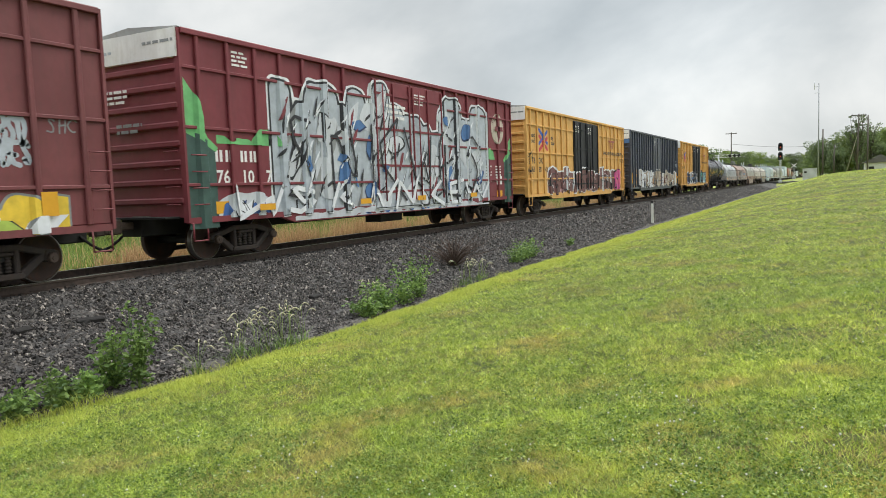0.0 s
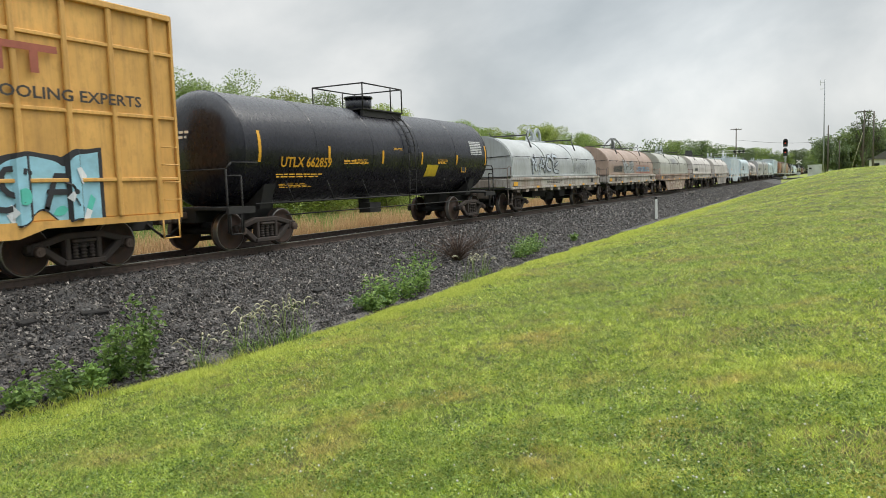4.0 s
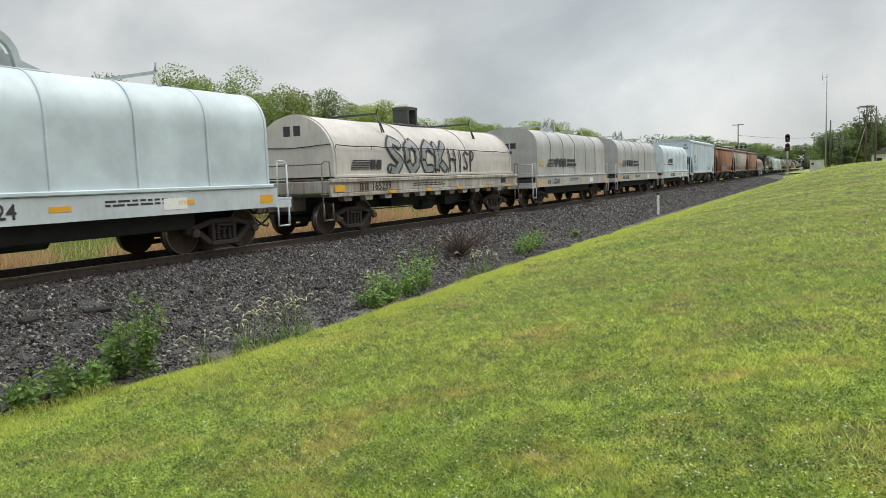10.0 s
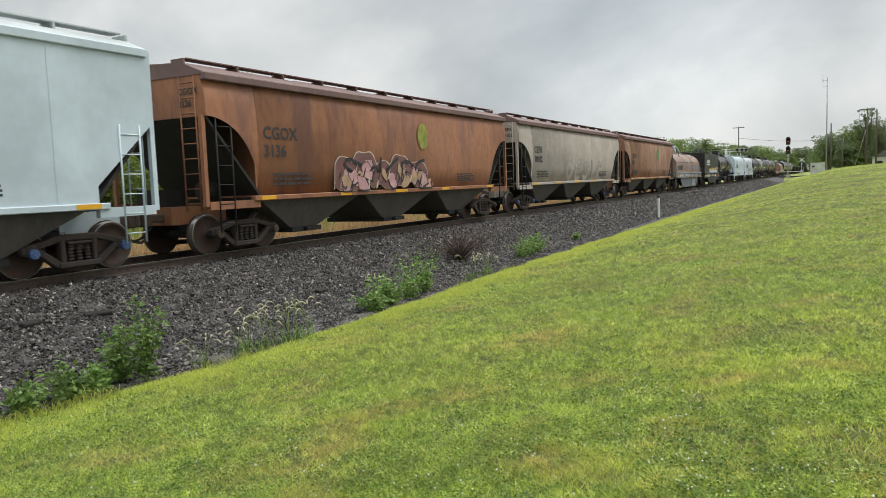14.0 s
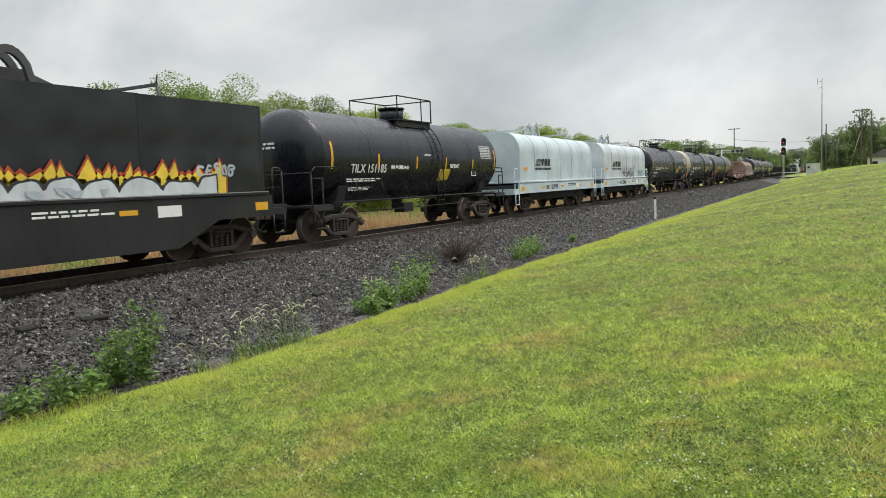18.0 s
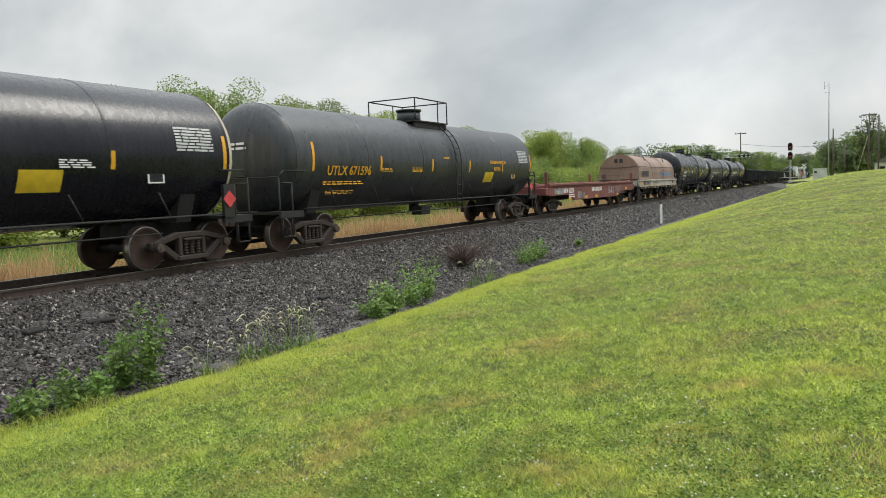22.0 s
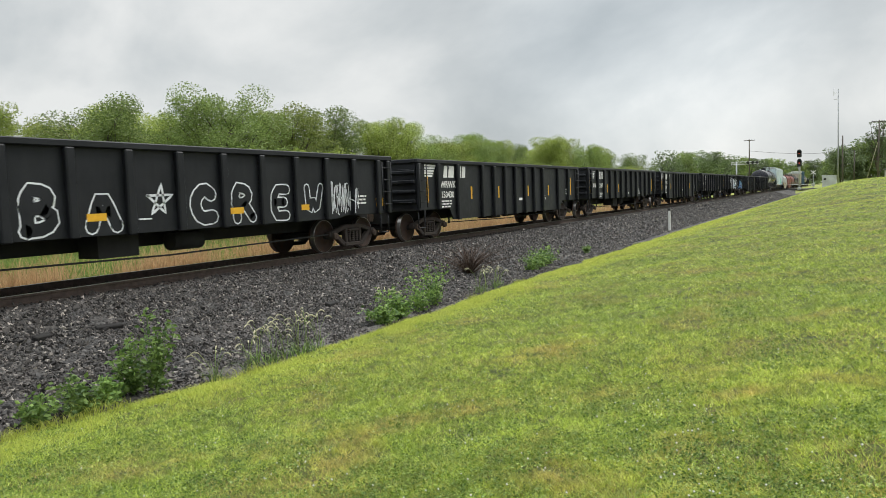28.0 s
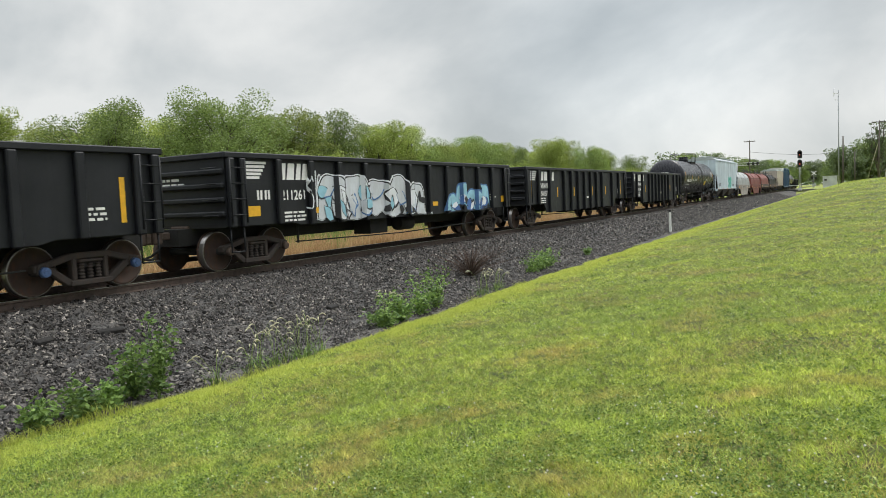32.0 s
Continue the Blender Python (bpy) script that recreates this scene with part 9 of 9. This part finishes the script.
part("crossbuck", G().add([(-0.05, -0.62, 3.35), (-0.05, -0.5, 3.23), (-0.05, 0.62, 4.15), (-0.05, 0.5, 4.27)], [(0, 1, 2, 3)]).add([(-0.06, 0.62, 3.35), (-0.06, 0.5, 3.23), (-0.06, -0.62, 4.15), (-0.06, -0.5, 4.27)], [(3, 2, 1, 0)]), M_POST, gate)
part("lamp_pair", G().cyl((-0.2, -0.4, 2.6), (0.1, -0.4, 2.6), 0.25, 14).cyl((-0.2, 0.4, 2.6), (0.1, 0.4, 2.6), 0.25, 14), M_SIGB, gate)
part("gate_arm", G().box(-0.05, 0.05, -0.1, 7.5, 1.0, 1.12), M_POST, gate)
part("mechanism", G().box(-0.3, 0.3, -0.35, 0.35, 0.6, 1.3), M_ALU, gate, bevel=0.03)
house = tagged(new("house"), "low pale house far beyond the lawn", "house")
hx, hy = at(-2.75, 185)
house.matrix_basis = pose(hx, hy, 0.6)
part("wall", G().box(-4, 4, -4.5, 1.2, 0, 3.0), plain("siding", (0.6, 0.6, 0.57), 0.7), house)
part("roof", G().prof([(-5.0, 2.9), (-1.6, 4.6), (1.7, 2.9)], -4.4, 4.4), plain("shingle", (0.12, 0.11, 0.11), 0.8), house)
part("window", G().box(-4.03, -4, -0.4, 0.6, 1.0, 2.1), M_DARK, house)

# ---- ties, the nearest singly ----
me_tie = G().box(-0.115, 0.115, -1.3, 1.3, -0.36, -0.18).mesh("tie", M_TIE, 0.012)
me_plate = G().box(-0.09, 0.09, -0.18, 0.18, -0.182, -0.168).mesh("tie_plate", M_RAIL)
rj = random.Random(4)
for k in range(300):
    x = -4 + k * 0.53
    t = child("tie", me_tie, bed, pose(x, TRACK + rj.uniform(-0.05, 0.05), rj.uniform(-0.01, 0.012), 0, 0, rj.uniform(-1, 1)))
    if k < 130:
        for s in (-0.755, 0.755):
            child("tie_plate", me_plate, t, pose(0, s, 0.004))
g = G()
for k in range(300, 1150):
    x = -4 + k * 0.53
    g.box(x - 0.115, x + 0.115, TRACK - 1.3, TRACK + 1.3, -0.36, -0.18)
far_ties = part("tie_row", g, M_TIE, bed)
far_ties["kind"] = "stuff"


def motions():
    """The train rolls by at an even speed."""
    for car, s in CARS:
        walk(car, [(t, pose(s - SPEED * t, TRACK, 0)) for t in (0.0, 16.0, 32.0)])


motions()
